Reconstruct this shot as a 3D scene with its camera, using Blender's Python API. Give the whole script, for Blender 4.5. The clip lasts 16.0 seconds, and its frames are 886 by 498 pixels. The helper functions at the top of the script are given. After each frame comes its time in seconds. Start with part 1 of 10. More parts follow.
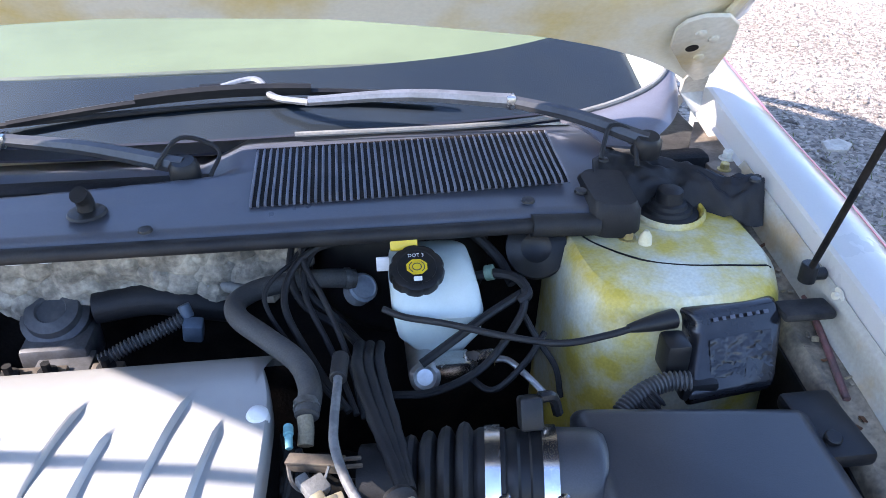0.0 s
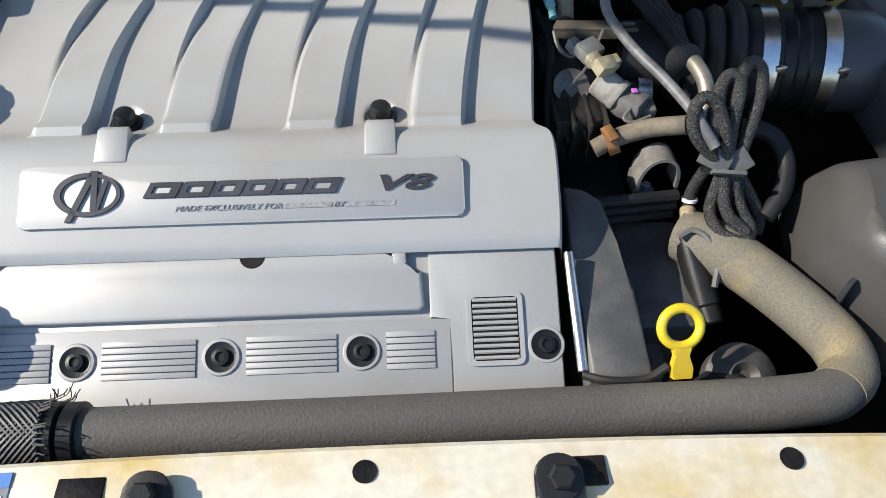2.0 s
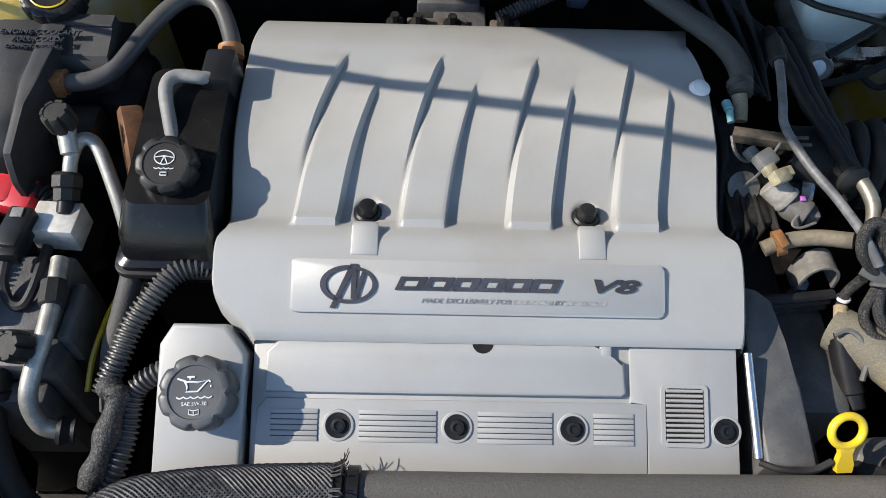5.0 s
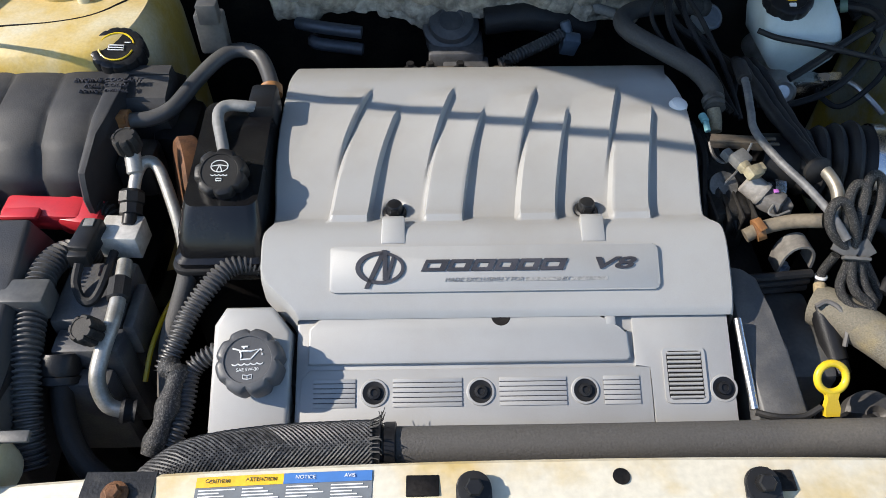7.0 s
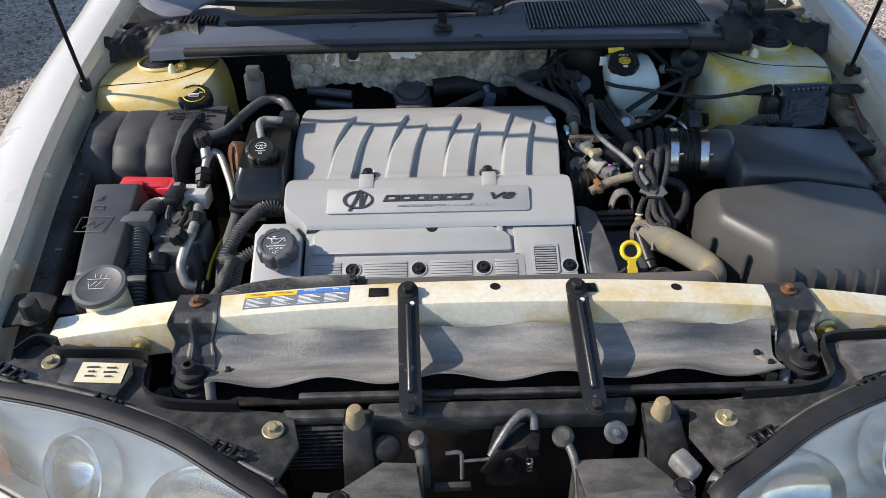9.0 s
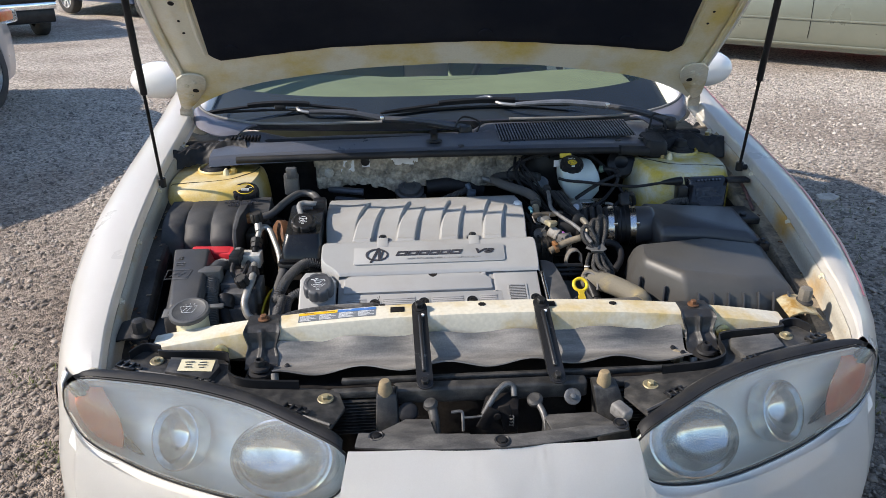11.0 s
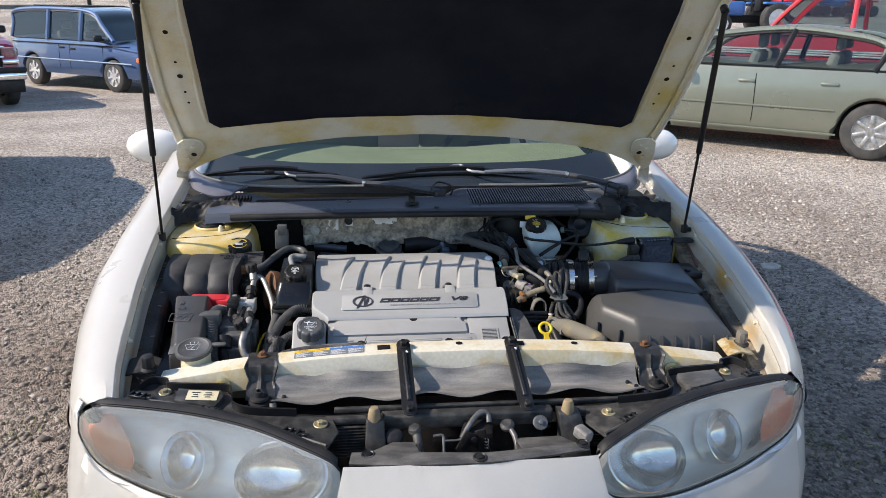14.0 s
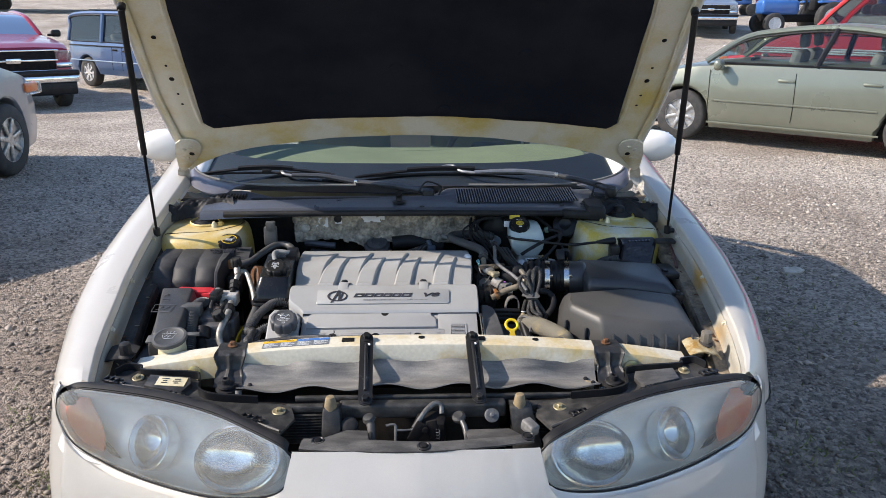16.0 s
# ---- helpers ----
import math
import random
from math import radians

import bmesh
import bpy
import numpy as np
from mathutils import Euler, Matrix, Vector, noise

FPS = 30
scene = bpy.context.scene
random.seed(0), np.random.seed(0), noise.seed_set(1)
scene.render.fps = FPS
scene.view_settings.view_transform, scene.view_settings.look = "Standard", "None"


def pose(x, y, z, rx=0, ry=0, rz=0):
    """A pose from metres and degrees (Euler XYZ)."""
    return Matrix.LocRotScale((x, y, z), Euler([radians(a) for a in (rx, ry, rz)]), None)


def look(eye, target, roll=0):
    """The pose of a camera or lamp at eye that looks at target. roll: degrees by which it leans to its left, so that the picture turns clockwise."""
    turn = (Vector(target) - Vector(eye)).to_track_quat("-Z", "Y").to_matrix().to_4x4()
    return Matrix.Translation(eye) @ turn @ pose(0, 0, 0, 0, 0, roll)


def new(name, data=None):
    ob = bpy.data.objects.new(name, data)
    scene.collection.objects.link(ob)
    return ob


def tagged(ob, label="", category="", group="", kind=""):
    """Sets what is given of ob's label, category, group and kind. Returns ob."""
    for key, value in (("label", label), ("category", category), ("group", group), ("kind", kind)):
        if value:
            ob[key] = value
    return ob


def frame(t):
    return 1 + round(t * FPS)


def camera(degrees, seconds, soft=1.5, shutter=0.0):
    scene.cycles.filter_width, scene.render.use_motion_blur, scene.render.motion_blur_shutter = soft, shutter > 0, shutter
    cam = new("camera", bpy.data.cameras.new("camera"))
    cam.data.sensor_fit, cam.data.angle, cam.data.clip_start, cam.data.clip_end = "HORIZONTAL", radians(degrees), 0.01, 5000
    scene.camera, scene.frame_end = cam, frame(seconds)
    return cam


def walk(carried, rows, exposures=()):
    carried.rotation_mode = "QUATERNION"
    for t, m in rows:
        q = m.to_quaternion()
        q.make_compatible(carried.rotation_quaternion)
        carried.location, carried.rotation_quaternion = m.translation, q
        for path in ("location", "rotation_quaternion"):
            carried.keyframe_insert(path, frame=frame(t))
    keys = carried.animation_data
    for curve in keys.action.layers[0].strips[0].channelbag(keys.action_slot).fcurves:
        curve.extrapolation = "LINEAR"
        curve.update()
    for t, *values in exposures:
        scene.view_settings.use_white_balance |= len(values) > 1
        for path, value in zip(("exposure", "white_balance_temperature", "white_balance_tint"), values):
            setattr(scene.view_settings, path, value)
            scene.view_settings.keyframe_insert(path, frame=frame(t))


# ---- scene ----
from mathutils.bvhtree import BVHTree

cam = camera(59.8, 16.0, 0.4)
PATH = [
    (0.0, (0.2850, 0.0500, 1.5000), (0.3889, 0.8963, 0.9775), 0.00),
    (0.5, (0.2797, 0.0136, 1.4451), (0.4030, 0.7976, 0.8367), 2.37),
    (1.0, (0.2652, -0.0160, 1.4150), (0.3900, 0.7069, 0.7353), 3.69),
    (1.5, (0.1802, -0.0321, 1.3810), (0.2688, 0.6449, 0.6504), 2.65),
    (2.0, (0.0529, -0.0422, 1.3591), (0.0901, 0.6019, 0.5951), 0.57),
    (2.5, (-0.0888, -0.0248, 1.3505), (-0.0830, 0.5938, 0.5648), -0.38),
    (3.0, (-0.1332, 0.0129, 1.3649), (-0.1393, 0.6059, 0.5597), -0.12),
    (3.5, (-0.1464, 0.0715, 1.4111), (-0.1430, 0.6377, 0.5868), 1.49),
    (4.0, (-0.1430, 0.0953, 1.4772), (-0.1223, 0.6374, 0.6371), 3.39),
    (6.5, (-0.1293, -0.1417, 1.5578), (-0.1168, 0.5102, 0.7996), 0.59),
    (7.0, (-0.1505, -0.1525, 1.5402), (-0.1409, 0.5287, 0.8081), -0.12),
    (7.5, (-0.1174, -0.2333, 1.5543), (-0.1161, 0.4801, 0.8536), -0.88),
    (8.0, (-0.0764, -0.4025, 1.5743), (-0.0788, 0.3483, 0.9138), -1.16),
    (10.5, (-0.1166, -1.2128, 1.6395), (-0.0683, -0.3088, 1.2145), -0.54),
    (11.0, (-0.1505, -1.2934, 1.6406), (-0.0977, -0.3746, 1.2495), -0.63),
    (11.5, (-0.1864, -1.3977, 1.6590), (-0.1241, -0.4666, 1.2997), -0.53),
    (12.0, (-0.1867, -1.4740, 1.6661), (-0.1113, -0.5345, 1.3322), -0.21),
    (12.5, (-0.2002, -1.5105, 1.6630), (-0.1126, -0.5655, 1.3480), 0.19),
    (13.0, (-0.2167, -1.5231, 1.6611), (-0.1203, -0.5755, 1.3566), 0.53),
    (13.5, (-0.2238, -1.5160, 1.6570), (-0.1205, -0.5680, 1.3561), 0.77),
    (14.0, (-0.2166, -1.5112, 1.6566), (-0.1095, -0.5634, 1.3564), 0.92),
    (14.5, (-0.2067, -1.5176, 1.6563), (-0.1032, -0.5693, 1.3563), 0.90),
    (15.0, (-0.1571, -1.5270, 1.6596), (-0.0675, -0.5777, 1.3582), 0.76),
    (15.5, (-0.0567, -1.5674, 1.6717), (0.0116, -0.6164, 1.3700), 0.62),
    (16.0, (-0.0151, -1.5860, 1.6669), (0.0296, -0.6329, 1.3675), 0.47),
]
EXPOSURES = [(0.0, 2.16, 6150, 22), (0.5, 2.14, 6380, 26), (1.0, 1.84, 6250, 19), (1.5, 1.44, 6350, 12), (2.0, 0.85, 6450, 11), (2.5, 0.68, 6450, 11), (3.5, 0.72, 6450, 11), (8.0, 0.80, 6450, 13), (11.0, 0.78, 6580, 14), (16.0, 0.77, 6580, 15)]
walk(cam, [(t, look(eye, target, roll)) for t, eye, target, roll in PATH], EXPOSURES)

# ---- world, sun, exposure ----
SUN = Vector((-1.30, -0.10, 1.0)).normalized()
world = bpy.data.worlds.new("sky")
world.use_nodes = True
scene.world = world
wn = world.node_tree
sky = wn.nodes.new("ShaderNodeTexSky")
sky.sky_type = "NISHITA"
sky.sun_disc = False
sky.sun_elevation = math.asin(SUN.z)
sky.sun_rotation = math.atan2(SUN.x, SUN.y)
sky.altitude, sky.air_density, sky.dust_density, sky.ozone_density = 200, 1.2, 0.3, 3.0
wn.links.new(sky.outputs[0], wn.nodes["Background"].inputs[0])
wn.nodes["Background"].inputs[1].default_value = 0.145
sun = new("sun", bpy.data.lights.new("sun", "SUN"))
sun.data.energy, sun.data.angle, sun.data.color = 4.2, radians(0.55), (1.0, 0.925, 0.80)
sun.matrix_world = look(SUN * 50, (0, 0, 0))


# ---- materials ----
def mat(name, c1, c2=None, scale=8.0, rough=0.5, metal=0.0, bump=0.0, bscale=200.0, coat=0.0, fine=0.12, edge=(0.42, 0.62), rvar=0.12, ior=1.45, stretch=None):
    """Two colours mixed by broad noise, with fine grain, uneven gloss and fine relief, in world metres."""
    m = bpy.data.materials.new(name)
    m.use_nodes = True
    n, l = m.node_tree.nodes, m.node_tree.links
    b = n["Principled BSDF"]
    geo = n.new("ShaderNodeNewGeometry")
    big = n.new("ShaderNodeTexNoise")
    big.inputs["Scale"].default_value, big.inputs["Detail"].default_value, big.inputs["Roughness"].default_value = scale, 6, 0.6
    if stretch:
        vm = n.new("ShaderNodeVectorMath")
        vm.operation = "MULTIPLY"
        vm.inputs[1].default_value = stretch
        l.new(geo.outputs["Position"], vm.inputs[0])
        l.new(vm.outputs[0], big.inputs["Vector"])
    else:
        l.new(geo.outputs["Position"], big.inputs["Vector"])
    step = n.new("ShaderNodeMapRange")
    step.inputs[1].default_value, step.inputs[2].default_value = edge
    l.new(big.outputs["Fac"], step.inputs[0])
    mix = n.new("ShaderNodeMix")
    mix.data_type = "RGBA"
    mix.inputs[6].default_value = (*c1, 1)
    mix.inputs[7].default_value = (*(c2 or [v * 0.82 for v in c1]), 1)
    l.new(step.outputs[0], mix.inputs[0])
    small = n.new("ShaderNodeTexNoise")
    small.inputs["Scale"].default_value, small.inputs["Detail"].default_value = bscale, 4
    l.new(geo.outputs["Position"], small.inputs["Vector"])
    grain = n.new("ShaderNodeMapRange")
    grain.inputs[3].default_value, grain.inputs[4].default_value = 1 - fine * 2, 1 + fine * 2
    l.new(small.outputs["Fac"], grain.inputs[0])
    mul = n.new("ShaderNodeMix")
    mul.data_type, mul.blend_type = "RGBA", "MULTIPLY"
    mul.inputs[0].default_value = 1.0
    l.new(mix.outputs[2], mul.inputs[6])
    l.new(grain.outputs[0], mul.inputs[7])
    l.new(mul.outputs[2], b.inputs["Base Color"])
    gloss = n.new("ShaderNodeMapRange")
    gloss.inputs[3].default_value, gloss.inputs[4].default_value = max(0.02, rough - rvar), min(1.0, rough + rvar)
    l.new(big.outputs["Fac"], gloss.inputs[0])
    l.new(gloss.outputs[0], b.inputs["Roughness"])
    b.inputs["Metallic"].default_value = metal
    b.inputs["Coat Weight"].default_value = coat
    b.inputs["Coat Roughness"].default_value = 0.06
    b.inputs["IOR"].default_value = ior
    if bump:
        bp = n.new("ShaderNodeBump")
        bp.inputs["Strength"].default_value, bp.inputs["Distance"].default_value = min(1.0, bump), 0.002
        l.new(small.outputs["Fac"], bp.inputs["Height"])
        l.new(bp.outputs["Normal"], b.inputs["Normal"])
    return m


def glass(name, tint, gloss_rough=0.0, haze=0.0):
    """A thin clear pane: light passes straight on, with a mirror sheen that grows at a grazing angle."""
    m = bpy.data.materials.new(name)
    m.use_nodes = True
    n, l = m.node_tree.nodes, m.node_tree.links
    n.remove(n["Principled BSDF"])
    tr = n.new("ShaderNodeBsdfTransparent")
    tr.inputs[0].default_value = (*tint, 1)
    gl = n.new("ShaderNodeBsdfGlossy")
    gl.inputs["Roughness"].default_value = gloss_rough
    fr = n.new("ShaderNodeFresnel")
    fr.inputs[0].default_value = 1.5
    mx = n.new("ShaderNodeMixShader")
    l.new(fr.outputs[0], mx.inputs[0])
    l.new(tr.outputs[0], mx.inputs[1])
    l.new(gl.outputs[0], mx.inputs[2])
    out = mx.outputs[0]
    if haze:
        df = n.new("ShaderNodeBsdfDiffuse")
        df.inputs[0].default_value = (0.84, 0.82, 0.74, 1)
        dirt = n.new("ShaderNodeTexNoise")
        dirt.inputs["Scale"].default_value, dirt.inputs["Detail"].default_value = 14, 6
        amount = n.new("ShaderNodeMapRange")
        amount.inputs[3].default_value, amount.inputs[4].default_value = haze * 0.5, haze * 1.5
        l.new(dirt.outputs["Fac"], amount.inputs[0])
        hz = n.new("ShaderNodeMixShader")
        l.new(amount.outputs[0], hz.inputs[0])
        l.new(out, hz.inputs[1])
        l.new(df.outputs[0], hz.inputs[2])
        out = hz.outputs[0]
    l.new(out, n["Material Output"].inputs["Surface"])
    return m


WHITE = mat("pearl_white_paint", (0.77, 0.745, 0.70), (0.73, 0.70, 0.645), 2.0, 0.28, 0.0, 0, 400, 0.7, 0.02, rvar=0.02)
CREAM = mat("aged_cream_paint", (0.56, 0.52, 0.42), (0.46, 0.32, 0.09), 6.0, 0.42, 0, 0.15, 120, 0.15, 0.10, (0.48, 0.68))
HOODU = mat("aged_hood_underside", (0.72, 0.68, 0.55), (0.62, 0.48, 0.15), 4.0, 0.42, 0, 0.1, 180, 0.15, 0.05, (0.46, 0.66))
STAIN = mat("yellowed_primer", (0.56, 0.50, 0.34), (0.48, 0.33, 0.07), 7.0, 0.5, 0, 0.15, 240, 0.1, 0.1, (0.38, 0.60))
TOWERP = mat("faded_tower_paint", (0.55, 0.55, 0.45), (0.50, 0.38, 0.06), 8.0, 0.45, 0, 0.2, 260, 0.2, 0.12, (0.40, 0.58))
SILVER = mat("silver_painted_plastic", (0.352, 0.350, 0.340), (0.312, 0.303, 0.284), 7.0, 0.42, 0.15, 0.06, 900, 0.1, 0.035, edge=(0.45, 0.72))
BLACK = mat("black_plastic", (0.0095, 0.0098, 0.0112), (0.018, 0.0175, 0.017), 12.0, 0.38, 0, 0.12, 700, 0, 0.2, ior=1.34)
DUSTY = mat("dusty_black_plastic", (0.011, 0.011, 0.012), (0.045, 0.041, 0.036), 14.0, 0.6, 0, 0.25, 500, 0, 0.2, ior=1.3)
RUBBER = mat("black_rubber", (0.013, 0.013, 0.0145), (0.024, 0.023, 0.022), 14.0, 0.55, 0, 0.2, 500, 0, 0.15, ior=1.33)
HOSE = mat("weathered_hose_rubber", (0.055, 0.054, 0.053), (0.105, 0.095, 0.08), 10.0, 0.7, 0, 0.3, 420, 0, 0.2, (0.45, 0.75))
SANDY = mat("dirt_caked_hose", (0.21, 0.18, 0.13), (0.28, 0.22, 0.13), 16.0, 0.85, 0, 0.4, 380, 0, 0.25)
GREYP = mat("grey_weathered_plastic", (0.13, 0.13, 0.125), (0.20, 0.195, 0.18), 7.0, 0.6, 0, 0.3, 300, 0, 0.15)
# Near-black for dark metal; also puts the shade of cavities and holes into colour.
PIT = mat("dark_metal_and_cavity_shade", (0.008, 0.008, 0.009), (0.020, 0.017, 0.015), 18.0, 0.6, 0.0, 0.3, 200, 0, 0.3, ior=1.2)
ALU = mat("cast_aluminium", (0.55, 0.55, 0.54), (0.38, 0.36, 0.33), 25.0, 0.4, 0.9, 0.2, 400, 0, 0.1)
STEEL = mat("bright_steel", (0.62, 0.62, 0.62), (0.45, 0.44, 0.42), 30.0, 0.25, 1.0, 0, 400, 0, 0.05)
ZINC = mat("yellow_zinc", (0.52, 0.42, 0.16), (0.38, 0.30, 0.16), 40.0, 0.4, 0.8, 0, 400, 0, 0.1)
WORNSTEEL = mat("worn_dull_steel", (0.15, 0.148, 0.142), (0.08, 0.077, 0.072), 40.0, 0.45, 0.5, 0.2, 400, 0, 0.12)
RUST = mat("rusty_spring_steel", (0.16, 0.075, 0.035), (0.09, 0.045, 0.025), 60.0, 0.7, 0.4, 0.3, 500, 0, 0.2)
YELLOW = mat("yellow_plastic", (0.66, 0.47, 0.018), (0.56, 0.38, 0.018), 30.0, 0.35, 0, 0, 500, 0.2, 0.04)
RED = mat("red_plastic", (0.55, 0.03, 0.04), (0.45, 0.03, 0.04), 20.0, 0.4, 0, 0, 500, 0.1, 0.05)
MILKY = mat("milky_white_plastic", (0.50, 0.56, 0.54), (0.42, 0.48, 0.45), 12.0, 0.4, 0, 0, 500, 0, 0.03)
OFFW = mat("yellowed_white_plastic", (0.62, 0.56, 0.38), (0.55, 0.47, 0.28), 20.0, 0.45, 0, 0, 400, 0, 0.06)
INK = mat("white_print", (0.72, 0.72, 0.72), None, 20.0, 0.6, 0, 0, 500, 0, 0.02)
# Dark print, also the colour that shades the cover's groove floors.
DARKINK_AND_SHADE = mat("dark_print_and_groove_shade", (0.03, 0.03, 0.035), (0.05, 0.05, 0.06), 20.0, 0.4, 0, 0, 500, 0, 0.05)
FELT = mat("grey_insulation_felt", (0.36, 0.32, 0.255), (0.15, 0.135, 0.11), 24.0, 0.95, 0, 1.0, 110, 0, 0.4)
PAD = mat("black_hood_insulation", (0.0125, 0.0145, 0.0215), (0.020, 0.0215, 0.028), 4.0, 0.9, 0, 0.6, 350, 0, 0.18, ior=1.12)
CHROME = mat("chrome", (0.80, 0.80, 0.80), None, 10.0, 0.1, 1.0, 0, 400, 0, 0.02, rvar=0.04)
REFLECT = mat("silvered_reflector", (0.92, 0.92, 0.88), (0.84, 0.84, 0.77), 14.0, 0.22, 0.12, 0, 300, 0.5, 0.03)
AMBER = mat("faded_amber_plastic", (0.62, 0.13, 0.025), (0.62, 0.20, 0.06), 20.0, 0.35, 0, 0.1, 160, 0.3, 0.08)
PALER = mat("pale_grey_dash", (0.235, 0.26, 0.185), (0.21, 0.23, 0.165), 6.0, 0.7, 0, 0.1, 800, 0, 0.05)
ORANGE = mat("rusty_clip", (0.30, 0.14, 0.05), (0.19, 0.085, 0.035), 50.0, 0.5, 0, 0, 400, 0, 0.1)
BLUEL = mat("blue_label", (0.05, 0.16, 0.42), None, 20.0, 0.5, 0, 0, 400, 0, 0.03)
GREYL = mat("grey_label", (0.15, 0.165, 0.18), None, 20.0, 0.5, 0, 0, 400, 0, 0.03)
BRAID = mat("braided_sleeve", (0.020, 0.020, 0.020), (0.10, 0.095, 0.09), 420.0, 0.6, 0, 0.6, 600, 0, 0.3, (0.50, 0.62))
TYRE = mat("tyre_rubber", (0.030, 0.030, 0.030), (0.055, 0.052, 0.048), 8.0, 0.75, 0, 0.3, 120, 0, 0.2)
WINDOW = glass("windscreen_glass", (0.66, 0.78, 0.72))
CARGLASS = glass("side_glass", (0.50, 0.58, 0.57))
LENS = glass("hazed_lens", (0.98, 0.98, 0.965), 0.07, 0.15)
DARKGLASS = mat("dark_tinted_glass", (0.02, 0.03, 0.03), None, 3.0, 0.06, 0, 0, 300, 0.5, 0.02, rvar=0.02)


def near_dark_tint(n, l, geo, colour):
    """Darker, browner stone close to the parked car, also deepening its shadow by colour, giving way to pale gravel,
    with a ragged border.
    """
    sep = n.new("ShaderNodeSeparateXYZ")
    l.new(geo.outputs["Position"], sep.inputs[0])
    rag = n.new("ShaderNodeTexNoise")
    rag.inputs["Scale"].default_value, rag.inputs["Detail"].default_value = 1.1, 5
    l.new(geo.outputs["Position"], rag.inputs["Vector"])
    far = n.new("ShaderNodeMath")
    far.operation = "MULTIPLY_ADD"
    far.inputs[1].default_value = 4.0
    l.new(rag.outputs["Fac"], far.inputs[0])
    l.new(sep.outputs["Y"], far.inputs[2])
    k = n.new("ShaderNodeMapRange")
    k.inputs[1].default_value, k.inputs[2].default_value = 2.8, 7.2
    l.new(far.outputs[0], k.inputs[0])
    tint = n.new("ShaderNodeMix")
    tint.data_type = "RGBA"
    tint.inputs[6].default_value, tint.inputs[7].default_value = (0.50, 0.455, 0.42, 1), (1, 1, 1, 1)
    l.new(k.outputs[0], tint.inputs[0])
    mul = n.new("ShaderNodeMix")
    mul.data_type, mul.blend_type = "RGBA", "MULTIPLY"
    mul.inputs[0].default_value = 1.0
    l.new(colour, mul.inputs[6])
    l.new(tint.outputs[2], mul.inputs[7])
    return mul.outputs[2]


def gravel():
    m = bpy.data.materials.new("limestone_gravel")
    m.use_nodes = True
    n, l = m.node_tree.nodes, m.node_tree.links
    b = n["Principled BSDF"]
    geo = n.new("ShaderNodeNewGeometry")
    vor = n.new("ShaderNodeTexVoronoi")
    vor.inputs["Scale"].default_value = 52
    vor.inputs["Randomness"].default_value = 1.0
    fine = n.new("ShaderNodeTexVoronoi")
    fine.inputs["Scale"].default_value = 130
    big = n.new("ShaderNodeTexNoise")
    big.inputs["Scale"].default_value, big.inputs["Detail"].default_value = 0.7, 8
    for node in (vor, fine, big):
        l.new(geo.outputs["Position"], node.inputs["Vector"])
    sep = n.new("ShaderNodeSeparateColor")
    l.new(vor.outputs["Color"], sep.inputs[0])
    ramp = n.new("ShaderNodeValToRGB")
    ramp.color_ramp.elements[0].color = (0.20, 0.175, 0.15, 1)
    ramp.color_ramp.elements[1].color = (0.70, 0.63, 0.555, 1)
    l.new(sep.outputs[0], ramp.inputs[0])
    soil = n.new("ShaderNodeMix")
    soil.data_type, soil.blend_type = "RGBA", "MULTIPLY"
    tone = n.new("ShaderNodeValToRGB")
    tone.color_ramp.elements[0].position, tone.color_ramp.elements[0].color = 0.35, (0.72, 0.66, 0.60, 1)
    tone.color_ramp.elements[1].position, tone.color_ramp.elements[1].color = 0.62, (1.08, 1.05, 1.0, 1)
    l.new(big.outputs["Fac"], tone.inputs[0])
    soil.inputs[0].default_value = 1
    l.new(ramp.outputs[0], soil.inputs[6])
    l.new(tone.outputs[0], soil.inputs[7])
    l.new(near_dark_tint(n, l, geo, soil.outputs[2]), b.inputs["Base Color"])
    b.inputs["Roughness"].default_value = 0.9
    add = n.new("ShaderNodeMath")
    add.operation = "ADD"
    l.new(vor.outputs["Distance"], add.inputs[0])
    l.new(fine.outputs["Distance"], add.inputs[1])
    bp = n.new("ShaderNodeBump")
    bp.invert = True
    bp.inputs["Strength"].default_value, bp.inputs["Distance"].default_value = 0.9, 0.018
    l.new(add.outputs[0], bp.inputs["Height"])
    l.new(bp.outputs[0], b.inputs["Normal"])
    return m


def stones():
    m = bpy.data.materials.new("loose_stone")
    m.use_nodes = True
    n, l = m.node_tree.nodes, m.node_tree.links
    b = n["Principled BSDF"]
    geo = n.new("ShaderNodeNewGeometry")
    ramp = n.new("ShaderNodeValToRGB")
    ramp.color_ramp.elements[0].color = (0.15, 0.13, 0.115, 1)
    ramp.color_ramp.elements[1].color = (0.60, 0.54, 0.47, 1)
    l.new(geo.outputs["Random Per Island"], ramp.inputs[0])
    l.new(near_dark_tint(n, l, geo, ramp.outputs[0]), b.inputs["Base Color"])
    b.inputs["Roughness"].default_value = 0.9
    return m


GRAVEL, STONE = gravel(), stones()
GRASS = mat("dry_grass", (0.10, 0.13, 0.03), (0.20, 0.19, 0.07), 3.0, 0.8, 0, 0.3, 30, 0, 0.3)


# ---- mesh helpers ----
def thing(name, base, label, category, group="", kind=""):
    ob = new(name)
    ob.location = base
    ob.empty_display_size = 0.05
    return tagged(ob, label, category, group, kind)


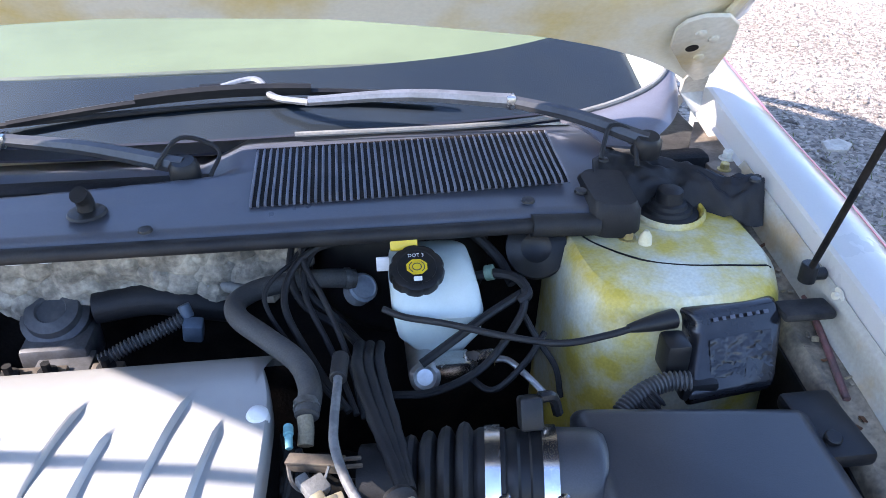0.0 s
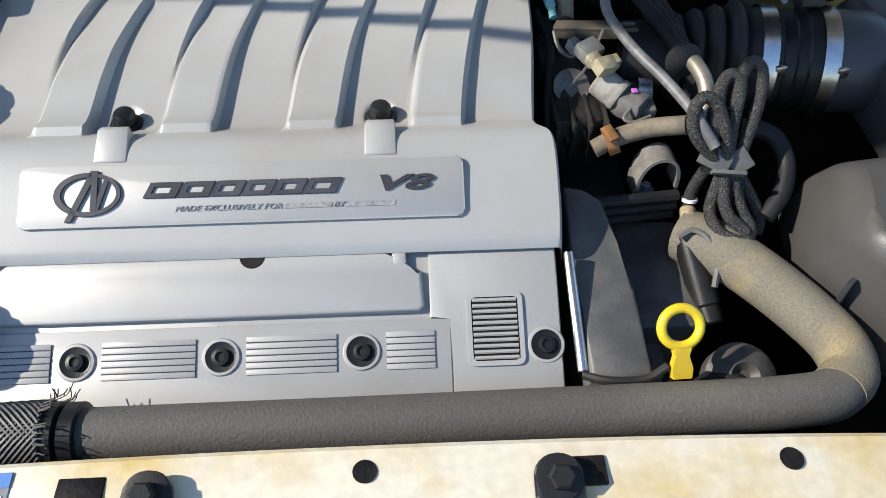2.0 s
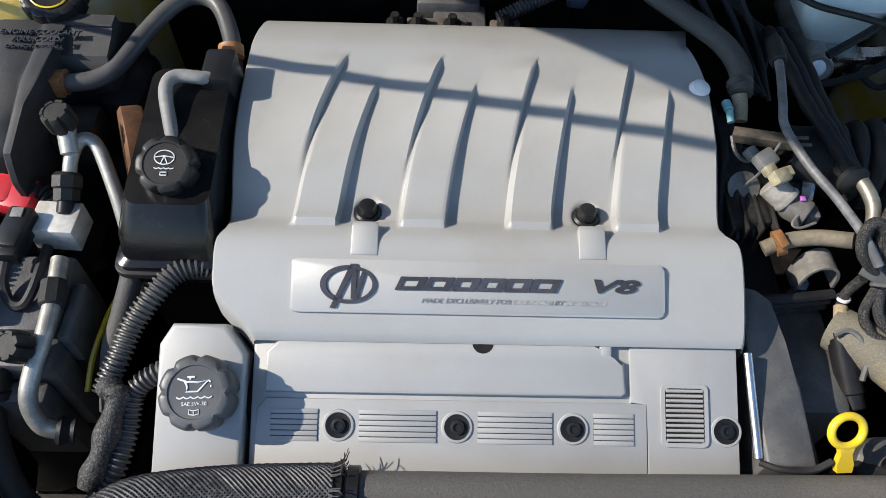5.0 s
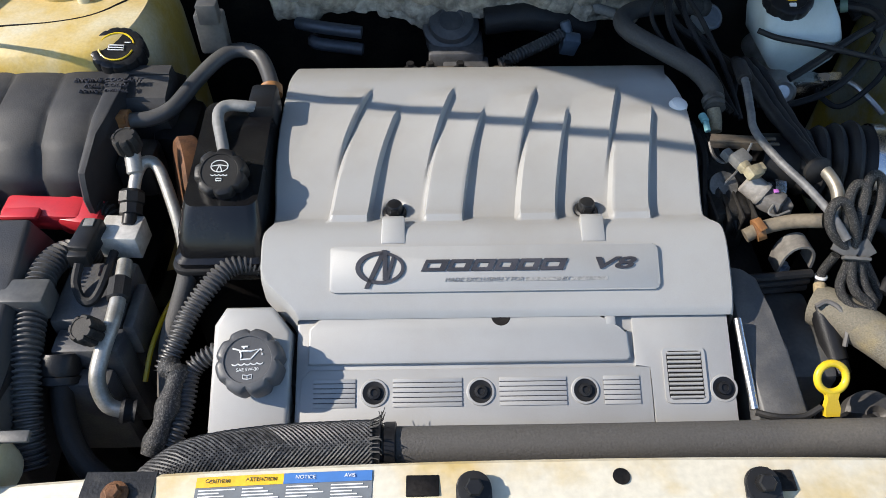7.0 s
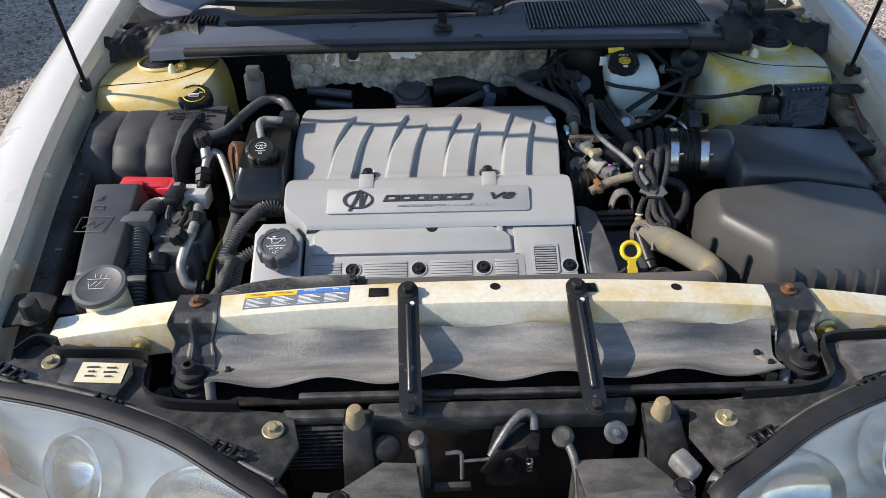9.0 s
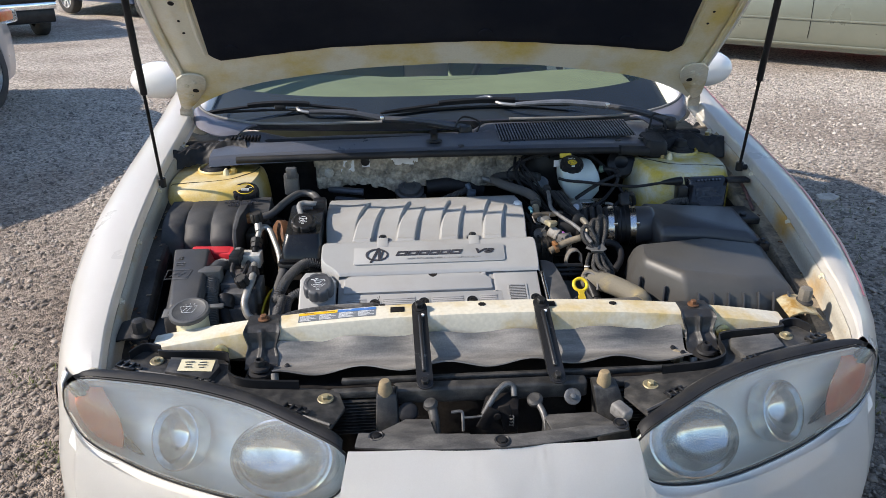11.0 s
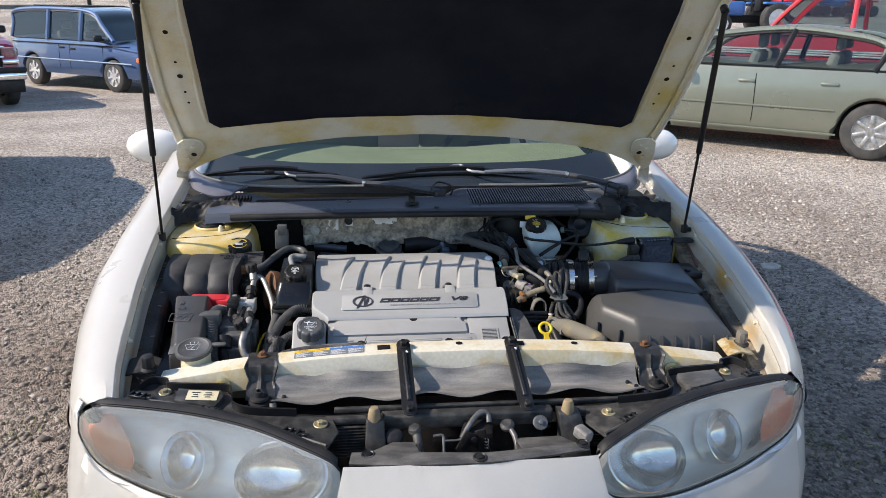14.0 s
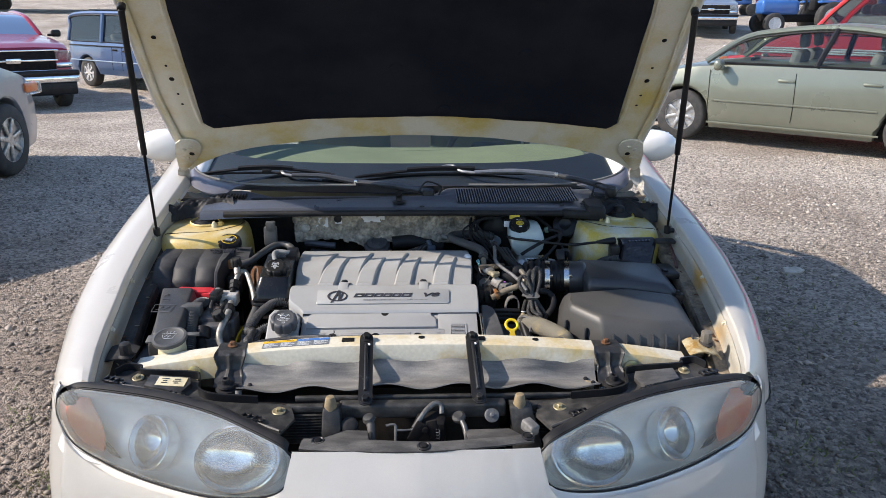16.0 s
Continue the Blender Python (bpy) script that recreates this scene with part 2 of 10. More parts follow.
def part(name, bm, material, parent=None, label="", angle=38):
    me = bpy.data.meshes.new(name)
    bmesh.ops.recalc_face_normals(bm, faces=bm.faces)
    bm.to_mesh(me)
    bm.free()
    me.materials.append(material)
    me.polygons.foreach_set("use_smooth", [True] * len(me.polygons))
    me.set_sharp_from_angle(angle=radians(angle))
    ob = new(name, me)
    if parent:
        ob.parent = parent
        at = Vector(parent.location)
        if parent.parent:
            at = Vector((0, 0, 0))
        ob.matrix_parent_inverse = Matrix.Translation(-at)
    if label:
        ob["label"] = label
    return ob


def single(name, bm, material, label, category, group="", kind="", angle=38):
    return tagged(part(name, bm, material, None, "", angle), label, category, group, kind)


def join(*bms):
    out = bms[0]
    for b in bms[1:]:
        me = bpy.data.meshes.new("tmp")
        b.to_mesh(me)
        b.free()
        out.from_mesh(me)
        bpy.data.meshes.remove(me)
    return out


def moved(bm, m):
    bmesh.ops.transform(bm, matrix=m, verts=bm.verts)
    return bm


def box(c, s, bev=0.004, m=None, seg=2):
    """A box with rounded edges: centre, size."""
    bm = bmesh.new()
    bmesh.ops.create_cube(bm, size=1)
    bmesh.ops.scale(bm, vec=s, verts=bm.verts)
    bev = min(bev, 0.45 * min(s))
    if bev > 0:
        bmesh.ops.bevel(bm, geom=bm.edges, offset=bev, segments=seg, affect="EDGES", profile=0.5)
    if m:
        bmesh.ops.transform(bm, matrix=m, verts=bm.verts)
    bmesh.ops.translate(bm, vec=c, verts=bm.verts)
    return bm


def span(x0, x1, y0, y1, z0, z1, bev=0.004, seg=2):
    return box(((x0 + x1) / 2, (y0 + y1) / 2, (z0 + z1) / 2), (abs(x1 - x0), abs(y1 - y0), abs(z1 - z0)), bev, None, seg)


def turn_to(axis):
    return Vector((0, 0, 1)).rotation_difference(Vector(axis).normalized()).to_matrix().to_4x4()


def lathe(profile, c=(0, 0, 0), axis=(0, 0, 1), seg=24):
    """Turns (radius, height) pairs about an axis through c."""
    bm = bmesh.new()
    rings = []
    for r, z in profile:
        rings.append([bm.verts.new((max(r, 1e-5) * math.cos(2 * math.pi * i / seg), max(r, 1e-5) * math.sin(2 * math.pi * i / seg), z)) for i in range(seg)])
    for a, b in zip(rings, rings[1:]):
        for i in range(seg):
            j = (i + 1) % seg
            bm.faces.new((a[i], a[j], b[j], b[i]))
    bm.faces.new(rings[0][::-1])
    bm.faces.new(rings[-1])
    bmesh.ops.transform(bm, matrix=Matrix.Translation(c) @ turn_to(axis), verts=bm.verts)
    return bm


def rod(a, b, r, seg=14, r2=None, bev=0.15):
    a, b = Vector(a), Vector(b)
    h = (b - a).length
    r2 = r if r2 is None else r2
    e = min(r, r2, h) * bev
    return lathe([(r - e, 0), (r, e), (r2, h - e), (r2 - e, h)], a, b - a, seg)


def spline(pts, n=8):
    """A smooth line through the points (Catmull-Rom)."""
    p = [Vector(v) for v in pts]
    p = [p[0] * 2 - p[1]] + p + [p[-1] * 2 - p[-2]]
    out = []
    for i in range(1, len(p) - 2):
        for k in range(n):
            t = k / n
            a, b, c, d = p[i - 1], p[i], p[i + 1], p[i + 2]
            out.append(0.5 * ((2 * b) + (c - a) * t + (2 * a - 5 * b + 4 * c - d) * t * t + (3 * b - a - 3 * c + d) * t ** 3))
    out.append(p[-2])
    return out


def tube(pts, r, seg=12, n=8, rib=0.0, pitch=0.0, smooth=True, wave=None):
    """A hose along the points; rib and pitch make it corrugated, wave(s) scales its radius along 0..1."""
    line = spline(pts, n) if smooth else [Vector(v) for v in pts]
    if pitch:
        dense, gone = [line[0]], 0.0
        total = sum((b - a).length for a, b in zip(line, line[1:]))
        count = max(4, int(total / pitch * 4))
        marks = [total * k / count for k in range(1, count)]
        k = 0
        for a, b in zip(line, line[1:]):
            h = (b - a).length
            while k < len(marks) and marks[k] <= gone + h:
                dense.append(a.lerp(b, (marks[k] - gone) / max(h, 1e-9)))
                k += 1
            gone += h
        line = dense + [line[-1]]
    bm = bmesh.new()
    up, rings = None, []
    for i, p in enumerate(line):
        d = (line[min(i + 1, len(line) - 1)] - line[max(i - 1, 0)]).normalized()
        if up is None:
            up = d.orthogonal().normalized()
        up = (up - d * up.dot(d)).normalized()
        side = d.cross(up)
        rr = r * (wave(i / (len(line) - 1)) if wave else 1.0)
        if pitch:
            rr += rib * (0.5 if i % 4 in (1, 2) else -0.5)
        rings.append([bm.verts.new(p + (up * math.cos(2 * math.pi * k / seg) + side * math.sin(2 * math.pi * k / seg)) * rr) for k in range(seg)])
    for a, b in zip(rings, rings[1:]):
        for k in range(seg):
            j = (k + 1) % seg
            bm.faces.new((a[k], a[j], b[j], b[k]))
    bm.faces.new(rings[0][::-1])
    bm.faces.new(rings[-1])
    return bm


def prism(outline, h, bev=0.0, m=None, seg=2, top=None):
    """An outline in the plane, raised by h (top: scale of the upper outline), with rounded upper edges."""
    bm = bmesh.new()
    cx = sum(p[0] for p in outline) / len(outline)
    cy = sum(p[1] for p in outline) / len(outline)
    k = top or 1.0
    low = [bm.verts.new((x, y, 0)) for x, y in outline]
    high = [bm.verts.new((cx + (x - cx) * k, cy + (y - cy) * k, h)) for x, y in outline]
    bm.faces.new(low[::-1])
    cap = bm.faces.new(high)
    n = len(outline)
    for i in range(n):
        bm.faces.new((low[i], low[(i + 1) % n], high[(i + 1) % n], high[i]))
    if bev:
        bmesh.ops.bevel(bm, geom=list(cap.edges), offset=bev, segments=seg, affect="EDGES", profile=0.5)
    if m:
        bmesh.ops.transform(bm, matrix=m, verts=bm.verts)
    return bm


def rounded(w, h, r, n=5, cx=0.0, cy=0.0):
    out = []
    for sx, sy, a0 in ((1, 1, 0), (-1, 1, 90), (-1, -1, 180), (1, -1, 270)):
        for i in range(n + 1):
            a = radians(a0 + 90 * i / n)
            out.append((cx + sx * (w / 2 - r) + r * math.cos(a), cy + sy * (h / 2 - r) + r * math.sin(a)))
    return out


def grid(f, nu, nv, thick=0.0):
    """A sheet f(u, v) over the unit square; thick lays a second skin behind it."""
    bm = bmesh.new()
    vs = [[bm.verts.new(f(i / nu, j / nv)) for j in range(nv + 1)] for i in range(nu + 1)]
    for i in range(nu):
        for j in range(nv):
            bm.faces.new((vs[i][j], vs[i + 1][j], vs[i + 1][j + 1], vs[i][j + 1]))
    if thick:
        bmesh.ops.recalc_face_normals(bm, faces=bm.faces)
        bmesh.ops.solidify(bm, geom=bm.faces[:], thickness=thick)
    return bm


def loft(rings, closed=True, caps=True):
    """Skins a row of outlines that have as many points each."""
    bm = bmesh.new()
    vs = [[bm.verts.new(p) for p in ring] for ring in rings]
    n = len(vs[0])
    for a, b in zip(vs, vs[1:]):
        for i in range(n if closed else n - 1):
            j = (i + 1) % n
            bm.faces.new((a[i], a[j], b[j], b[i]))
    if caps:
        bm.faces.new(vs[0][::-1])
        bm.faces.new(vs[-1])
    return bm


def text(body, size, m, depth=0.0006, shear=0.0, width=1.0, align="CENTER", bold=0.0):
    cu = bpy.data.curves.new("text", "FONT")
    cu.body, cu.size, cu.extrude, cu.shear = body, size, depth, shear
    cu.align_x, cu.align_y = align, "CENTER"
    cu.resolution_u = 3
    cu.offset = bold
    ob = bpy.data.objects.new("text", cu)
    scene.collection.objects.link(ob)
    bpy.context.view_layer.update()
    me = bpy.data.meshes.new_from_object(ob)
    bm = bmesh.new()
    bm.from_mesh(me)
    bpy.data.objects.remove(ob)
    bpy.data.curves.remove(cu)
    bpy.data.meshes.remove(me)
    bmesh.ops.transform(bm, matrix=m @ Matrix.Diagonal((width, 1, 1, 1)), verts=bm.verts)
    return bm


def lerp_list(t, knots):
    """Reads a value off a row of (place, value) knots, smoothly."""
    if t <= knots[0][0]:
        return knots[0][1]
    for (a, u), (b, v) in zip(knots, knots[1:]):
        if t <= b:
            k = (t - a) / (b - a)
            return u + (v - u) * k
    return knots[-1][1]


def ease(a, b, x):
    k = min(max((x - a) / (b - a), 0.0), 1.0)
    return k * k * (3 - 2 * k)


def plane_at(p, normal, spin=0.0):
    """A pose at p whose z looks along the normal, with x kept level along the world's x."""
    z = Vector(normal).normalized()
    x = Vector((1, 0, 0))
    x = (x - z * x.dot(z)).normalized()
    y = z.cross(x)
    m = Matrix((x, y, z)).transposed().to_4x4()
    m.translation = p
    return m @ pose(0, 0, 0, 0, 0, spin)


def bolt(p, axis=(0, 0, 1), r=0.006, washer=0.010, material=None, parent=None, name="bolt"):
    a = Vector(axis).normalized()
    bm = join(lathe([(washer, 0), (washer, 0.0015), (washer * 0.8, 0.002)], p, a, 16), lathe([(r, 0), (r, r * 1.1), (r * 0.8, r * 1.3)], Vector(p) + a * 0.0018, a, 6))
    return part(name, bm, material or STEEL, parent)


# ---- ground ----
def ground_z(x, y):
    dip = -0.022 * min(max(y - 9.0, 0.0), 8.0)
    return dip + 0.075 * min(max(y - 17.0, 0.0), 50.0) + 0.02 * min(max(y - 67.0, 0.0), 400.0)


def ground_sheet():
    xs = [-3000, -600, -150, -60, -30, -18, -12] + [-9 + 0.5 * i for i in range(37)] + [12, 18, 30, 60, 150, 600, 3000]
    ys = [-3000, -600, -100, -30, -12] + [-6 + 0.5 * i for i in range(49)] + [20, 24, 28, 34, 40, 48, 56, 67, 90, 150, 467, 3000]
    bm = bmesh.new()
    vs = [[bm.verts.new((x, y, ground_z(x, y) + (0.018 * noise.noise((x * 0.6, y * 0.6, 0)) if abs(x) < 10 and abs(y) < 19 else 0))) for y in ys] for x in xs]
    for a, b in zip(vs, vs[1:]):
        for j in range(len(ys) - 1):
            bm.faces.new((a[j], b[j], b[j + 1], a[j + 1]))
    return single("ground", bm, GRAVEL, "sunlit grey-brown limestone gravel lot with patches of weeds", "ground", kind="structure")


ground_sheet()


def loose_stones():
    """Single stones strewn over the gravel on both sides of the car."""
    rng = np.random.default_rng(7)
    n = 52000
    side = rng.random(n) < 0.5
    d = rng.random(n) ** 1.5
    x = np.where(side, -0.95 - d * 4.2, 0.95 + d * 4.6)
    y = -1.2 + 8.6 * rng.random(n) ** 1.25
    size = 0.005 + 0.011 * rng.random(n) ** 2.2 + (rng.random(n) < 0.02) * 0.010
    base = np.array([(1, 0, 0), (0, 1, 0), (-1, 0, 0), (0, -1, 0), (0, 0, 0.75), (0, 0, -0.75)])
    spin = rng.random(n) * 6.283
    v = base[None] * (0.65 + 0.7 * rng.random((n, 6, 1)))
    v = v * size[:, None, None] * np.stack([0.8 + 0.7 * rng.random(n), 0.8 + 0.4 * rng.random(n), np.full(n, 1.0)], 1)[:, None, :]
    tilt = (rng.random(n) - 0.5) * 1.2
    vx = v[..., 0] * np.cos(spin)[:, None] - v[..., 1] * np.sin(spin)[:, None]
    vy = v[..., 0] * np.sin(spin)[:, None] + v[..., 1] * np.cos(spin)[:, None]
    vz = v[..., 2] + vx * np.sin(tilt)[:, None] * 0.6
    lift = np.array([0.018 * noise.noise((a * 0.6, b * 0.6, 0)) for a, b in zip(x, y)])
    co = np.stack([vx + x[:, None], vy + y[:, None], vz + (size * 0.25 + lift)[:, None]], 2).reshape(-1, 3)
    tri = np.array([(0, 1, 4), (1, 2, 4), (2, 3, 4), (3, 0, 4), (1, 0, 5), (2, 1, 5), (3, 2, 5), (0, 3, 5)])
    faces = (tri[None] + (np.arange(n) * 6)[:, None, None]).reshape(-1, 3)
    me = bpy.data.meshes.new("gravel_stones")
    me.vertices.add(len(co))
    me.vertices.foreach_set("co", co.ravel())
    me.loops.add(faces.size)
    me.loops.foreach_set("vertex_index", faces.ravel().astype(np.int32))
    me.polygons.add(len(faces))
    me.polygons.foreach_set("loop_start", np.arange(0, faces.size, 3, dtype=np.int32))
    me.update(calc_edges=True)
    me.materials.append(STONE)
    ob = new("gravel_stones", me)
    tagged(ob, "loose angular grey and tan gravel stones on the lot", "gravel", kind="stuff")


loose_stones()


def weeds(spots):
    rng = random.Random(3)
    bm = bmesh.new()
    for cx, cy, spread, count in spots:
        for _ in range(count):
            x, y = cx + rng.gauss(0, spread), cy + rng.gauss(0, spread)
            h, w, a = rng.uniform(0.012, 0.04), rng.uniform(0.002, 0.005), rng.random() * 6.28
            dx, dy = math.cos(a) * w, math.sin(a) * w
            lx, ly = rng.gauss(0, 0.02), rng.gauss(0, 0.02)
            z = ground_z(x, y) - 0.004
            f = [bm.verts.new(p) for p in ((x - dx, y - dy, z), (x + dx, y + dy, z), (x + lx, y + ly, z + h))]
            bm.faces.new(f)
    single("grass_tufts", bm, GRASS, "small sparse green weeds growing through the gravel", "grass", kind="stuff")


weeds([(-1.35, 0.9, 0.06, 90), (-1.25, 0.45, 0.05, 60), (-1.6, 1.4, 0.08, 60), (2.0, 2.3, 0.25, 200), (1.6, 1.0, 0.15, 160), (2.4, 3.1, 0.2, 150), (1.35, 0.2, 0.12, 140), (-1.5, -0.1, 0.1, 60)])
single("flat_stone", prism([(2.47, 3.12), (2.56, 3.10), (2.63, 3.17), (2.60, 3.24), (2.50, 3.22)], 0.016, 0.006), mat("pale_stone", (0.42, 0.37, 0.30), (0.30, 0.26, 0.21), 20, 0.8, 0, 0.3, 90), "pale flat stone lying in the car's shadow", "stone")


# ---- the white car: body ----
CAR = thing("car", (0, 1.9, 0), "pearl white sedan with its hood propped open on gravel", "car")
HOOD_EDGE = [(0.0, 0.745), (0.03, 0.750), (0.2, 0.773), (0.35, 0.780), (0.53, 0.793), (0.70, 0.803), (0.87, 0.799), (1.1, 0.788), (1.5, 0.80)]
EDGE_L = [(0.0, 0.742), (0.03, 0.747), (0.085, 0.758), (0.16, 0.773), (0.25, 0.784), (0.36, 0.793), (0.48, 0.804), (0.63, 0.810), (0.8, 0.815), (1.1, 0.805), (1.5, 0.81)]
EDGE_R = [(0.0, 0.770), (0.065, 0.793), (0.11, 0.808), (0.22, 0.828), (0.36, 0.842), (0.5, 0.851), (0.64, 0.854), (0.8, 0.851), (1.1, 0.840), (1.5, 0.84)]
WIDE_L = [(0.0, 0.806), (0.05, 0.824), (0.08, 0.848), (0.12, 0.874), (0.2, 0.898), (0.31, 0.922), (0.42, 0.944), (0.55, 0.958), (0.66, 0.966), (0.87, 0.962), (1.1, 0.95), (1.5, 0.94)]
WIDE_R = [(0.0, 0.812), (0.05, 0.830), (0.08, 0.856), (0.12, 0.886), (0.26, 0.938), (0.41, 0.972), (0.65, 0.992), (0.9, 0.988), (1.1, 0.968), (1.5, 0.955)]


def edge_x(y, s):
    return lerp_list(y, EDGE_R if s > 0 else EDGE_L)


def wide_x(y, s):
    return lerp_list(y, WIDE_R if s > 0 else WIDE_L)


def rim_z(y):
    return 0.836 + 0.24 * max(y - 0.03, 0) - 0.035 * max(y - 0.6, 0)


def fender(s):
    rows = []
    for i in range(49):
        y = 0.048 + 1.412 * i / 48
        xi, w, z = edge_x(y, s), wide_x(y, s), rim_z(y)
        d = y - 0.72
        arch = 0.30 + math.sqrt(max(0.37 ** 2 - d * d, 0)) if abs(d) < 0.37 else 0.2
        low = 0.74 if y < 0.30 else 0.22
        k2 = w - xi
        prof = [(xi - 0.012, z - 0.036), (xi - 0.005, z - 0.032), (xi, z - 0.004), (xi + 0.004, z), (xi + k2 * 0.22, z + 0.002), (xi + k2 * 0.50, z - 0.010), (xi + k2 * 0.78, z - 0.034), (w, z - 0.085),
                (w + 0.008, z - 0.14), (w + 0.012, 0.64), (w + 0.008, 0.52), (w - 0.005, 0.38), (w - 0.03, 0.22)]
        rows.append([(s * x, y, max(h, arch, low) if k > 7 else h) for k, (x, h) in enumerate(prof)])
    bm = loft(rows, closed=False, caps=False)
    bmesh.ops.solidify(bm, geom=bm.faces[:], thickness=0.002)
    ob = part("fender", bm, WHITE, CAR, "pearl white front fender", 30)
    for y in (0.28, 0.5, 0.74):
        x = edge_x(y, s) - 0.008
        bolt((s * (x + 0.001), y, rim_z(y) - 0.028), (-s, 0, 0), 0.005, 0.010, CREAM, ob)
    return ob


for side in (-1, 1):
    fender(side)
stripe = grid(lambda u, v: (edge_x(0.2 + 1.2 * u, 1) + (wide_x(0.2 + 1.2 * u, 1) - edge_x(0.2 + 1.2 * u, 1)) * (0.64 + 0.05 * v), 0.2 + 1.2 * u, rim_z(0.2 + 1.2 * u) - 0.0195 - 0.0043 * v), 30, 1, 0.0006)
part("pinstripe", stripe, mat("pink_pinstripe", (0.60, 0.16, 0.24), None, 30, 0.35), CAR, "faded pink pinstripe")

PLAN = spline([(0, -0.205, 0), (0.27, -0.186, 0), (0.46, -0.136, 0), (0.62, -0.074, 0), (0.74, -0.022, 0), (0.815, 0.022, 0), (0.860, 0.085, 0), (0.884, 0.18, 0), (0.912, 0.34, 0)], 18)


def lamp_top(x):
    return lerp_list(x, [(0.262, 0.775), (0.30, 0.80), (0.37, 0.812), (0.47, 0.822), (0.60, 0.832), (0.735, 0.836), (0.80, 0.828), (0.826, 0.80)])


LAMP_TOP = spline([(0.262, -0.172, 0.772), (0.285, -0.168, 0.795), (0.355, -0.128, 0.81), (0.45, -0.070, 0.820), (0.576, -0.022, 0.830), (0.730, 0.014, 0.836), (0.792, 0.028, 0.830), (0.826, 0.040, 0.800)], 6)
LAMP_LOW = spline([(0.262, -0.190, 0.735), (0.290, -0.196, 0.700), (0.365, -0.178, 0.676), (0.464, -0.148, 0.666), (0.60, -0.092, 0.670), (0.70, -0.042, 0.682), (0.785, -0.002, 0.712), (0.828, 0.034, 0.764)], 6)


def bumper():
    rows = []
    zs = [1.0, 0.93, 0.8, 0.65, 0.5, 0.35, 0.2, 0.1, 0.0]
    full = [(-p.x, p.y) for p in PLAN[::-1]] + [(p.x, p.y) for p in PLAN[1:]]
    lows = {round(p.x, 4): p.z for p in LAMP_LOW}
    for k in zs:
        ring = []
        for x, y in full:
            a = abs(x)
            top = 0.797 - 0.02 * a if a < 0.262 else (lerp_list(a, [(p.x, p.z - 0.004) for p in LAMP_LOW]) if a < 0.826 else (0.772 + min(0.030, 1.2 * (a - 0.826)) if a < 0.862 else 0.748))
            z = 0.22 + (top - 0.22) * k
            out = lerp_list(z, [(0.22, 0.0), (0.35, 0.05), (0.52, 0.062), (0.62, 0.048), (0.70, 0.018), (0.74, 0.008), (0.80, -0.006)])
            crest = max(0.0, 1 - (a / 0.42) ** 2)
            out += 0.050 * crest * min(1.0, max(0.0, (0.795 - z) / 0.09)) ** 0.75
            n = Vector((x * 0.55, -0.6 if a < 0.8 else -0.15, 0)).normalized()
            ring.append((x + n.x * out * 0.5, y + n.y * out, z))
        rows.append(ring)
    bm = loft(rows, closed=False, caps=False)
    bmesh.ops.solidify(bm, geom=bm.faces[:], thickness=0.003)
    return part("front_bumper", bm, WHITE, CAR, "pearl white bumper cover", 35)


bumper()


BOWL = mat("dulled_reflector", (0.66, 0.68, 0.67), (0.48, 0.50, 0.49), 30.0, 0.15, 1.0, 0.15, 40, 0, 0.05)


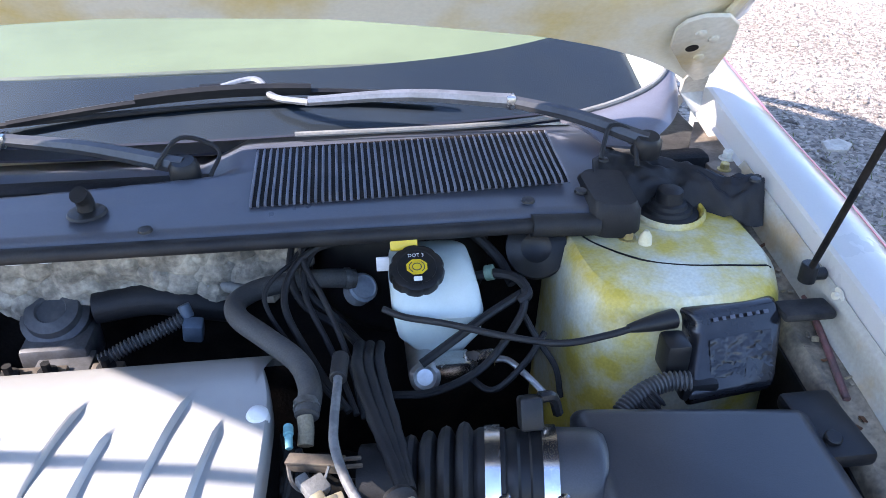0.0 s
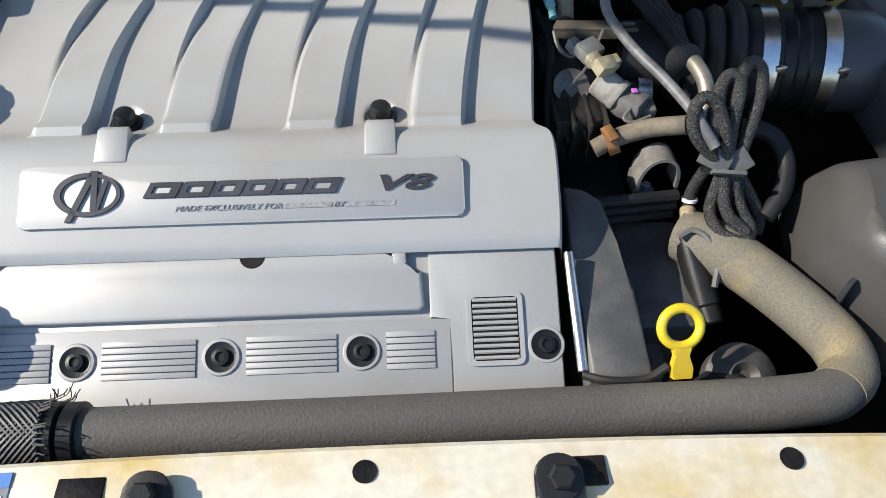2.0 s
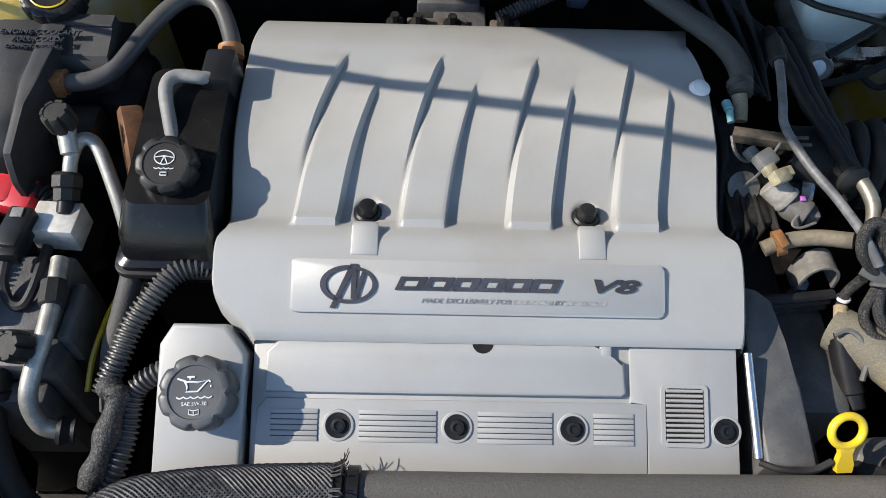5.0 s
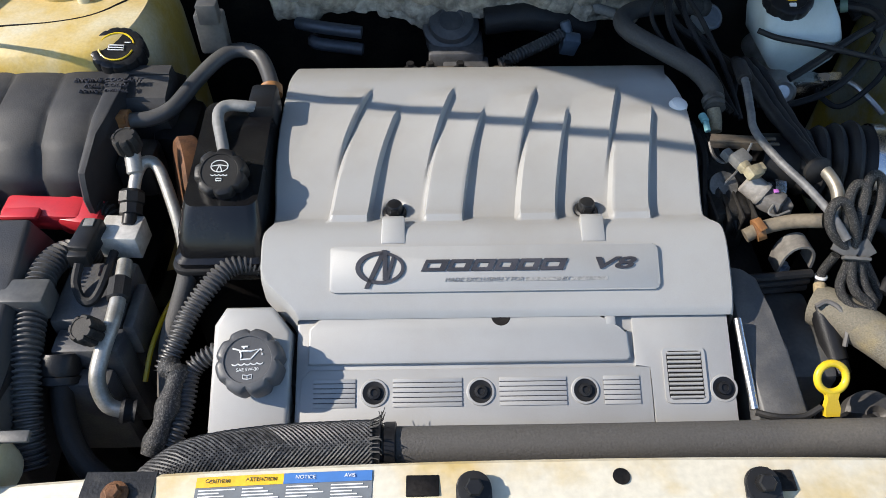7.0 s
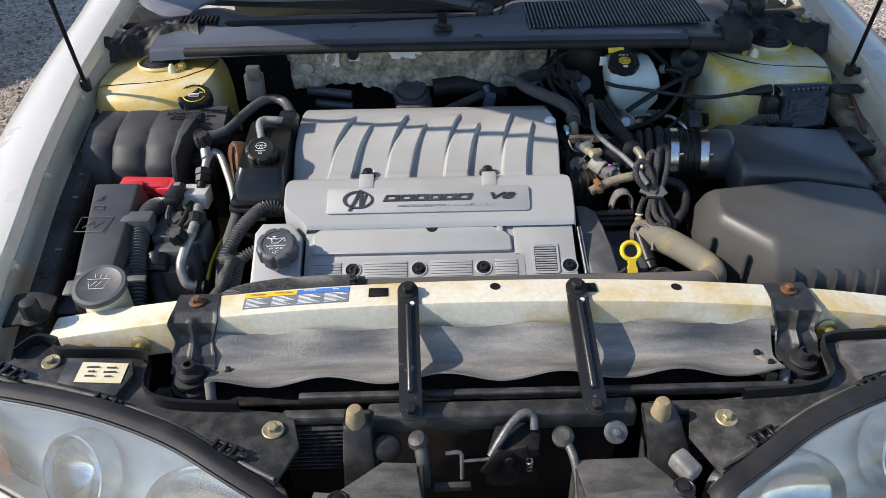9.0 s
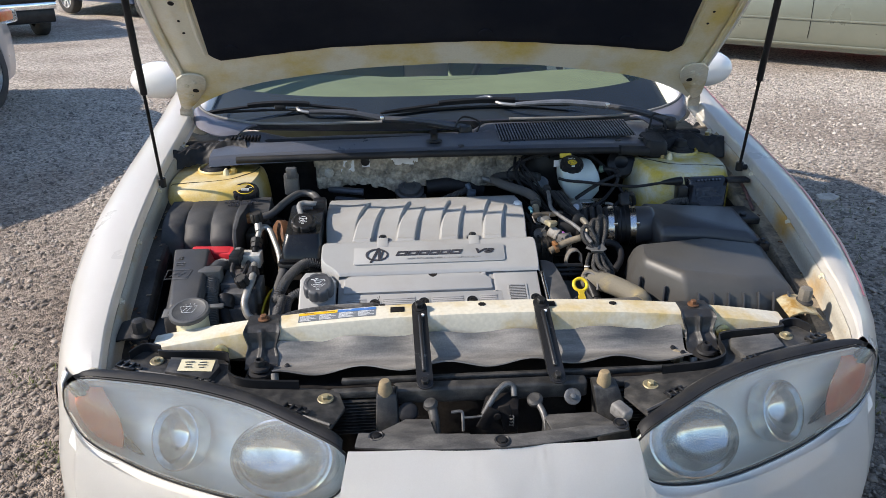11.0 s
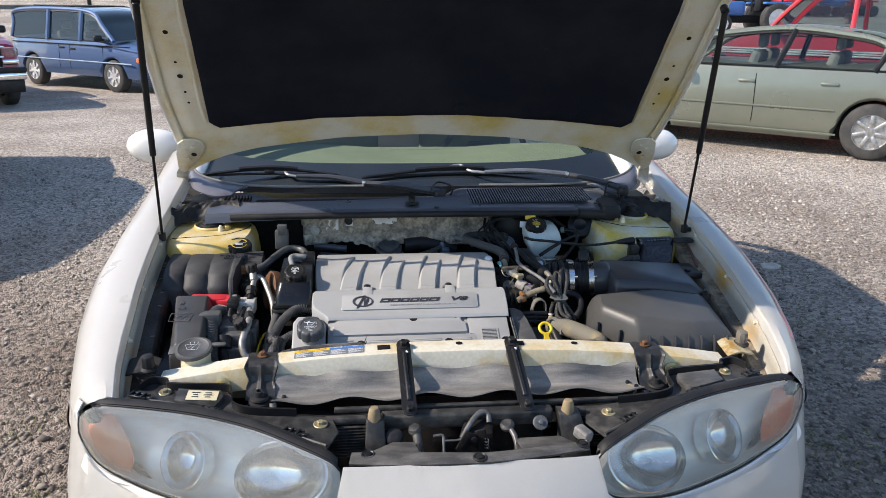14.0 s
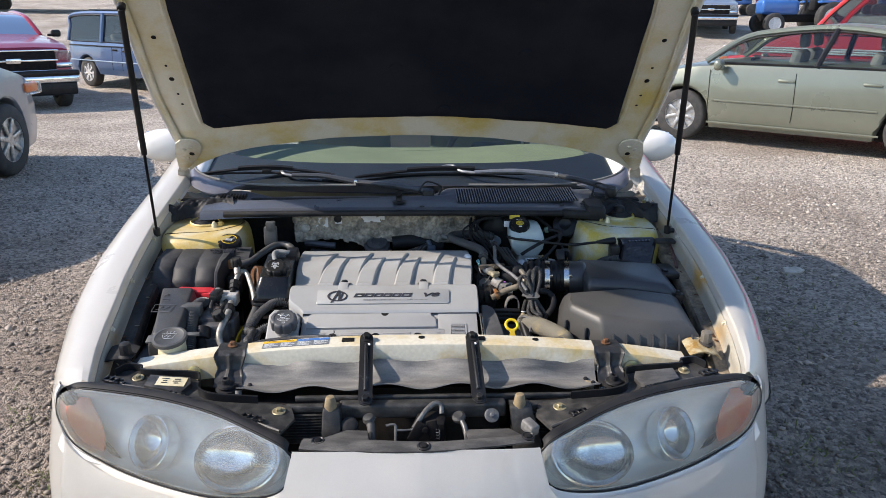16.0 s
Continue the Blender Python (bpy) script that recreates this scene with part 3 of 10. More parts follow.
def headlight(s):
    nu = len(LAMP_TOP) - 1

    def at(u, v, back=0.0, swell=0.020):
        k = u * nu
        i = min(int(k), nu - 1)
        a = LAMP_LOW[i].lerp(LAMP_LOW[i + 1], k - i)
        b = LAMP_TOP[i].lerp(LAMP_TOP[i + 1], k - i)
        p = a.lerp(b, v)
        n = Vector((0.25 + 0.5 * u, -0.8 + 0.2 * u, 0.52)).normalized()
        p = p + n * (swell * math.sin(math.pi * v) ** 0.7 * math.sin(math.pi * min(max(u, 0.0), 1.0)) ** 0.5 - back)
        return Vector((s * p.x, p.y, p.z))

    housing = part("headlight", grid(lambda u, v: at(0.01 + 0.98 * u, 0.02 + 0.96 * v, 0.006 + 0.062 * (math.sin(math.pi * u) * math.sin(math.pi * v)) ** 0.4, 0.0), 42, 16, 0.003), REFLECT, CAR, "hazed composite headlight with amber turn signal")
    part("lens", grid(lambda u, v: at(u, v), 42, 14), LENS, housing, "hazed clear plastic lens")
    bowls = ((0.330, 0.53, 0.094, 0.066, "low_beam_reflector"), (0.580, 0.45, 0.047, 0.056, "high_beam_reflector"))
    for u, v, rx, ry, name in bowls:
        c = at(u, v, 0.020, 0.010)
        n = Vector((s * 0.30, -0.80, 0.52)).normalized()
        prof = [(1.10, -0.034), (1.10, 0.004), (1.08, 0.008), (1.03, 0.009), (1.0, 0.006)] + [(r, -0.034 * (1 - r * r)) for r in (0.97, 0.9, 0.8, 0.68, 0.55, 0.42, 0.28, 0.14, 0.01)]
        bm = bmesh.new()
        rings = []
        m = plane_at(c, n)
        for r, h in prof:
            rings.append([bm.verts.new(m @ Vector((math.cos(q * math.pi / 20) * rx * r, math.sin(q * math.pi / 20) * ry * r, h))) for q in range(40)])
        for a, b in zip(rings, rings[1:]):
            for q in range(40):
                bm.faces.new((a[q], a[(q + 1) % 40], b[(q + 1) % 40], b[q]))
        bm.faces.new(rings[-1])
        part(name, bm, BOWL, housing, "dulled silver reflector bowl")
    part("turn_signal", grid(lambda u, v: at(0.830 + (u - 0.5) * 0.25 * math.sin(math.pi * (0.10 + 0.80 * v)) ** 0.5 + 0.02 * v, 0.08 + 0.80 * v, 0.012 + 0.010 * (2 * v - 1) ** 4 + 0.010 * (2 * u - 1) ** 4, 0.014), 20, 18, 0.004), AMBER, housing, "faded amber turn signal reflector")
    part("lens_rim", tube([at(i / 20, 1.0) for i in range(21)] + [at(1 - i / 20, 0.0) for i in range(21)] + [at(0, 1)], 0.0022, 6, 2), RUBBER, housing, "thin black lens seal")
    surround = grid(lambda u, v: at(0.02 + 0.90 * u, 0.0) + Vector((s * (0.004 + 0.012 * u * v), -0.006 * v - 0.002, -0.003 - 0.030 * v)), 40, 3, 0.004)
    tip = [at(0.70 + 0.30 * k / 6, 0.0) + Vector((s * 0.003, 0, -0.004)) for k in range(7)] + [Vector((s * 0.832, 0.050, 0.806)), Vector((s * 0.822, 0.060, 0.826))]
    rim = spline([(s * 0.780, -0.020, 0.690), (s * 0.822, 0.020, 0.715), (s * 0.846, 0.060, 0.740), (s * 0.858, 0.095, 0.762), (s * 0.856, 0.110, 0.790), (s * 0.842, 0.105, 0.815)], 4)

    def cheek(u, v):
        k, j = u * (len(tip) - 1), u * (len(rim) - 1)
        i, h = min(int(k), len(tip) - 2), min(int(j), len(rim) - 2)
        a, b = tip[i].lerp(tip[i + 1], k - i), rim[h].lerp(rim[h + 1], j - h)
        return a.lerp(b, v) + Vector((s * 0.004, -0.002, 0)) * math.sin(math.pi * v)
    part("fender_corner", grid(cheek, 24, 8, 0.003), WHITE, CAR, "white body corner round the headlight end")
    part("lamp_surround", surround, WHITE, CAR, "white body edge below the headlight")
    strip = grid(lambda u, v: at(0.05 + 0.93 * u, 1.0, 0) + Vector((0, 0.002 + 0.034 * v * math.sin(math.pi * min(1, 0.15 + u)) ** 0.3, 0.003 + 0.006 * math.sin(math.pi * v))), 40, 4, 0.004)
    part("weatherstrip", strip, RUBBER, CAR, "black rubber strip above the headlight")
    return housing


for side in (-1, 1):
    headlight(side)


# ---- hood, propped open ----
PIVOT, RISE = Vector((0, 1.145, 1.095)), math.radians(45)
ALONG = Vector((0, -math.cos(RISE), math.sin(RISE)))
OUTW = Vector((0, math.sin(RISE), math.cos(RISE)))


def hood_point(x, s, lift=0.0):
    crown = 0.055 * (1 - min(1, (x / 0.80) ** 2)) * min(1.0, 0.35 + s)
    bow = -0.04 * (s / 1.2) ** 2
    return Vector((x, 0, 0)) + PIVOT + ALONG * s + OUTW * (crown + bow + lift)


def hood_half(s):
    y = 1.13 - s
    if s < 1.12:
        return lerp_list(y, HOOD_EDGE) - 0.006
    return lerp_list(s, [(1.12, 0.739), (1.20, 0.728), (1.27, 0.690), (1.31, 0.620), (1.345, 0.480)])


REAR = [(0.0, 0.205), (0.27, 0.193), (0.42, 0.171), (0.54, 0.152), (0.62, 0.129), (0.66, 0.113), (0.71, 0.088), (0.75, 0.063), (0.80, 0.020)]


def rear(x):
    return lerp_list(abs(x), REAR)


def hood_grid(s_of, half, lift, nu=36, nv=30, s1=1.345):
    def f(u, v):
        a = 2 * u - 1
        s0 = s_of(a * 0.785)
        s = s0 + (s1 - s0) * v
        return hood_point(a * half(s), s, lift(a, v))
    return grid(f, nu, nv)


skin = hood_grid(rear, lambda s: hood_half(s), lambda a, v: 0.034 - 0.028 * abs(a) ** 14)
hood = part("hood", skin, WHITE, CAR, "pearl white hood raised on gas struts")
inner = hood_grid(rear, lambda s: hood_half(s) - 0.003, lambda a, v: 0.004 - 0.012 * (1 if 0.80 < abs(a) < 0.955 or v < 0.10 else 0) * 1.0, 60, 44)
part("inner_frame", inner, HOODU, hood, "yellowed cream inner hood frame")
edge = tube([hood_point(-hood_half(s), s, 0.008) for s in [1.1 - 0.1 * i for i in range(11)]] + [hood_point(x, rear(x) - 0.002, 0.014) for x in [-0.76 + 0.08 * i for i in range(20)]] + [hood_point(hood_half(s), s, 0.008) for s in [0.05 + 0.105 * i for i in range(11)]], 0.006, 8, 2)
part("hem", edge, WHITE, hood, "folded white hood edge")


def pad_half(s):
    return lerp_list(s, [(0.282, 0.640), (0.305, 0.664), (0.8, 0.640), (1.1, 0.60)])


for a in (-1, 1):
    bead = tube([hood_point(a * (hood_half(q) - 0.022), q, -0.002) for q in [0.20 + 0.09 * i for i in range(11)]], 0.0055, 8, 2)
    part("hem_fold", bead, HOODU, hood, "rolled cream edge of the hood frame")
    ridge = tube([hood_point(a * (pad_half(q) + 0.022), q, -0.005) for q in [0.30 + 0.09 * i for i in range(9)]], 0.008, 8, 2)
    part("frame_bead", ridge, HOODU, hood, "pressed cream bead beside the pad")


def pad_sheet(u, v):
    a = 2 * u - 1
    s0 = 0.282 + 0.034 * (1 - a * a)
    s = s0 + (1.08 - s0) * v
    puff = 0.004 * noise.noise((a * 3, v * 4, 0)) + 0.003 * noise.noise((a * 9, v * 9, 2))
    rim = 0.010 * (1 - min(1, min(1 - abs(a), v) / 0.02))
    return hood_point(a * pad_half(s), s, -0.016 + puff + rim)


pad = part("insulation_pad", grid(pad_sheet, 90, 60, 0.012), PAD, hood, "black quilted hood insulation pad")
for x, s in ((-0.60, 0.34), (-0.05, 0.55), (-0.33, 0.87), (0.33, 0.62), (0.50, 0.34), (0.1, 0.36), (-0.25, 0.70)):
    part("pad_clip", lathe([(0.020, 0), (0.019, 0.003), (0.012, 0.0045), (0.004, 0.002)], hood_point(x, s, -0.027), -OUTW, 18), PAD, hood)
GREYHINGE = mat("pale_hinge_paint", (0.52, 0.50, 0.45), (0.34, 0.31, 0.25), 14.0, 0.45, 0, 0.15, 200, 0.1, 0.1)
for s in (-1, 1):
    outline = [(-0.030, 0.090), (-0.020, 0.045), (0.020, -0.015), (0.056, -0.060), (0.070, -0.054), (0.076, -0.035), (0.066, 0.045), (0.052, 0.100), (0.030, 0.122), (-0.004, 0.124), (-0.023, 0.112)]
    zc = hood_point(s * 0.735, 0.10, -0.012)
    m = Matrix((Vector((s, 0, 0)), ALONG, -OUTW)).transposed().to_4x4()
    m.translation = zc
    plate = part("hinge_plate", prism(outline[::int(s)], 0.006, 0.002, m), CREAM, hood, "cream hinge reinforcement plate with bolts")
    for x, y in ((0.006, 0.085), (0.030, 0.070), (0.030, 0.020)):
        part("bolt", lathe([(0.008, 0), (0.008, 0.003), (0.005, 0.005)], m @ Vector((x, y, 0.006)), -OUTW, 8), CREAM, plate)
    # Flat dark discs stand for the slot and holes, shade in their colour.
    part("slot", lathe([(0.009, 0), (0.009, 0.0008)], m @ Vector((0.010, 0.045, 0.0062)), -OUTW, 14), PIT, plate, "dark slot")
    for q, r in ((0.40, 0.004), (0.45, 0.004), (0.52, 0.008), (0.70, 0.007), (0.58, 0.004)):
        part("frame_hole", lathe([(r, 0), (r, 0.001)], hood_point(s * 0.712, q, -0.009), -OUTW, 12), PIT, hood, "dark punched hole")
    # gas strut from the fender rail to the hood frame
    low, high = Vector((0.820 if s > 0 else -0.803, 0.772, 0.985)), Vector((s * 0.742, 0.50, 1.655))
    mid = low.lerp(high, 0.40)
    strut = part("gas_strut", rod(mid, high, 0.0085, 16), BLACK, CAR, "black gas hood strut")
    part("strut_rod", rod(low, mid, 0.0042, 12), PIT, strut, "thin dark strut rod")
    part("ball_socket", join(rod(low - Vector((0, 0, 0.010)), low + Vector((0, 0, 0.016)), 0.0105, 16), rod(low, low + Vector((s * 0.022, 0, 0)), 0.008, 12)), BLACK, strut, "black ball socket")
    part("ball_socket", rod(high, high + Vector((s * 0.004, 0.02, 0.01)), 0.011, 12), BLACK, strut)
    blade = loft([[(s * (xc + dx), y + dy, z) for dx, dy in ((-w, 0.0), (w, 0.004), (w, 0.012), (-w, 0.008))] for xc, y, z, w in ((0.802, 1.105, 1.128, 0.012), (0.808, 1.130, 1.108, 0.020), (0.818, 1.160, 1.075, 0.020), (0.830, 1.150, 1.045, 0.010), (0.842, 1.110, 1.020, 0.008), (0.846, 1.06, 1.0, 0.008))])
    part("hood_hinge", blade, GREYHINGE, CAR, "pale grey painted hood hinge arm")


# ---- windscreen, cabin and the rest of the shell ----
def screen(u, v):
    a = 2 * u - 1
    w = 0.785 - 0.175 * v
    return Vector((a * w, 1.085 + 0.13 * a * a + 0.80 * v - 0.02 * a * a * v, 1.066 + 0.37 * v - 0.02 * a * a + 0.015 * math.sin(math.pi * v)))


# Black ceramic tinted navy: the sky's reflection is put into the colour.
NAVY = mat("sky_tinted_black_ceramic", (0.026, 0.031, 0.050), (0.034, 0.038, 0.056), 6, 0.4, 0, 0, 300)
wind = part("windscreen", grid(screen, 24, 14), WINDOW, CAR, "greenish windscreen with black lower band")
wind.visible_shadow = False
part("black_band", grid(lambda u, v: screen(u, 0.19 * v * (0.75 + 0.45 * (2 * u - 1) ** 4)) + Vector((0, 0.001, -0.004)), 40, 3), NAVY, CAR, "black ceramic band under the windscreen")
part("windscreen_base", grid(lambda u, v: Vector(((2 * u - 1) * 0.76, 1.12 + 0.10 * (2 * u - 1) ** 2 + 0.17 * v, 1.030 + 0.030 * v)), 24, 4, 0.004), NAVY, CAR, "black sheet below the windscreen")
dash = grid(lambda u, v: Vector(((2 * u - 1) * (0.74 - 0.02 * v), 1.27 + 0.11 * (2 * u - 1) ** 2 * (1 - v) + 0.46 * v, 1.055 + 0.035 * v + 0.012 * math.sin(9 * u) * v)), 24, 10, 0.02)
part("dashboard", dash, PALER, CAR, "pale green-grey dashboard")
part("defroster_vent", span(-0.35, 0.45, 1.36, 1.375, 1.068, 1.073, 0.002), GREYP, CAR, "thin dash defroster slot")
part("dash_face", span(-0.70, 0.70, 1.70, 1.76, 0.62, 1.085, 0.02), PALER, CAR)
for x in (-0.36, 0.36):
    seat = part("seat", join(box((x, 2.35, 0.55), (0.52, 0.55, 0.22), 0.07, None, 3), box((x, 2.62, 0.92), (0.50, 0.16, 0.62), 0.07, pose(0, 0, 0, -14), 3)), PALER, CAR, "pale leather front seat")
    part("headrest", box((x, 2.72, 1.30), (0.27, 0.10, 0.17), 0.045, None, 3), PALER, seat)
wheel_m = plane_at((0.36, 1.98, 1.02), (0, 0.85, 0.5))
part("steering_wheel", join(tube([wheel_m @ Vector((0.185 * math.cos(a * math.pi / 12), 0.185 * math.sin(a * math.pi / 12), 0)) for a in range(25)], 0.014, 10, 2), box(wheel_m.translation, (0.16, 0.05, 0.10), 0.02)), GREYP, CAR, "grey steering wheel")


def shell_side(s):
    rows = []
    for i in range(41):
        y = 1.47 + 3.25 * i / 40
        d = y - 3.60
        arch = 0.31 + math.sqrt(max(0.36 ** 2 - d * d, 0)) if abs(d) < 0.36 else 0.22
        belt = 0.95 + 0.04 * (y - 1.47) / 3.25
        taper = 0.10 * max(0, (y - 4.0) / 0.72) ** 2
        prof = [(0.80, belt + 0.06), (0.86, belt + 0.02), (0.905, belt - 0.05), (0.925, 0.72), (0.93, 0.55), (0.915, 0.36), (0.89, 0.22)]
        rows.append([(s * (x - taper), y, max(z, arch)) for x, z in prof])
    bm = loft(rows, closed=False, caps=False)
    bmesh.ops.solidify(bm, geom=bm.faces[:], thickness=0.004)
    return part("body_side", bm, WHITE, CAR, "pearl white doors and rear quarter")


def wheel(parent, c, axis, r=0.325, w=0.21, rim_mat=None, name="wheel"):
    a = Vector(axis).normalized()
    t = lathe([(r * 0.60, -w * 0.15), (r * 0.62, -w / 2), (r * 0.90, -w / 2), (r * 0.97, -w * 0.42), (r, -w * 0.30), (r, w * 0.30), (r * 0.97, w * 0.42), (r * 0.90, w / 2), (r * 0.62, w / 2), (r * 0.60, w * 0.15)], c, a, 40)
    ob = part(name, t, TYRE, parent, "black road tyre on a light alloy rim")
    face = Vector(c) + a * w * 0.42
    rim = part("rim", lathe([(r * 0.64, -0.02), (r * 0.66, 0.01), (r * 0.60, 0.012), (r * 0.57, -0.03), (r * 0.2, -0.02), (r * 0.18, 0.004), (r * 0.02, 0.008)], face, a, 40), rim_mat or ALU, ob)
    m = Matrix.Translation(face) @ turn_to(a)
    bm = None
    for k in range(7):
        q = m @ pose(0, 0, 0, 0, 0, k * 360 / 7)
        b = box((r * 0.38, 0, -0.004), (r * 0.46, r * 0.13, 0.022), 0.008)
        bmesh.ops.transform(b, matrix=q, verts=b.verts)
        bm = b if bm is None else join(bm, b)
    part("spokes", bm, rim_mat or ALU, ob, "broad alloy spokes")
    return ob


for side in (-1, 1):
    shell_side(side)
    wheel(CAR, (side * 0.80, 0.72, 0.325), (side, 0, 0))
    wheel(CAR, (side * 0.80, 3.60, 0.325), (side, 0, 0))
    # Unseen roof line, raised and widened so its shadow reaches further out.
    part("pillar", tube([(side * 0.80, 1.22, 1.03), (side * 0.76, 1.55, 1.24), (side * 0.73, 1.90, 1.56), (side * 0.73, 2.6, 1.64), (side * 0.73, 3.3, 1.61), (side * 0.76, 4.0, 1.08)], 0.034, 10, 6), WHITE, CAR, "pearl white roof pillar")
    sideglass = grid(lambda u, v: Vector((side * (0.80 - 0.12 * v), lerp_list(u, [(0, 1.45), (1, 3.7)]) + (0.35 if u < 0.5 else -0.4) * v * abs(2 * u - 1), 1.0 + 0.46 * v)), 12, 6)
    part("side_window", sideglass, DARKGLASS, CAR, "dark side windows")
    mx = side * 1.0
    shell = grid(lambda u, v: Vector((mx + side * 0.105 * math.cos(2 * math.pi * u) * math.sin(math.pi * v) ** 0.7, 1.56 - 0.055 * math.cos(math.pi * v), 1.125 + 0.066 * math.sin(2 * math.pi * u) * math.sin(math.pi * v) ** 0.7)), 28, 14)
    mirror = part("door_mirror", shell, WHITE, CAR, "pearl white door mirror")
    part("mirror_foot", tube([(side * 0.93, 1.58, 1.10), (side * 0.87, 1.60, 1.06), (side * 0.83, 1.61, 1.03)], 0.026, 10, 4), WHITE, mirror)
    part("mirror_glass", box((mx, 1.605, 1.125), (0.16, 0.006, 0.10), 0.003), CHROME, mirror)
# Roof stands higher and wider than the real car's, to lengthen its shadow.
part("roof", grid(lambda u, v: Vector(((2 * u - 1) * (0.75 - 0.01 * v), 1.87 + 1.45 * v, 1.585 + 0.04 * math.sin(math.pi * v) + 0.02 * (1 - (2 * u - 1) ** 2))), 16, 12, 0.02), WHITE, CAR, "pearl white roof")
part("rear_window", grid(lambda u, v: Vector(((2 * u - 1) * (0.73 + 0.04 * v), 3.30 + 0.72 * v, 1.52 - 0.46 * v)), 10, 8, 0.005), DARKGLASS, CAR)
part("boot_lid", grid(lambda u, v: Vector(((2 * u - 1) * 0.80, 4.0 + 0.74 * v, 1.05 - 0.03 * v - 0.55 * max(0, v - 0.9) * 10)), 12, 14, 0.01), WHITE, CAR)
part("rear_panel", grid(lambda u, v: Vector(((2 * u - 1) * (0.82 - 0.03 * v), 4.74 - 0.03 * v - 0.10 * (2 * u - 1) ** 4, 0.55 + 0.49 * v)), 16, 6, 0.02), WHITE, CAR, "pearl white rear panel")
part("rear_bumper", grid(lambda u, v: Vector(((2 * u - 1) * 0.89, 4.80 - 0.22 * (2 * u - 1) ** 4 - 0.06 * (2 * v - 1) ** 2, 0.26 + 0.36 * v)), 20, 8, 0.02), WHITE, CAR, "pearl white rear bumper")
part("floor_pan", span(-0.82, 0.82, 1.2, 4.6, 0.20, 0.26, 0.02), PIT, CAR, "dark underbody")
# Plain dark sheet below the right tower only.
part("tower_sheet", span(0.42, 0.80, 0.662, 0.672, 0.40, 0.862, 0.002), PIT, CAR, "dark sheet below the strut tower")
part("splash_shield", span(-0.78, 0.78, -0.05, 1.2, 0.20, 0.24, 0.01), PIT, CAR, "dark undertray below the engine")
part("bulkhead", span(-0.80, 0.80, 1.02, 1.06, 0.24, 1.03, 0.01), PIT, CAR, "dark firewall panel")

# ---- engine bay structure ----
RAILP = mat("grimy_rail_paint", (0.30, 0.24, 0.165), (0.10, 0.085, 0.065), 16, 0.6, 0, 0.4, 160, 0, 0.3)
# Darker rail colour, for the left rail and both hinge pockets.
RAILD = mat("dark_rail_paint", (0.050, 0.046, 0.042), (0.018, 0.017, 0.016), 12, 0.6, 0, 0.4, 160, 0, 0.3)
FLANGE = mat("stained_flange_paint", (0.34, 0.32, 0.27), (0.34, 0.20, 0.05), 5.0, 0.45, 0, 0.15, 200, 0.1, 0.10, (0.50, 0.66))


def rail_pt(side, y, knots, v):
    k = v * (len(knots) - 1)
    i = min(int(k), len(knots) - 2)
    (a, b), (c, d) = knots[i], knots[i + 1]
    return Vector((side * (edge_x(y, side) - a - (c - a) * (k - i)), y, rim_z(y) - b - (d - b) * (k - i)))


for side in (-1, 1):
    # flange, dirty ledge and dark wall below the fender edge
    end = 1.0
    part("fender_flange", grid(lambda u, v: rail_pt(side, 0.06 + (end - 0.06) * u, [(0.004, 0.026), (0.010, 0.034), (0.011, 0.070), (0.016, 0.078)], v), 24, 6, 0.003), FLANGE, CAR, "stained cream inner flange of the fender")
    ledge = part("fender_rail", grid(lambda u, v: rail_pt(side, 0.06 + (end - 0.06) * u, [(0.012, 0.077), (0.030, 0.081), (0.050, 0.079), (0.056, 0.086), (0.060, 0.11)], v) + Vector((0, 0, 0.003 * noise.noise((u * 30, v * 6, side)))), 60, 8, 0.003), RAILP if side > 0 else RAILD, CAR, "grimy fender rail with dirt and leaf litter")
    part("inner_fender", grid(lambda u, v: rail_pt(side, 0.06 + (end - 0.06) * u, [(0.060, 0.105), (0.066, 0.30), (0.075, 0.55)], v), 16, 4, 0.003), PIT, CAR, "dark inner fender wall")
    rng = random.Random(21 + side)
    for k in range(26):
        y = rng.uniform(0.16, 0.92)
        p = rail_pt(side, y, [(0.016, 0.076), (0.050, 0.077)], rng.random())
        part("leaf_litter", box(p, (rng.uniform(0.004, 0.010), rng.uniform(0.004, 0.012), 0.002), 0.0006, pose(0, 0, 0, rng.uniform(-20, 20), rng.uniform(-20, 20), rng.uniform(0, 180)), 1), rng.choice((RAILP, RUST, SANDY)), ledge)


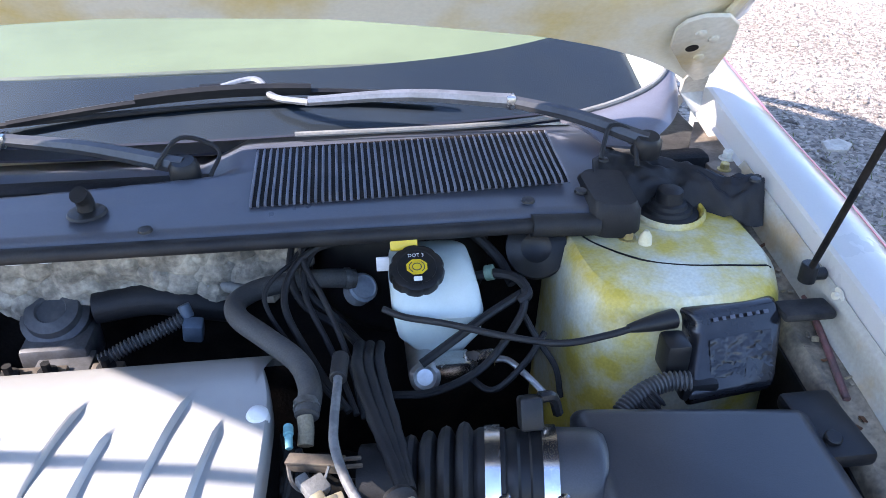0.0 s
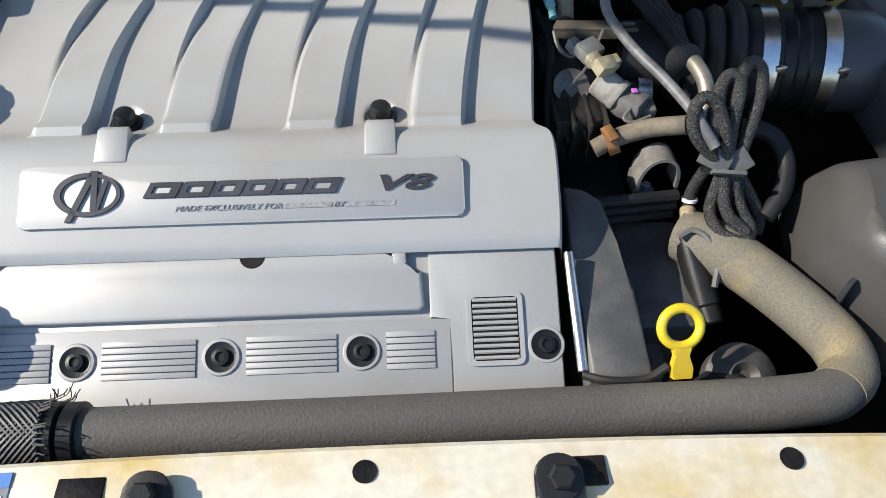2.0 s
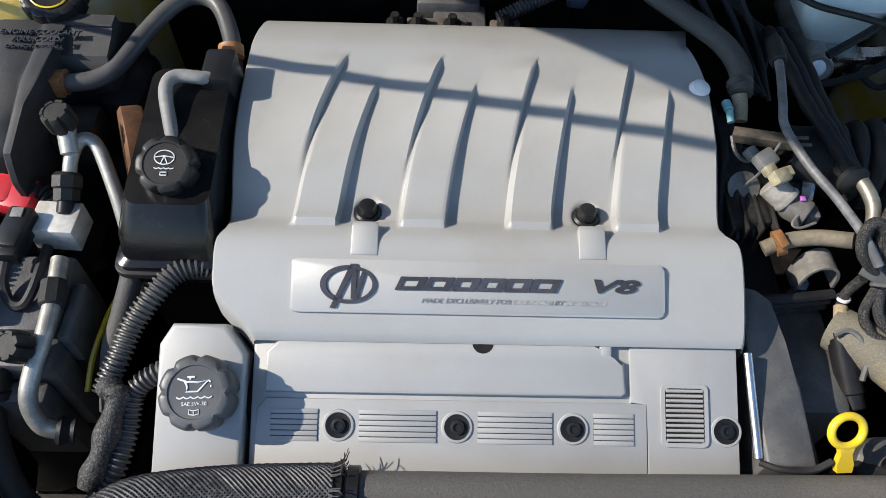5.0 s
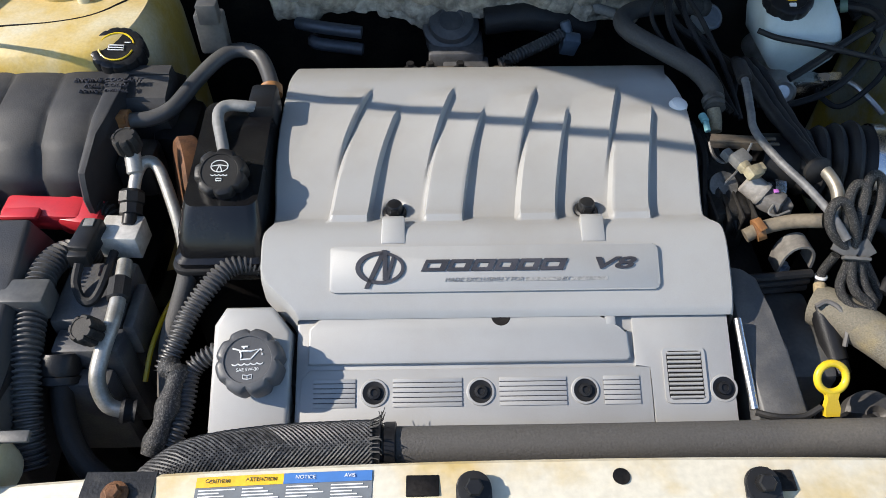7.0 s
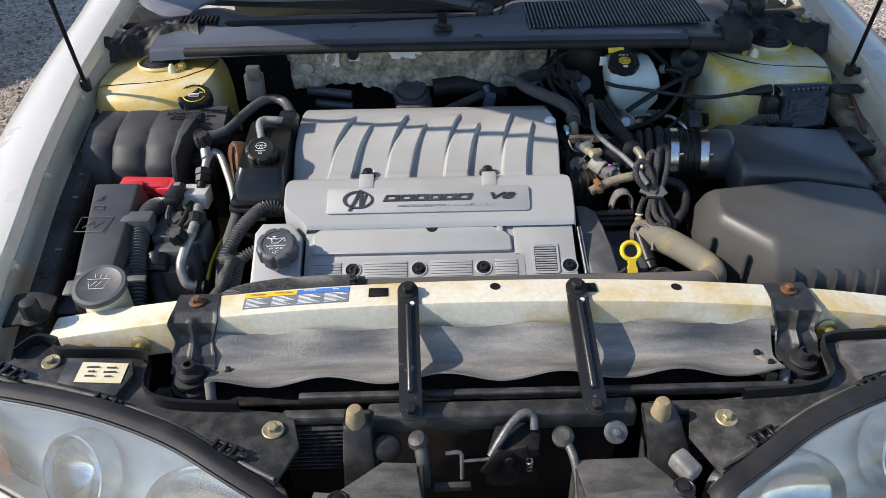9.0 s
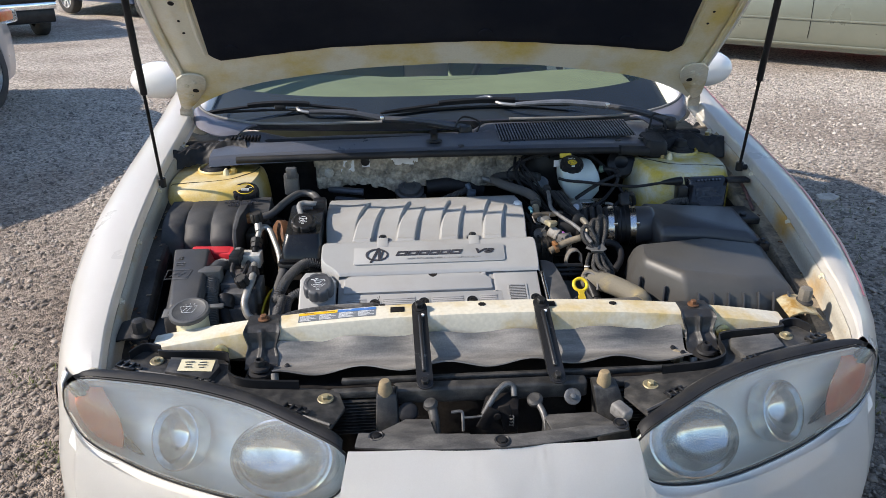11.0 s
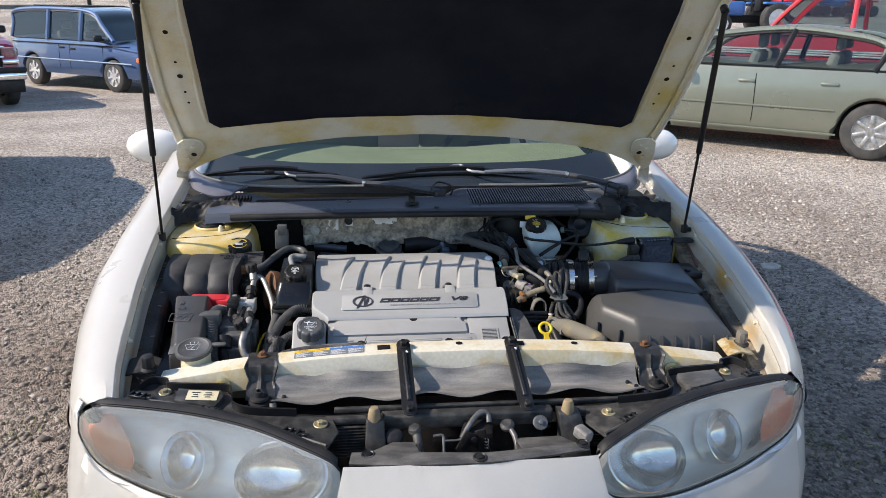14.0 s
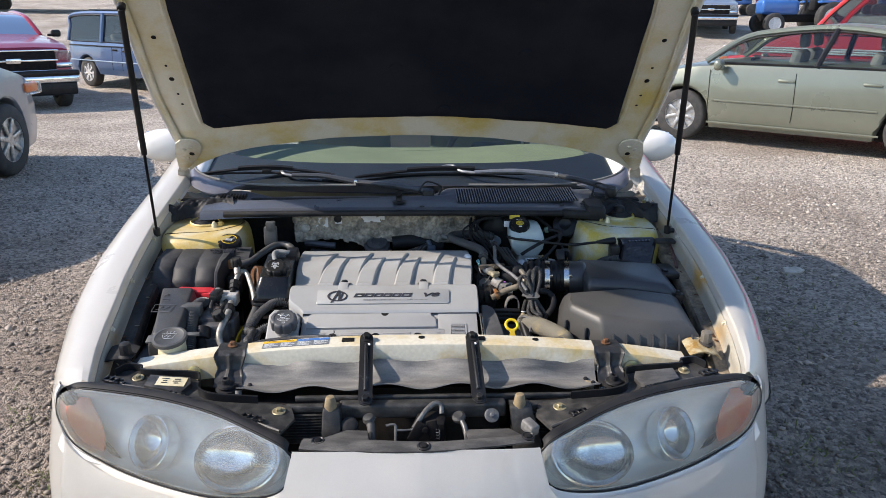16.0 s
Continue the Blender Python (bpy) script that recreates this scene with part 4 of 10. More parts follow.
def tower(s, top_z):
    """Suspension tower: a rounded stump with a round opening on top."""
    cx, cy = s * 0.676, 0.885
    rings = []
    for k, (h, grow) in enumerate(((top_z - 0.42, 1.12), (top_z - 0.20, 1.08), (top_z - 0.07, 1.04), (top_z - 0.03, 1.0), (top_z - 0.010, 0.95), (top_z, 0.88), (top_z + 0.002, 0.6))):
        ring = []
        for q in range(48):
            a = 2 * math.pi * q / 48
            c, d = math.cos(a), math.sin(a)
            e = 0.62
            x = 0.134 * grow * math.copysign(abs(c) ** e, c)
            y = (0.150 if d < 0 else 0.13) * grow * math.copysign(abs(d) ** e, d)
            ring.append((cx + x, cy + y, h - 0.10 * max(0, -y - 0.06) * (1 if k > 2 else 0)))
        rings.append(ring)
    shell = loft(rings)
    tree = BVHTree.FromBMesh(shell)
    ox, oy = (0.706, 0.940) if s > 0 else (cx - 0.01, cy + 0.03)

    def on_top(x, y):
        return tree.ray_cast(Vector((x, y, 1.3)), Vector((0, 0, -1)))[0] or Vector((x, y, top_z - 0.02))
    body = part("strut_tower", shell, TOWERP if s > 0 else STAIN, CAR, "cream strut tower with yellow stains" if s > 0 else "yellowed strut tower")
    part("tower_collar", lathe([(0.052, -0.006), (0.052, 0.008), (0.048, 0.012), (0.045, 0.009), (0.044, 0.0)], (ox, oy, top_z), (0, -0.05, 1), 32), TOWERP if s > 0 else STAIN, body)
    part("strut_mount", lathe([(0.043, 0), (0.042, 0.005), (0.034, 0.007), (0.032, 0.012), (0.026, 0.013), (0.024, 0.018), (0.019, 0.020), (0.017, 0.036), (0.010, 0.040)], (ox, oy, top_z + 0.001), (0, 0, 1), 28), RUBBER, body, "black rubber strut cap")
    bolt((cx - s * 0.047, cy - 0.005, top_z + 0.001), (0, 0, 1), 0.009, 0.012, ZINC, body)
    part("stud_cap", lathe([(0.009, 0), (0.008, 0.012), (0.003, 0.020)], (cx - s * 0.028, cy - 0.020, top_z), (0, 0, 1), 12), OFFW, body)
    run = spline([(cx - s * 0.112, 0.934, 0), (cx - s * 0.098, 0.880, 0), (cx - s * 0.055, 0.832, 0), (cx, 0.811, 0), (cx + s * 0.07, 0.802, 0), (cx + s * 0.112, 0.800, 0)], 6)
    part("seam", tube([on_top(p.x, p.y) + Vector((0, 0, 0.0004)) for p in run], 0.0013, 6, 1), PIT, body, "dark panel seam")
    return body


tower(1, 0.985)
tower(-1, 0.975)

# firewall felt with its torn lower edge
def felt(u, v):
    x = -0.40 + 0.62 * u
    low = 0.908 + 0.030 * noise.noise((x * 9, 1, 0)) - 0.02 * u + 0.045 * max(0, u - 0.8) * 5
    z = low + (1.028 - low) * v
    return Vector((x, 0.945 + 0.010 * noise.noise((x * 14, z * 14, 3)) + 0.011 * noise.noise((x * 38, z * 38, 5)) + 0.005 * noise.noise((x * 90, z * 90, 8)) - 0.02 * (1 - v) * noise.noise((x * 6, 7, 1)), z + 0.004 * noise.noise((x * 60, 9, v * 3))))


insul = tagged(part("firewall_insulation", grid(felt, 150, 40, 0.012), FELT), "torn grey felt insulation on the firewall", "insulation")
for x0, x1, z0, z1 in ((-0.175, -0.095, 0.972, 1.0), (-0.325, -0.285, 0.955, 0.99), (-0.262, -0.238, 0.968, 0.998)):
    part("foil_patch", box(((x0 + x1) / 2, 0.932, (z0 + z1) / 2), (x1 - x0, 0.004, z1 - z0), 0.0018), INK, insul, "bare white patch")
part("dark_grommet", lathe([(0.014, 0), (0.012, 0.008), (0.004, 0.010)], (-0.252, 0.932, 0.985), (0, -1, 0), 16), RUBBER, insul)

# cowl panel
COWL_Y = [(0.822, 1.010), (0.826, 1.026), (0.838, 1.036), (0.90, 1.043), (0.96, 1.047), (1.02, 1.052), (1.07, 1.056), (1.10, 1.05), (1.16, 1.035)]


def cowl_z(x, y):
    z = lerp_list(y, COWL_Y)
    dip = 0.028 * min(max((0.13 - x) / 0.06, 0), 1) * min(max((y - 0.965 - 0.03 * math.sin(4 * x)) / 0.03, 0), 1) * min(max((x + 0.60) / 0.1, 0), 1)
    return z - dip - 0.012 * (abs(x) / 0.62) ** 3


def cowl_pt(u, v):
    x = -0.70 + 1.345 * u
    y = 0.870 + 0.292 * v + 0.02 * (x / 0.7) ** 2
    return Vector((x, y, cowl_z(x, 0.822 + 0.342 * v)))


# Black plastic with a blue-grey lift that paints in the reflected sky.
cowl = tagged(part("cowl_panel", grid(cowl_pt, 70, 60, 0.004), mat("sky_tinted_cowl_plastic", (0.060, 0.066, 0.084), (0.080, 0.084, 0.100), 6, 0.32, 0, 0.1, 600, 0, 0.10)), "black plastic cowl panel under the windscreen", "cowl panel")
# Thin dark sheet puts the shade between the slats into colour.
part("grille_recess", grid(lambda u, v: Vector((0.148 + 0.415 * u, 0.918 + 0.145 * v + 0.02 * u, 1.0425 + 0.0135 * v + 0.0012)), 20, 8, 0.0006), PIT, cowl, "dark sheet for the shaded opening behind the slats")
SLAT = None
SLATM = mat("grey_slat_plastic", (0.13, 0.138, 0.165), (0.09, 0.096, 0.115), 30, 0.4)
for i in range(47):
    x = 0.150 + 0.412 * i / 46
    ob = None
    if SLAT is None:
        bm = tube([(0, 0.0, 0.0), (0, 0.012, 0.004), (0, 0.07, 0.008), (0, 0.13, 0.013), (0, 0.148, 0.012)], 0.0019, 6, 3)
        SLAT = part("slat", bm, SLATM, cowl)
        ob = SLAT
    else:
        ob = SLAT.copy()
        scene.collection.objects.link(ob)
    ob.location = (x, 0.917 + 0.048 * (x - 0.15), 1.0430)
# Dark blocks on the cowl colour in the shade of vent slits.
for i in range(9):
    bmv = span(-0.655 + 0.010 * i, -0.650 + 0.010 * i, 1.00, 1.04, 1.036, 1.0475, 0.001)
    part("vent_slit", bmv, PIT, cowl)
part("cowl_seal", tube([(-0.62, 0.890, 1.012), (-0.40, 0.876, 1.018), (-0.1, 0.870, 1.021), (0.2, 0.870, 1.020), (0.45, 0.876, 1.016), (0.53, 0.884, 1.012)], 0.010, 12, 8), RUBBER, cowl, "black rubber seal along the cowl edge")
part("seal_end", tube([(0.50, 0.880, 1.014), (0.56, 0.882, 1.010), (0.588, 0.884, 1.008)], 0.015, 12, 5), RUBBER, cowl)
boot = loft([[(x, y, z) for x, y in rounded(w, d, 0.016, 4, 0.612, 0.925)] for z, w, d in ((0.992, 0.060, 0.098), (1.000, 0.068, 0.106), (1.030, 0.066, 0.104), (1.040, 0.056, 0.094))])
for v in boot.verts:
    v.co.z += 0.006 * noise.noise((v.co.x * 30, v.co.y * 30, 4)) + 0.05 * (v.co.y - 0.925)
part("end_boot", boot, RUBBER, cowl, "black rubber boot round the cowl end")
for x in (-0.046,):
    noz = part("washer_nozzle", join(lathe([(0.024, 0), (0.022, 0.003), (0.012, 0.005)], (x, 0.922, cowl_z(x, 0.922) + 0.001), (0, 0, 1), 20), tube([(x, 0.922, 1.04), (x, 0.924, 1.062), (x - 0.002, 0.915, 1.075)], 0.011, 12, 4)), BLACK, cowl, "black washer nozzle")
for x, y in ((0.575, 0.905), (0.50, 0.885), (0.03, 0.86)):
    part("push_pin", lathe([(0.009, 0), (0.008, 0.003), (0.002, 0.004)], (x, y + 0.02, cowl_z(x, y) + 0.001), (0, 0, 1), 14), BLACK, cowl)


FLAP_TOP = spline([(0.612, 1.000, 1.046), (0.650, 1.030, 1.042), (0.70, 1.015, 1.036), (0.745, 0.995, 1.034), (0.795, 0.955, 1.030), (0.842, 0.962, 1.030)], 8)
FLAP_LOW = spline([(0.590, 0.912, 1.016), (0.635, 0.938, 1.016), (0.70, 0.945, 1.014), (0.752, 0.940, 1.010), (0.787, 0.913, 1.006), (0.828, 0.900, 1.002)], 8)


def flap(s):
    """Loose rubber sheet draped from the cowl to the fender over the tower."""
    n = len(FLAP_TOP) - 1

    def f(u, v):
        k = u * n
        i = min(int(k), n - 1)
        a, b = FLAP_LOW[i].lerp(FLAP_LOW[i + 1], k - i), FLAP_TOP[i].lerp(FLAP_TOP[i + 1], k - i)
        p = a.lerp(b, v)
        fold = 0.010 * math.sin(math.pi * v) + ease(0.0, 0.25, u) * (0.011 * noise.noise((u * 7, v * 2.5, s * 2.0)) + 0.006 * noise.noise((u * 17, v * 6, 4 + s)))
        drop = -0.022 * (1 - v) ** 3
        return Vector((s * p.x, p.y, p.z + fold + drop))
    th = thing("rubber_flap", f(0.5, 0.0), "draped black rubber flap over the strut tower", "rubber flap", "tower flaps")
    part("sheet", grid(f, 80, 30, 0.004), RUBBER, th, "creased black rubber sheet")
    for u, v in ((0.10, 0.75), (0.93, 0.5)):
        part("push_pin", lathe([(0.008, 0), (0.007, 0.003), (0.002, 0.004)], f(u, v) + Vector((0, 0, 0.003)), (0, 0, 1), 12), BLACK, th)
    return th


flap(1)
flap(-1)


# Silver arm metal, paler than ARMD: sunlight on it is in the colour.
ARMS = mat("sunlit_arm_metal", (0.22, 0.22, 0.225), (0.17, 0.17, 0.17), 20, 0.35, 0.5)
HOOKM = mat("dulled_hook_metal", (0.32, 0.32, 0.32), (0.22, 0.22, 0.22), 30, 0.4, 0.6)
ARMD = mat("dull_arm_metal", (0.055, 0.056, 0.06), None, 20, 0.35, 0.2)


def wiper(name, pivot, joint, elbow, tip, b0, b1, label):
    """Arm from its pivot to the hook, and a blade on the glass."""
    w = thing("wiper", pivot, label, "wiper", "windscreen wipers")
    piv = Vector(pivot)
    part("pivot_cap", lathe([(0.021, -0.01), (0.020, 0.012), (0.015, 0.018)], piv, (0, -0.2, 1), 20), BLACK, w)
    part("arm", tube([piv + Vector((0, 0, 0.008)), piv.lerp(Vector(joint), 0.5) + Vector((0, 0, 0.010)), joint], 0.0115, 8, 6, wave=lambda k: 1.1 - 0.3 * k), mat("dull_arm_paint_" + name, (0.055, 0.056, 0.06), None, 20, 0.35, 0.2), w, "dark painted wiper arm")
    part("arm_joint", box(joint, (0.014, 0.024, 0.020), 0.003), STEEL, w, "bright steel arm hinge")
    el, tp = Vector(elbow), Vector(tip)
    jo = Vector(joint)
    part("arm_channel", tube([jo, jo.lerp(el, 0.5) + Vector((0, 0, 0.010)), el + Vector((0, 0, 0.002))], 0.0100, 8, 5, wave=lambda k: 1.15 - 0.45 * k), ARMS if name == "a" else ARMD, w, "satin wiper arm channel")
    part("hook", tube([el, el.lerp(tp, 0.35) + Vector((0, 0.0, 0.002)), el.lerp(tp, 0.55) + Vector((0, 0.035, 0.012)), tp], 0.0052, 8, 6), HOOKM, w, "bright metal hook arm")
    a, b = Vector(b0), Vector(b1)
    bow = lambda k, h: a.lerp(b, k) + Vector((0, 0.012 * math.sin(math.pi * k), h * math.sin(math.pi * k)))
    part("blade_rubber", tube([bow(k / 10, 0.004) for k in range(11)], 0.0045, 6, 3), RUBBER, w, "black wiper rubber")
    part("blade_frame", join(tube([bow(0.02 + 0.96 * k / 10, 0.020) for k in range(11)], 0.0058, 6, 3), tube([bow(0.30 + 0.40 * k / 6, 0.027) for k in range(7)], 0.0075, 6, 3)), BLACK, w, "black blade frame")
    part("blade_clip", box(tp, (0.034, 0.016, 0.016), 0.003), BLACK, w)
    return w


wiper("a", (0.690, 1.005, 1.058), (0.512, 1.098, 1.098), (0.222, 1.112, 1.104), (0.078, 1.175, 1.106), (-0.205, 1.115, 1.088), (0.41, 1.148, 1.092), "dark wiper with bright metal hook arm on the windscreen")
wiper("b", (0.055, 1.022, 1.048), (-0.200, 1.105, 1.072), (-0.430, 1.145, 1.088), (-0.525, 1.178, 1.100), (-0.775, 1.180, 1.085), (-0.28, 1.150, 1.090), "dark wiper parked beside the cowl panel")
part("washer_hose", tube([(0.02, 1.01, 1.06), (0.05, 1.05, 1.085), (0.10, 1.04, 1.07), (0.09, 1.01, 1.045)], 0.003, 8, 6), RUBBER, cowl, "thin black washer hose")
part("washer_hose", tube([(0.62, 0.99, 1.05), (0.64, 1.02, 1.085), (0.67, 1.01, 1.075), (0.67, 0.98, 1.04)], 0.0035, 8, 6), RUBBER, cowl)

# white corner between windscreen, pillar and fender, its shade in the colour, and the hinge pocket
for side in (-1, 1):
    o = 0.022 if side > 0 else 0.0
    low_edge = spline([(0.640, 1.035, 1.050), (0.690, 1.025, 1.051), (0.748, 1.077, 1.053), (0.785, 1.130, 1.058), (0.802, 1.175, 1.066)], 6)
    top_edge = spline([(0.590, 1.104, 1.064), (0.665, 1.122, 1.071), (0.735, 1.150, 1.083), (0.772, 1.174, 1.098), (0.790, 1.200, 1.118)], 6)
    last = len(low_edge) - 1
    corner = grid(lambda u, v: (lambda p: Vector((side * p.x, p.y, p.z + 0.007 * math.sin(math.pi * v))))(low_edge[round(u * last)].lerp(top_edge[round(u * last)], v)), last, 10, 0.006)
    # White panel coloured lilac grey: the shade on it is part of the colour.
    part("screen_corner", corner, mat("lilac_shaded_white_" + ("r" if side > 0 else "l"), (0.12, 0.12, 0.145), (0.095, 0.095, 0.115), 8, 0.32, 0, 0.05, 500, 0.1), CAR, "smooth white corner beside the windscreen, coloured as if in shade")
    part("screen_moulding", tube([(side * 0.20, 1.088, 1.066), (side * 0.45, 1.094, 1.064)] + [(side * p.x, p.y + 0.003, p.z + 0.003) for p in top_edge[::4]] + [(side * 0.798, 1.235, 1.150)], 0.0042, 8, 4), GREYP, CAR, "grey moulding round the windscreen corner")
    bracket_pts = [(0.765 + o, 1.075), (0.815 + o, 1.175), (0.842 + o, 1.165), (0.815 + o, 1.0), (0.790 + o, 0.955), (0.770 + o, 1.0)]
    hinge = part("hinge_bracket", prism([(side * x, y) for x, y in bracket_pts][::side], 0.008, 0.002, pose(0, 0, 1.012)), mat("brown_hinge_paint_" + ("r" if side > 0 else "l"), (0.20, 0.16, 0.12), (0.10, 0.08, 0.06), 30, 0.55, 0.1, 0.2), CAR, "brown-grey hood hinge bracket")
    # Added dark filler: closes the gap so the pocket reads as shaded.
    part("hinge_filler", span(min(side * 0.70, side * 0.868), max(side * 0.70, side * 0.868), 1.005, 1.34, 0.90, 0.985, 0.006), RAILD, CAR, "dark filler closing the hinge pocket")
    bolt((side * (0.805 + o), 1.03, 1.020), (0, 0, 1), 0.008, 0.012, CREAM, hinge)
    bolt((side * (0.785 + o), 0.995, 1.020), (0, 0, 1), 0.007, 0.010, ZINC, hinge)

def smooth_row(knots, n=6):
    return [(p.x, p.y) for p in spline([(q, w, 0) for q, w in knots], n)]


# ---- radiator support and front end ----
def beam_z(x):
    return 0.887 - 0.045 * (abs(x) / 0.62) ** 2.2


SUPPORT = thing("radiator_support", (0, 0.16, 0.82), "cream painted radiator support beam with yellow stains", "radiator support")
beam = loft([[(x, y, beam_z(x) + h) for y, h in ((0.192, -0.03), (0.190, -0.003), (0.186, 0.0), (0.146, -0.003), (0.139, -0.006), (0.137, -0.012), (0.132, -0.052 + 0.022 * ease(0.56, 0.68, abs(x))), (0.131, -0.058 + 0.024 * ease(0.56, 0.68, abs(x))), (0.160, -0.060 + 0.024 * ease(0.56, 0.68, abs(x))))] for x in [-0.68 + 1.36 * i / 48 for i in range(49)]])
part("beam", beam, CREAM, SUPPORT, "cream beam with yellow staining")
# Thin dark pieces give the beam holes their shade by colour.
for x in (-0.165, 0.158):
    part("square_hole", box((x, 0.166, beam_z(x) - 0.0014), (0.030, 0.020, 0.004), 0.001), PIT, SUPPORT, "dark square hole")
for x in (0.016, 0.30):
    part("round_hole", lathe([(0.008, 0), (0.008, 0.001)], (x, 0.171, beam_z(x) - 0.0012), (0, 0, 1), 16), PIT, SUPPORT)


def bracket(x):
    """Pressed steel brace from the beam down to the lower bar."""
    top, low = Vector((x, 0.160, beam_z(x) + 0.004)), Vector((x + 0.004, -0.022, 0.818))
    b = thing("brace", top, "black pressed steel brace bolted to the radiator support", "brace", "radiator braces")
    d = (low - top).normalized()
    wide = Vector((1, 0, 0))
    nrm = wide.cross(d).normalized()
    if nrm.z < 0:
        nrm = -nrm
    m = Matrix((wide, d, nrm)).transposed().to_4x4()
    m.translation = top
    n = (low - top).length
    out = rounded(0.032, n + 0.030, 0.015, 6, 0, n / 2)
    strap = prism(out, 0.003, 0.001, m)
    ridge = moved(box((0, n / 2, 0.004), (0.009, n - 0.05, 0.011), 0.005, None, 3), m)
    lips = join(*[moved(box((sx * 0.0145, n / 2, -0.004), (0.003, n - 0.03, 0.010), 0.001), m) for sx in (-1, 1)])
    part("strap", join(strap, ridge, lips), mat("worn_black_enamel", (0.018, 0.018, 0.019), (0.16, 0.15, 0.14), 40, 0.35, 0.2, 0.2, 300, 0, 0.2, (0.64, 0.70)), b, "worn black strap with a raised rib")
    bolt(m @ Vector((0, 0, 0.003)), nrm, 0.0085, 0.015, BLACK, b)
    bolt(m @ Vector((0, n, 0.003)), nrm, 0.0075, 0.012, BLACK, b)
    part("weld_spot", lathe([(0.004, 0), (0.003, 0.0015)], m @ Vector((0.006, 0.024, 0.003)), nrm, 10), INK, b)


bracket(-0.119)
bracket(0.140)


def clamp_bracket(s):
    """Black pressed strap over the beam with a stacked rubber radiator mount in front."""
    x = s * 0.452 + 0.005 if s < 0 else 0.478
    b = thing("radiator_mount", (x, 0.13, 0.80), "black pressed strap over the beam holding a rubber radiator mount", "mount", "radiator mounts")
    z = beam_z(x)
    prof = [(0.191, z - 0.020), (0.192, z + 0.003), (0.170, z + 0.005), (0.148, z + 0.004), (0.131, z - 0.005), (0.127, z - 0.026), (0.122, z - 0.037), (0.104, z - 0.046), (0.094, z - 0.058), (0.080, z - 0.062)]

    def f(u, v):
        k = v * (len(prof) - 1)
        i = min(int(k), len(prof) - 2)
        y, h = (prof[i][q] + (prof[i + 1][q] - prof[i][q]) * (k - i) for q in (0, 1))
        half = 0.033 - 0.005 * math.exp(-((v - 0.62) / 0.10) ** 2) + 0.004 * math.exp(-((v - 0.42) / 0.08) ** 2)
        a = 2 * u - 1
        rib_ = 0.009 * math.exp(-(a / 0.16) ** 2) * ease(0.38, 0.46, v) * (1 - ease(0.80, 0.90, v))
        wing = 0.007 * ease(0.82, 1.0, abs(a)) * ease(0.30, 0.42, v) * (1 - ease(0.70, 0.82, v))
        return Vector((x + a * half, y - rib_ * 0.8 - wing, h + rib_ * 0.6 + 0.3 * wing))
    part("strap", grid(f, 30, 54, 0.003), mat("worn_strap_enamel_" + ("l" if s < 0 else "r"), (0.022, 0.022, 0.023), (0.055, 0.052, 0.048), 40, 0.45, 0.1, 0.25, 300, 0, 0.2, (0.5, 0.7)), b, "worn black pressed strap with a raised rib")
    part("mount", lathe([(0.031, -0.034), (0.033, -0.022), (0.031, -0.016), (0.024, -0.014), (0.027, -0.008), (0.026, -0.003), (0.018, -0.001), (0.021, 0.004), (0.019, 0.008), (0.011, 0.010), (0.010, 0.022), (0.006, 0.023), (0.005, 0.014)], (x, 0.074, z - 0.058), (0, -0.05, 1), 26), RUBBER, b, "stacked black rubber bush")
    arm = box((x + s * 0.022, 0.058, z - 0.100), (0.080, 0.055, 0.030), 0.012, None, 3)
    part("mount_arm", arm, RUBBER, b, "rounded black mount housing")
    part("stub", tube([(x - s * 0.030, 0.062, z - 0.062), (x - s * 0.032, 0.050, z - 0.085), (x - s * 0.034, 0.048, z - 0.105)], 0.008, 10, 4), GREYP, b, "grey pipe stub")
    if s > 0:
        part("tan_bracket", join(box((x - 0.058, 0.082, z - 0.072), (0.012, 0.030, 0.030), 0.003, pose(0, 0, 0, 0, 0, 25)), box((x - 0.046, 0.066, z - 0.085), (0.020, 0.010, 0.022), 0.003)), TANB, b, "tan plastic bracket")
        part("foot", box((x - 0.030, 0.036, z - 0.104), (0.034, 0.016, 0.026), 0.004, pose(0, 0, 0, 0, 0, 18)), OLIVEB, b, "olive-grey foot")
    flat = Vector((x, 0.168, z + 0.006))
    part("bolt", join(lathe([(0.0125, 0), (0.0125, 0.002), (0.010, 0.003)], flat, (0, -0.05, 1), 20), lathe([(0.0075, 0.002), (0.0075, 0.009), (0.006, 0.0105)], flat, (0, -0.05, 1), 6)), RUST, b, "rusty hexagon bolt", 25)


TANB = mat("tan_plastic", (0.30, 0.25, 0.17), (0.22, 0.18, 0.12), 40, 0.6)
OLIVEB = mat("olive_grey_plastic", (0.13, 0.125, 0.095), (0.09, 0.085, 0.07), 40, 0.6)

